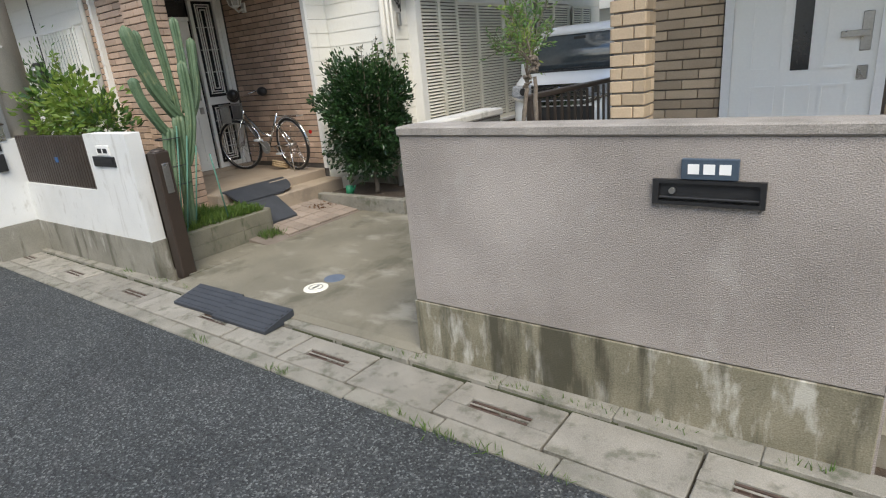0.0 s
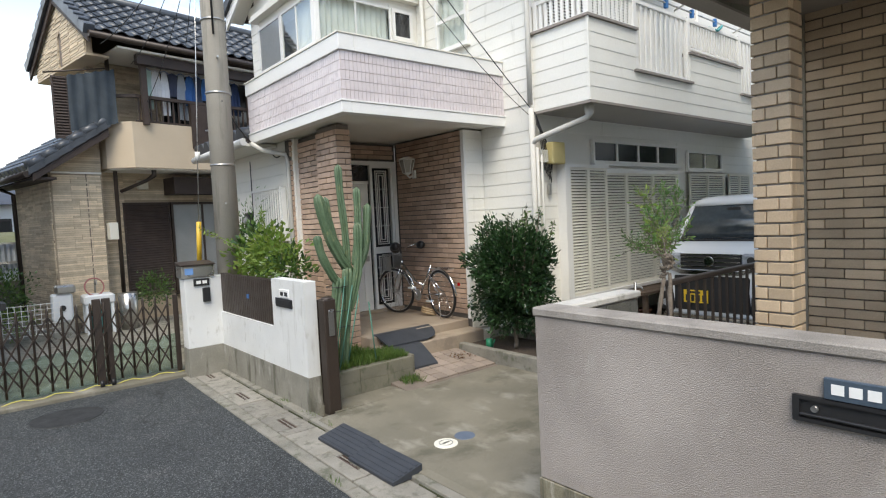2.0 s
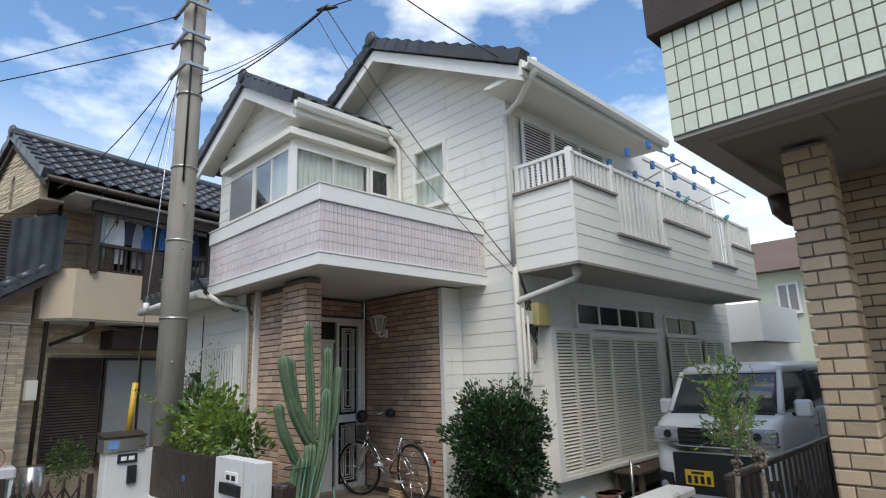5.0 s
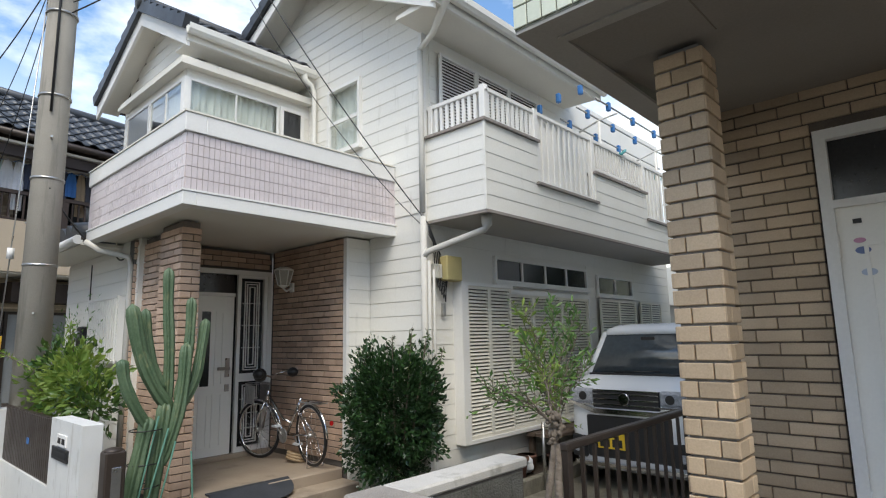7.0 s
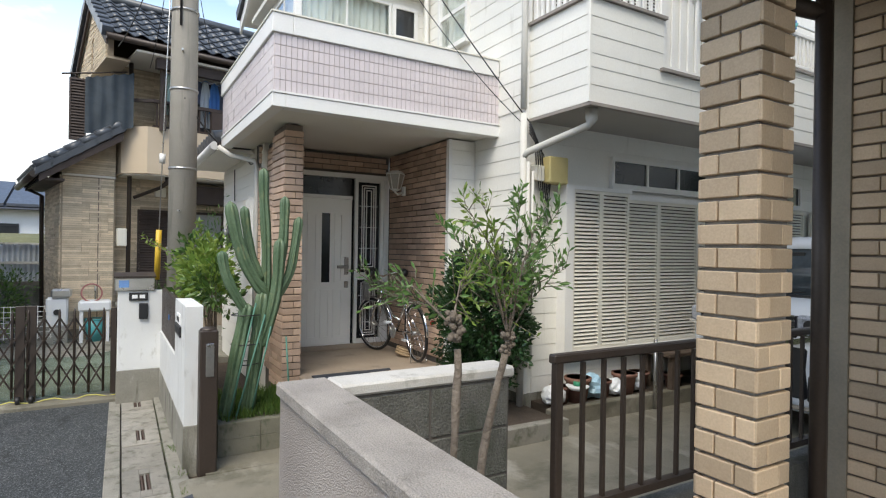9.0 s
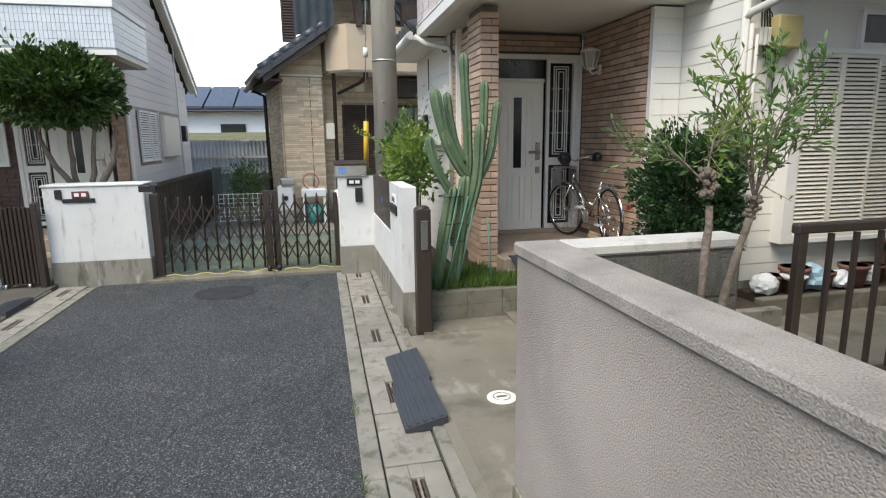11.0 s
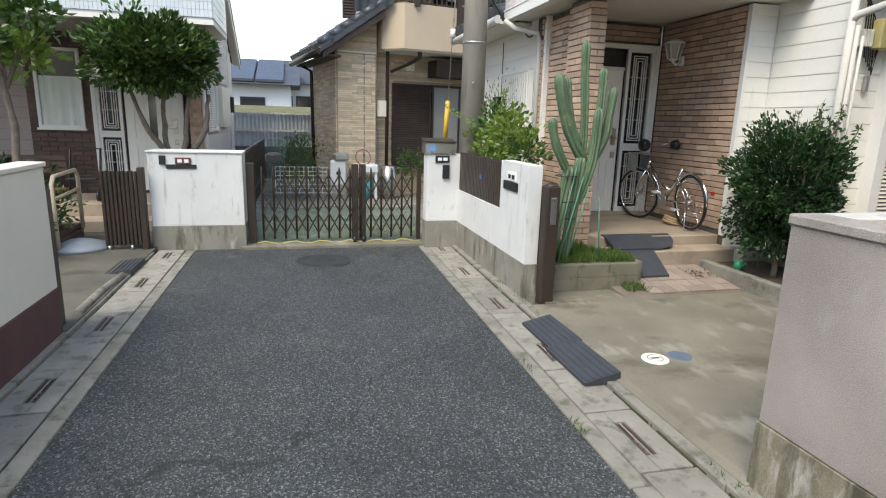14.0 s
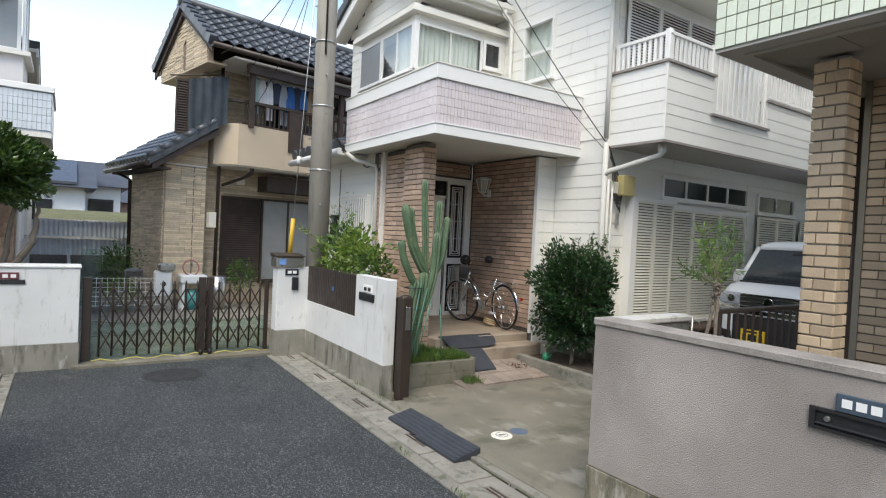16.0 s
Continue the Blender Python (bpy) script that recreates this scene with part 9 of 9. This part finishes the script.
# ---- opposite front garden ----
hr = thing("handrail", (-7.8, -2.6, 0), "cream metal handrail at the garden step", "handrail")
M_CRM = mat("cream_tube", (0.55, 0.46, 0.33), (0.5, 0.41, 0.29), 0.4)
part("rail", Shape().tube([(-7.35, -2.5, 0.1), (-7.35, -2.5, 0.85), (-7.42, -2.5, 0.94), (-8.1, -2.5, 0.96), (-8.18, -2.5, 0.88), (-8.18, -2.5, 0.2)], 0.025, 8), M_CRM, hr)
part("cross_tube", Shape().tube([(-7.35, -2.5, 0.68), (-8.18, -2.5, 0.72)], 0.02, 8), M_CRM, hr)
lid = thing("round_lid", (-7.6, -2.3, 0.05), "grey domed plastic lid on the ground", "lid")
part("dome", Shape().tube([(-7.6, -2.35, 0.05), (-7.6, -2.35, 0.09), (-7.6, -2.35, 0.16), (-7.6, -2.35, 0.18)], [0.34, 0.33, 0.12, 0.02], 20), mat("grey_lid", (0.28, 0.31, 0.34), (0.22, 0.25, 0.28), 0.5), lid)
bch = thing("garden_bench", (-9.4, -3.6, 0), "wooden garden bench against the opposite house", "bench")
for k in range(3):
    part("back_slat", Shape().box(-9.9, -9.87, -4.4, -3.2, 0.75 + 0.1 * k, 0.82 + 0.1 * k), M_WOODP, bch)
    part("seat_slat", Shape().box(-9.85 + 0.13 * k, -9.74 + 0.13 * k, -4.4, -3.2, 0.5, 0.53), mat("orange_wood", (0.3, 0.13, 0.06), (0.22, 0.09, 0.04)), bch)
for y in (-4.35, -3.25):
    part("leg", Shape().box(-9.9, -9.5, y - 0.03, y + 0.03, 0.05, 0.5), M_BLACK, bch)
ch = thing("stroller_frame", (-9.3, -2.8, 0.4), "dark folding cart by the door", "cart")
part("frame", Shape().tube([(-9.3, -3.0, 0.45), (-9.5, -3.0, 1.15), (-9.5, -2.6, 1.15), (-9.3, -2.6, 0.45)], 0.018, 8), M_BLACK, ch)
part("seat", Shape().box(-9.5, -9.2, -3.0, -2.6, 0.7, 0.74, 0.01), M_BLACK, ch)
for y in (-3.0, -2.6):
    part("wheel", Shape().cyl((-9.25, y - 0.02, 0.48), (-9.25, y + 0.02, 0.48), 0.08), M_BLACK, ch)
mr_ = ramp(-6.9, -6.3, -1.75, -1.48, 0.03, 0.08, "dark rubber kerb ramp at the opposite entrance")
pr = thing("drain_pipe", (-5.6, -1.55, 0.05), "pale weathered pipe lying along the gutter edge", "pipe")
part("pipe", Shape().tube([(-6.2, -1.53, 0.06), (-5.6, -1.56, 0.06), (-5.0, -1.55, 0.06)], 0.035, 10), M_KERB, pr)
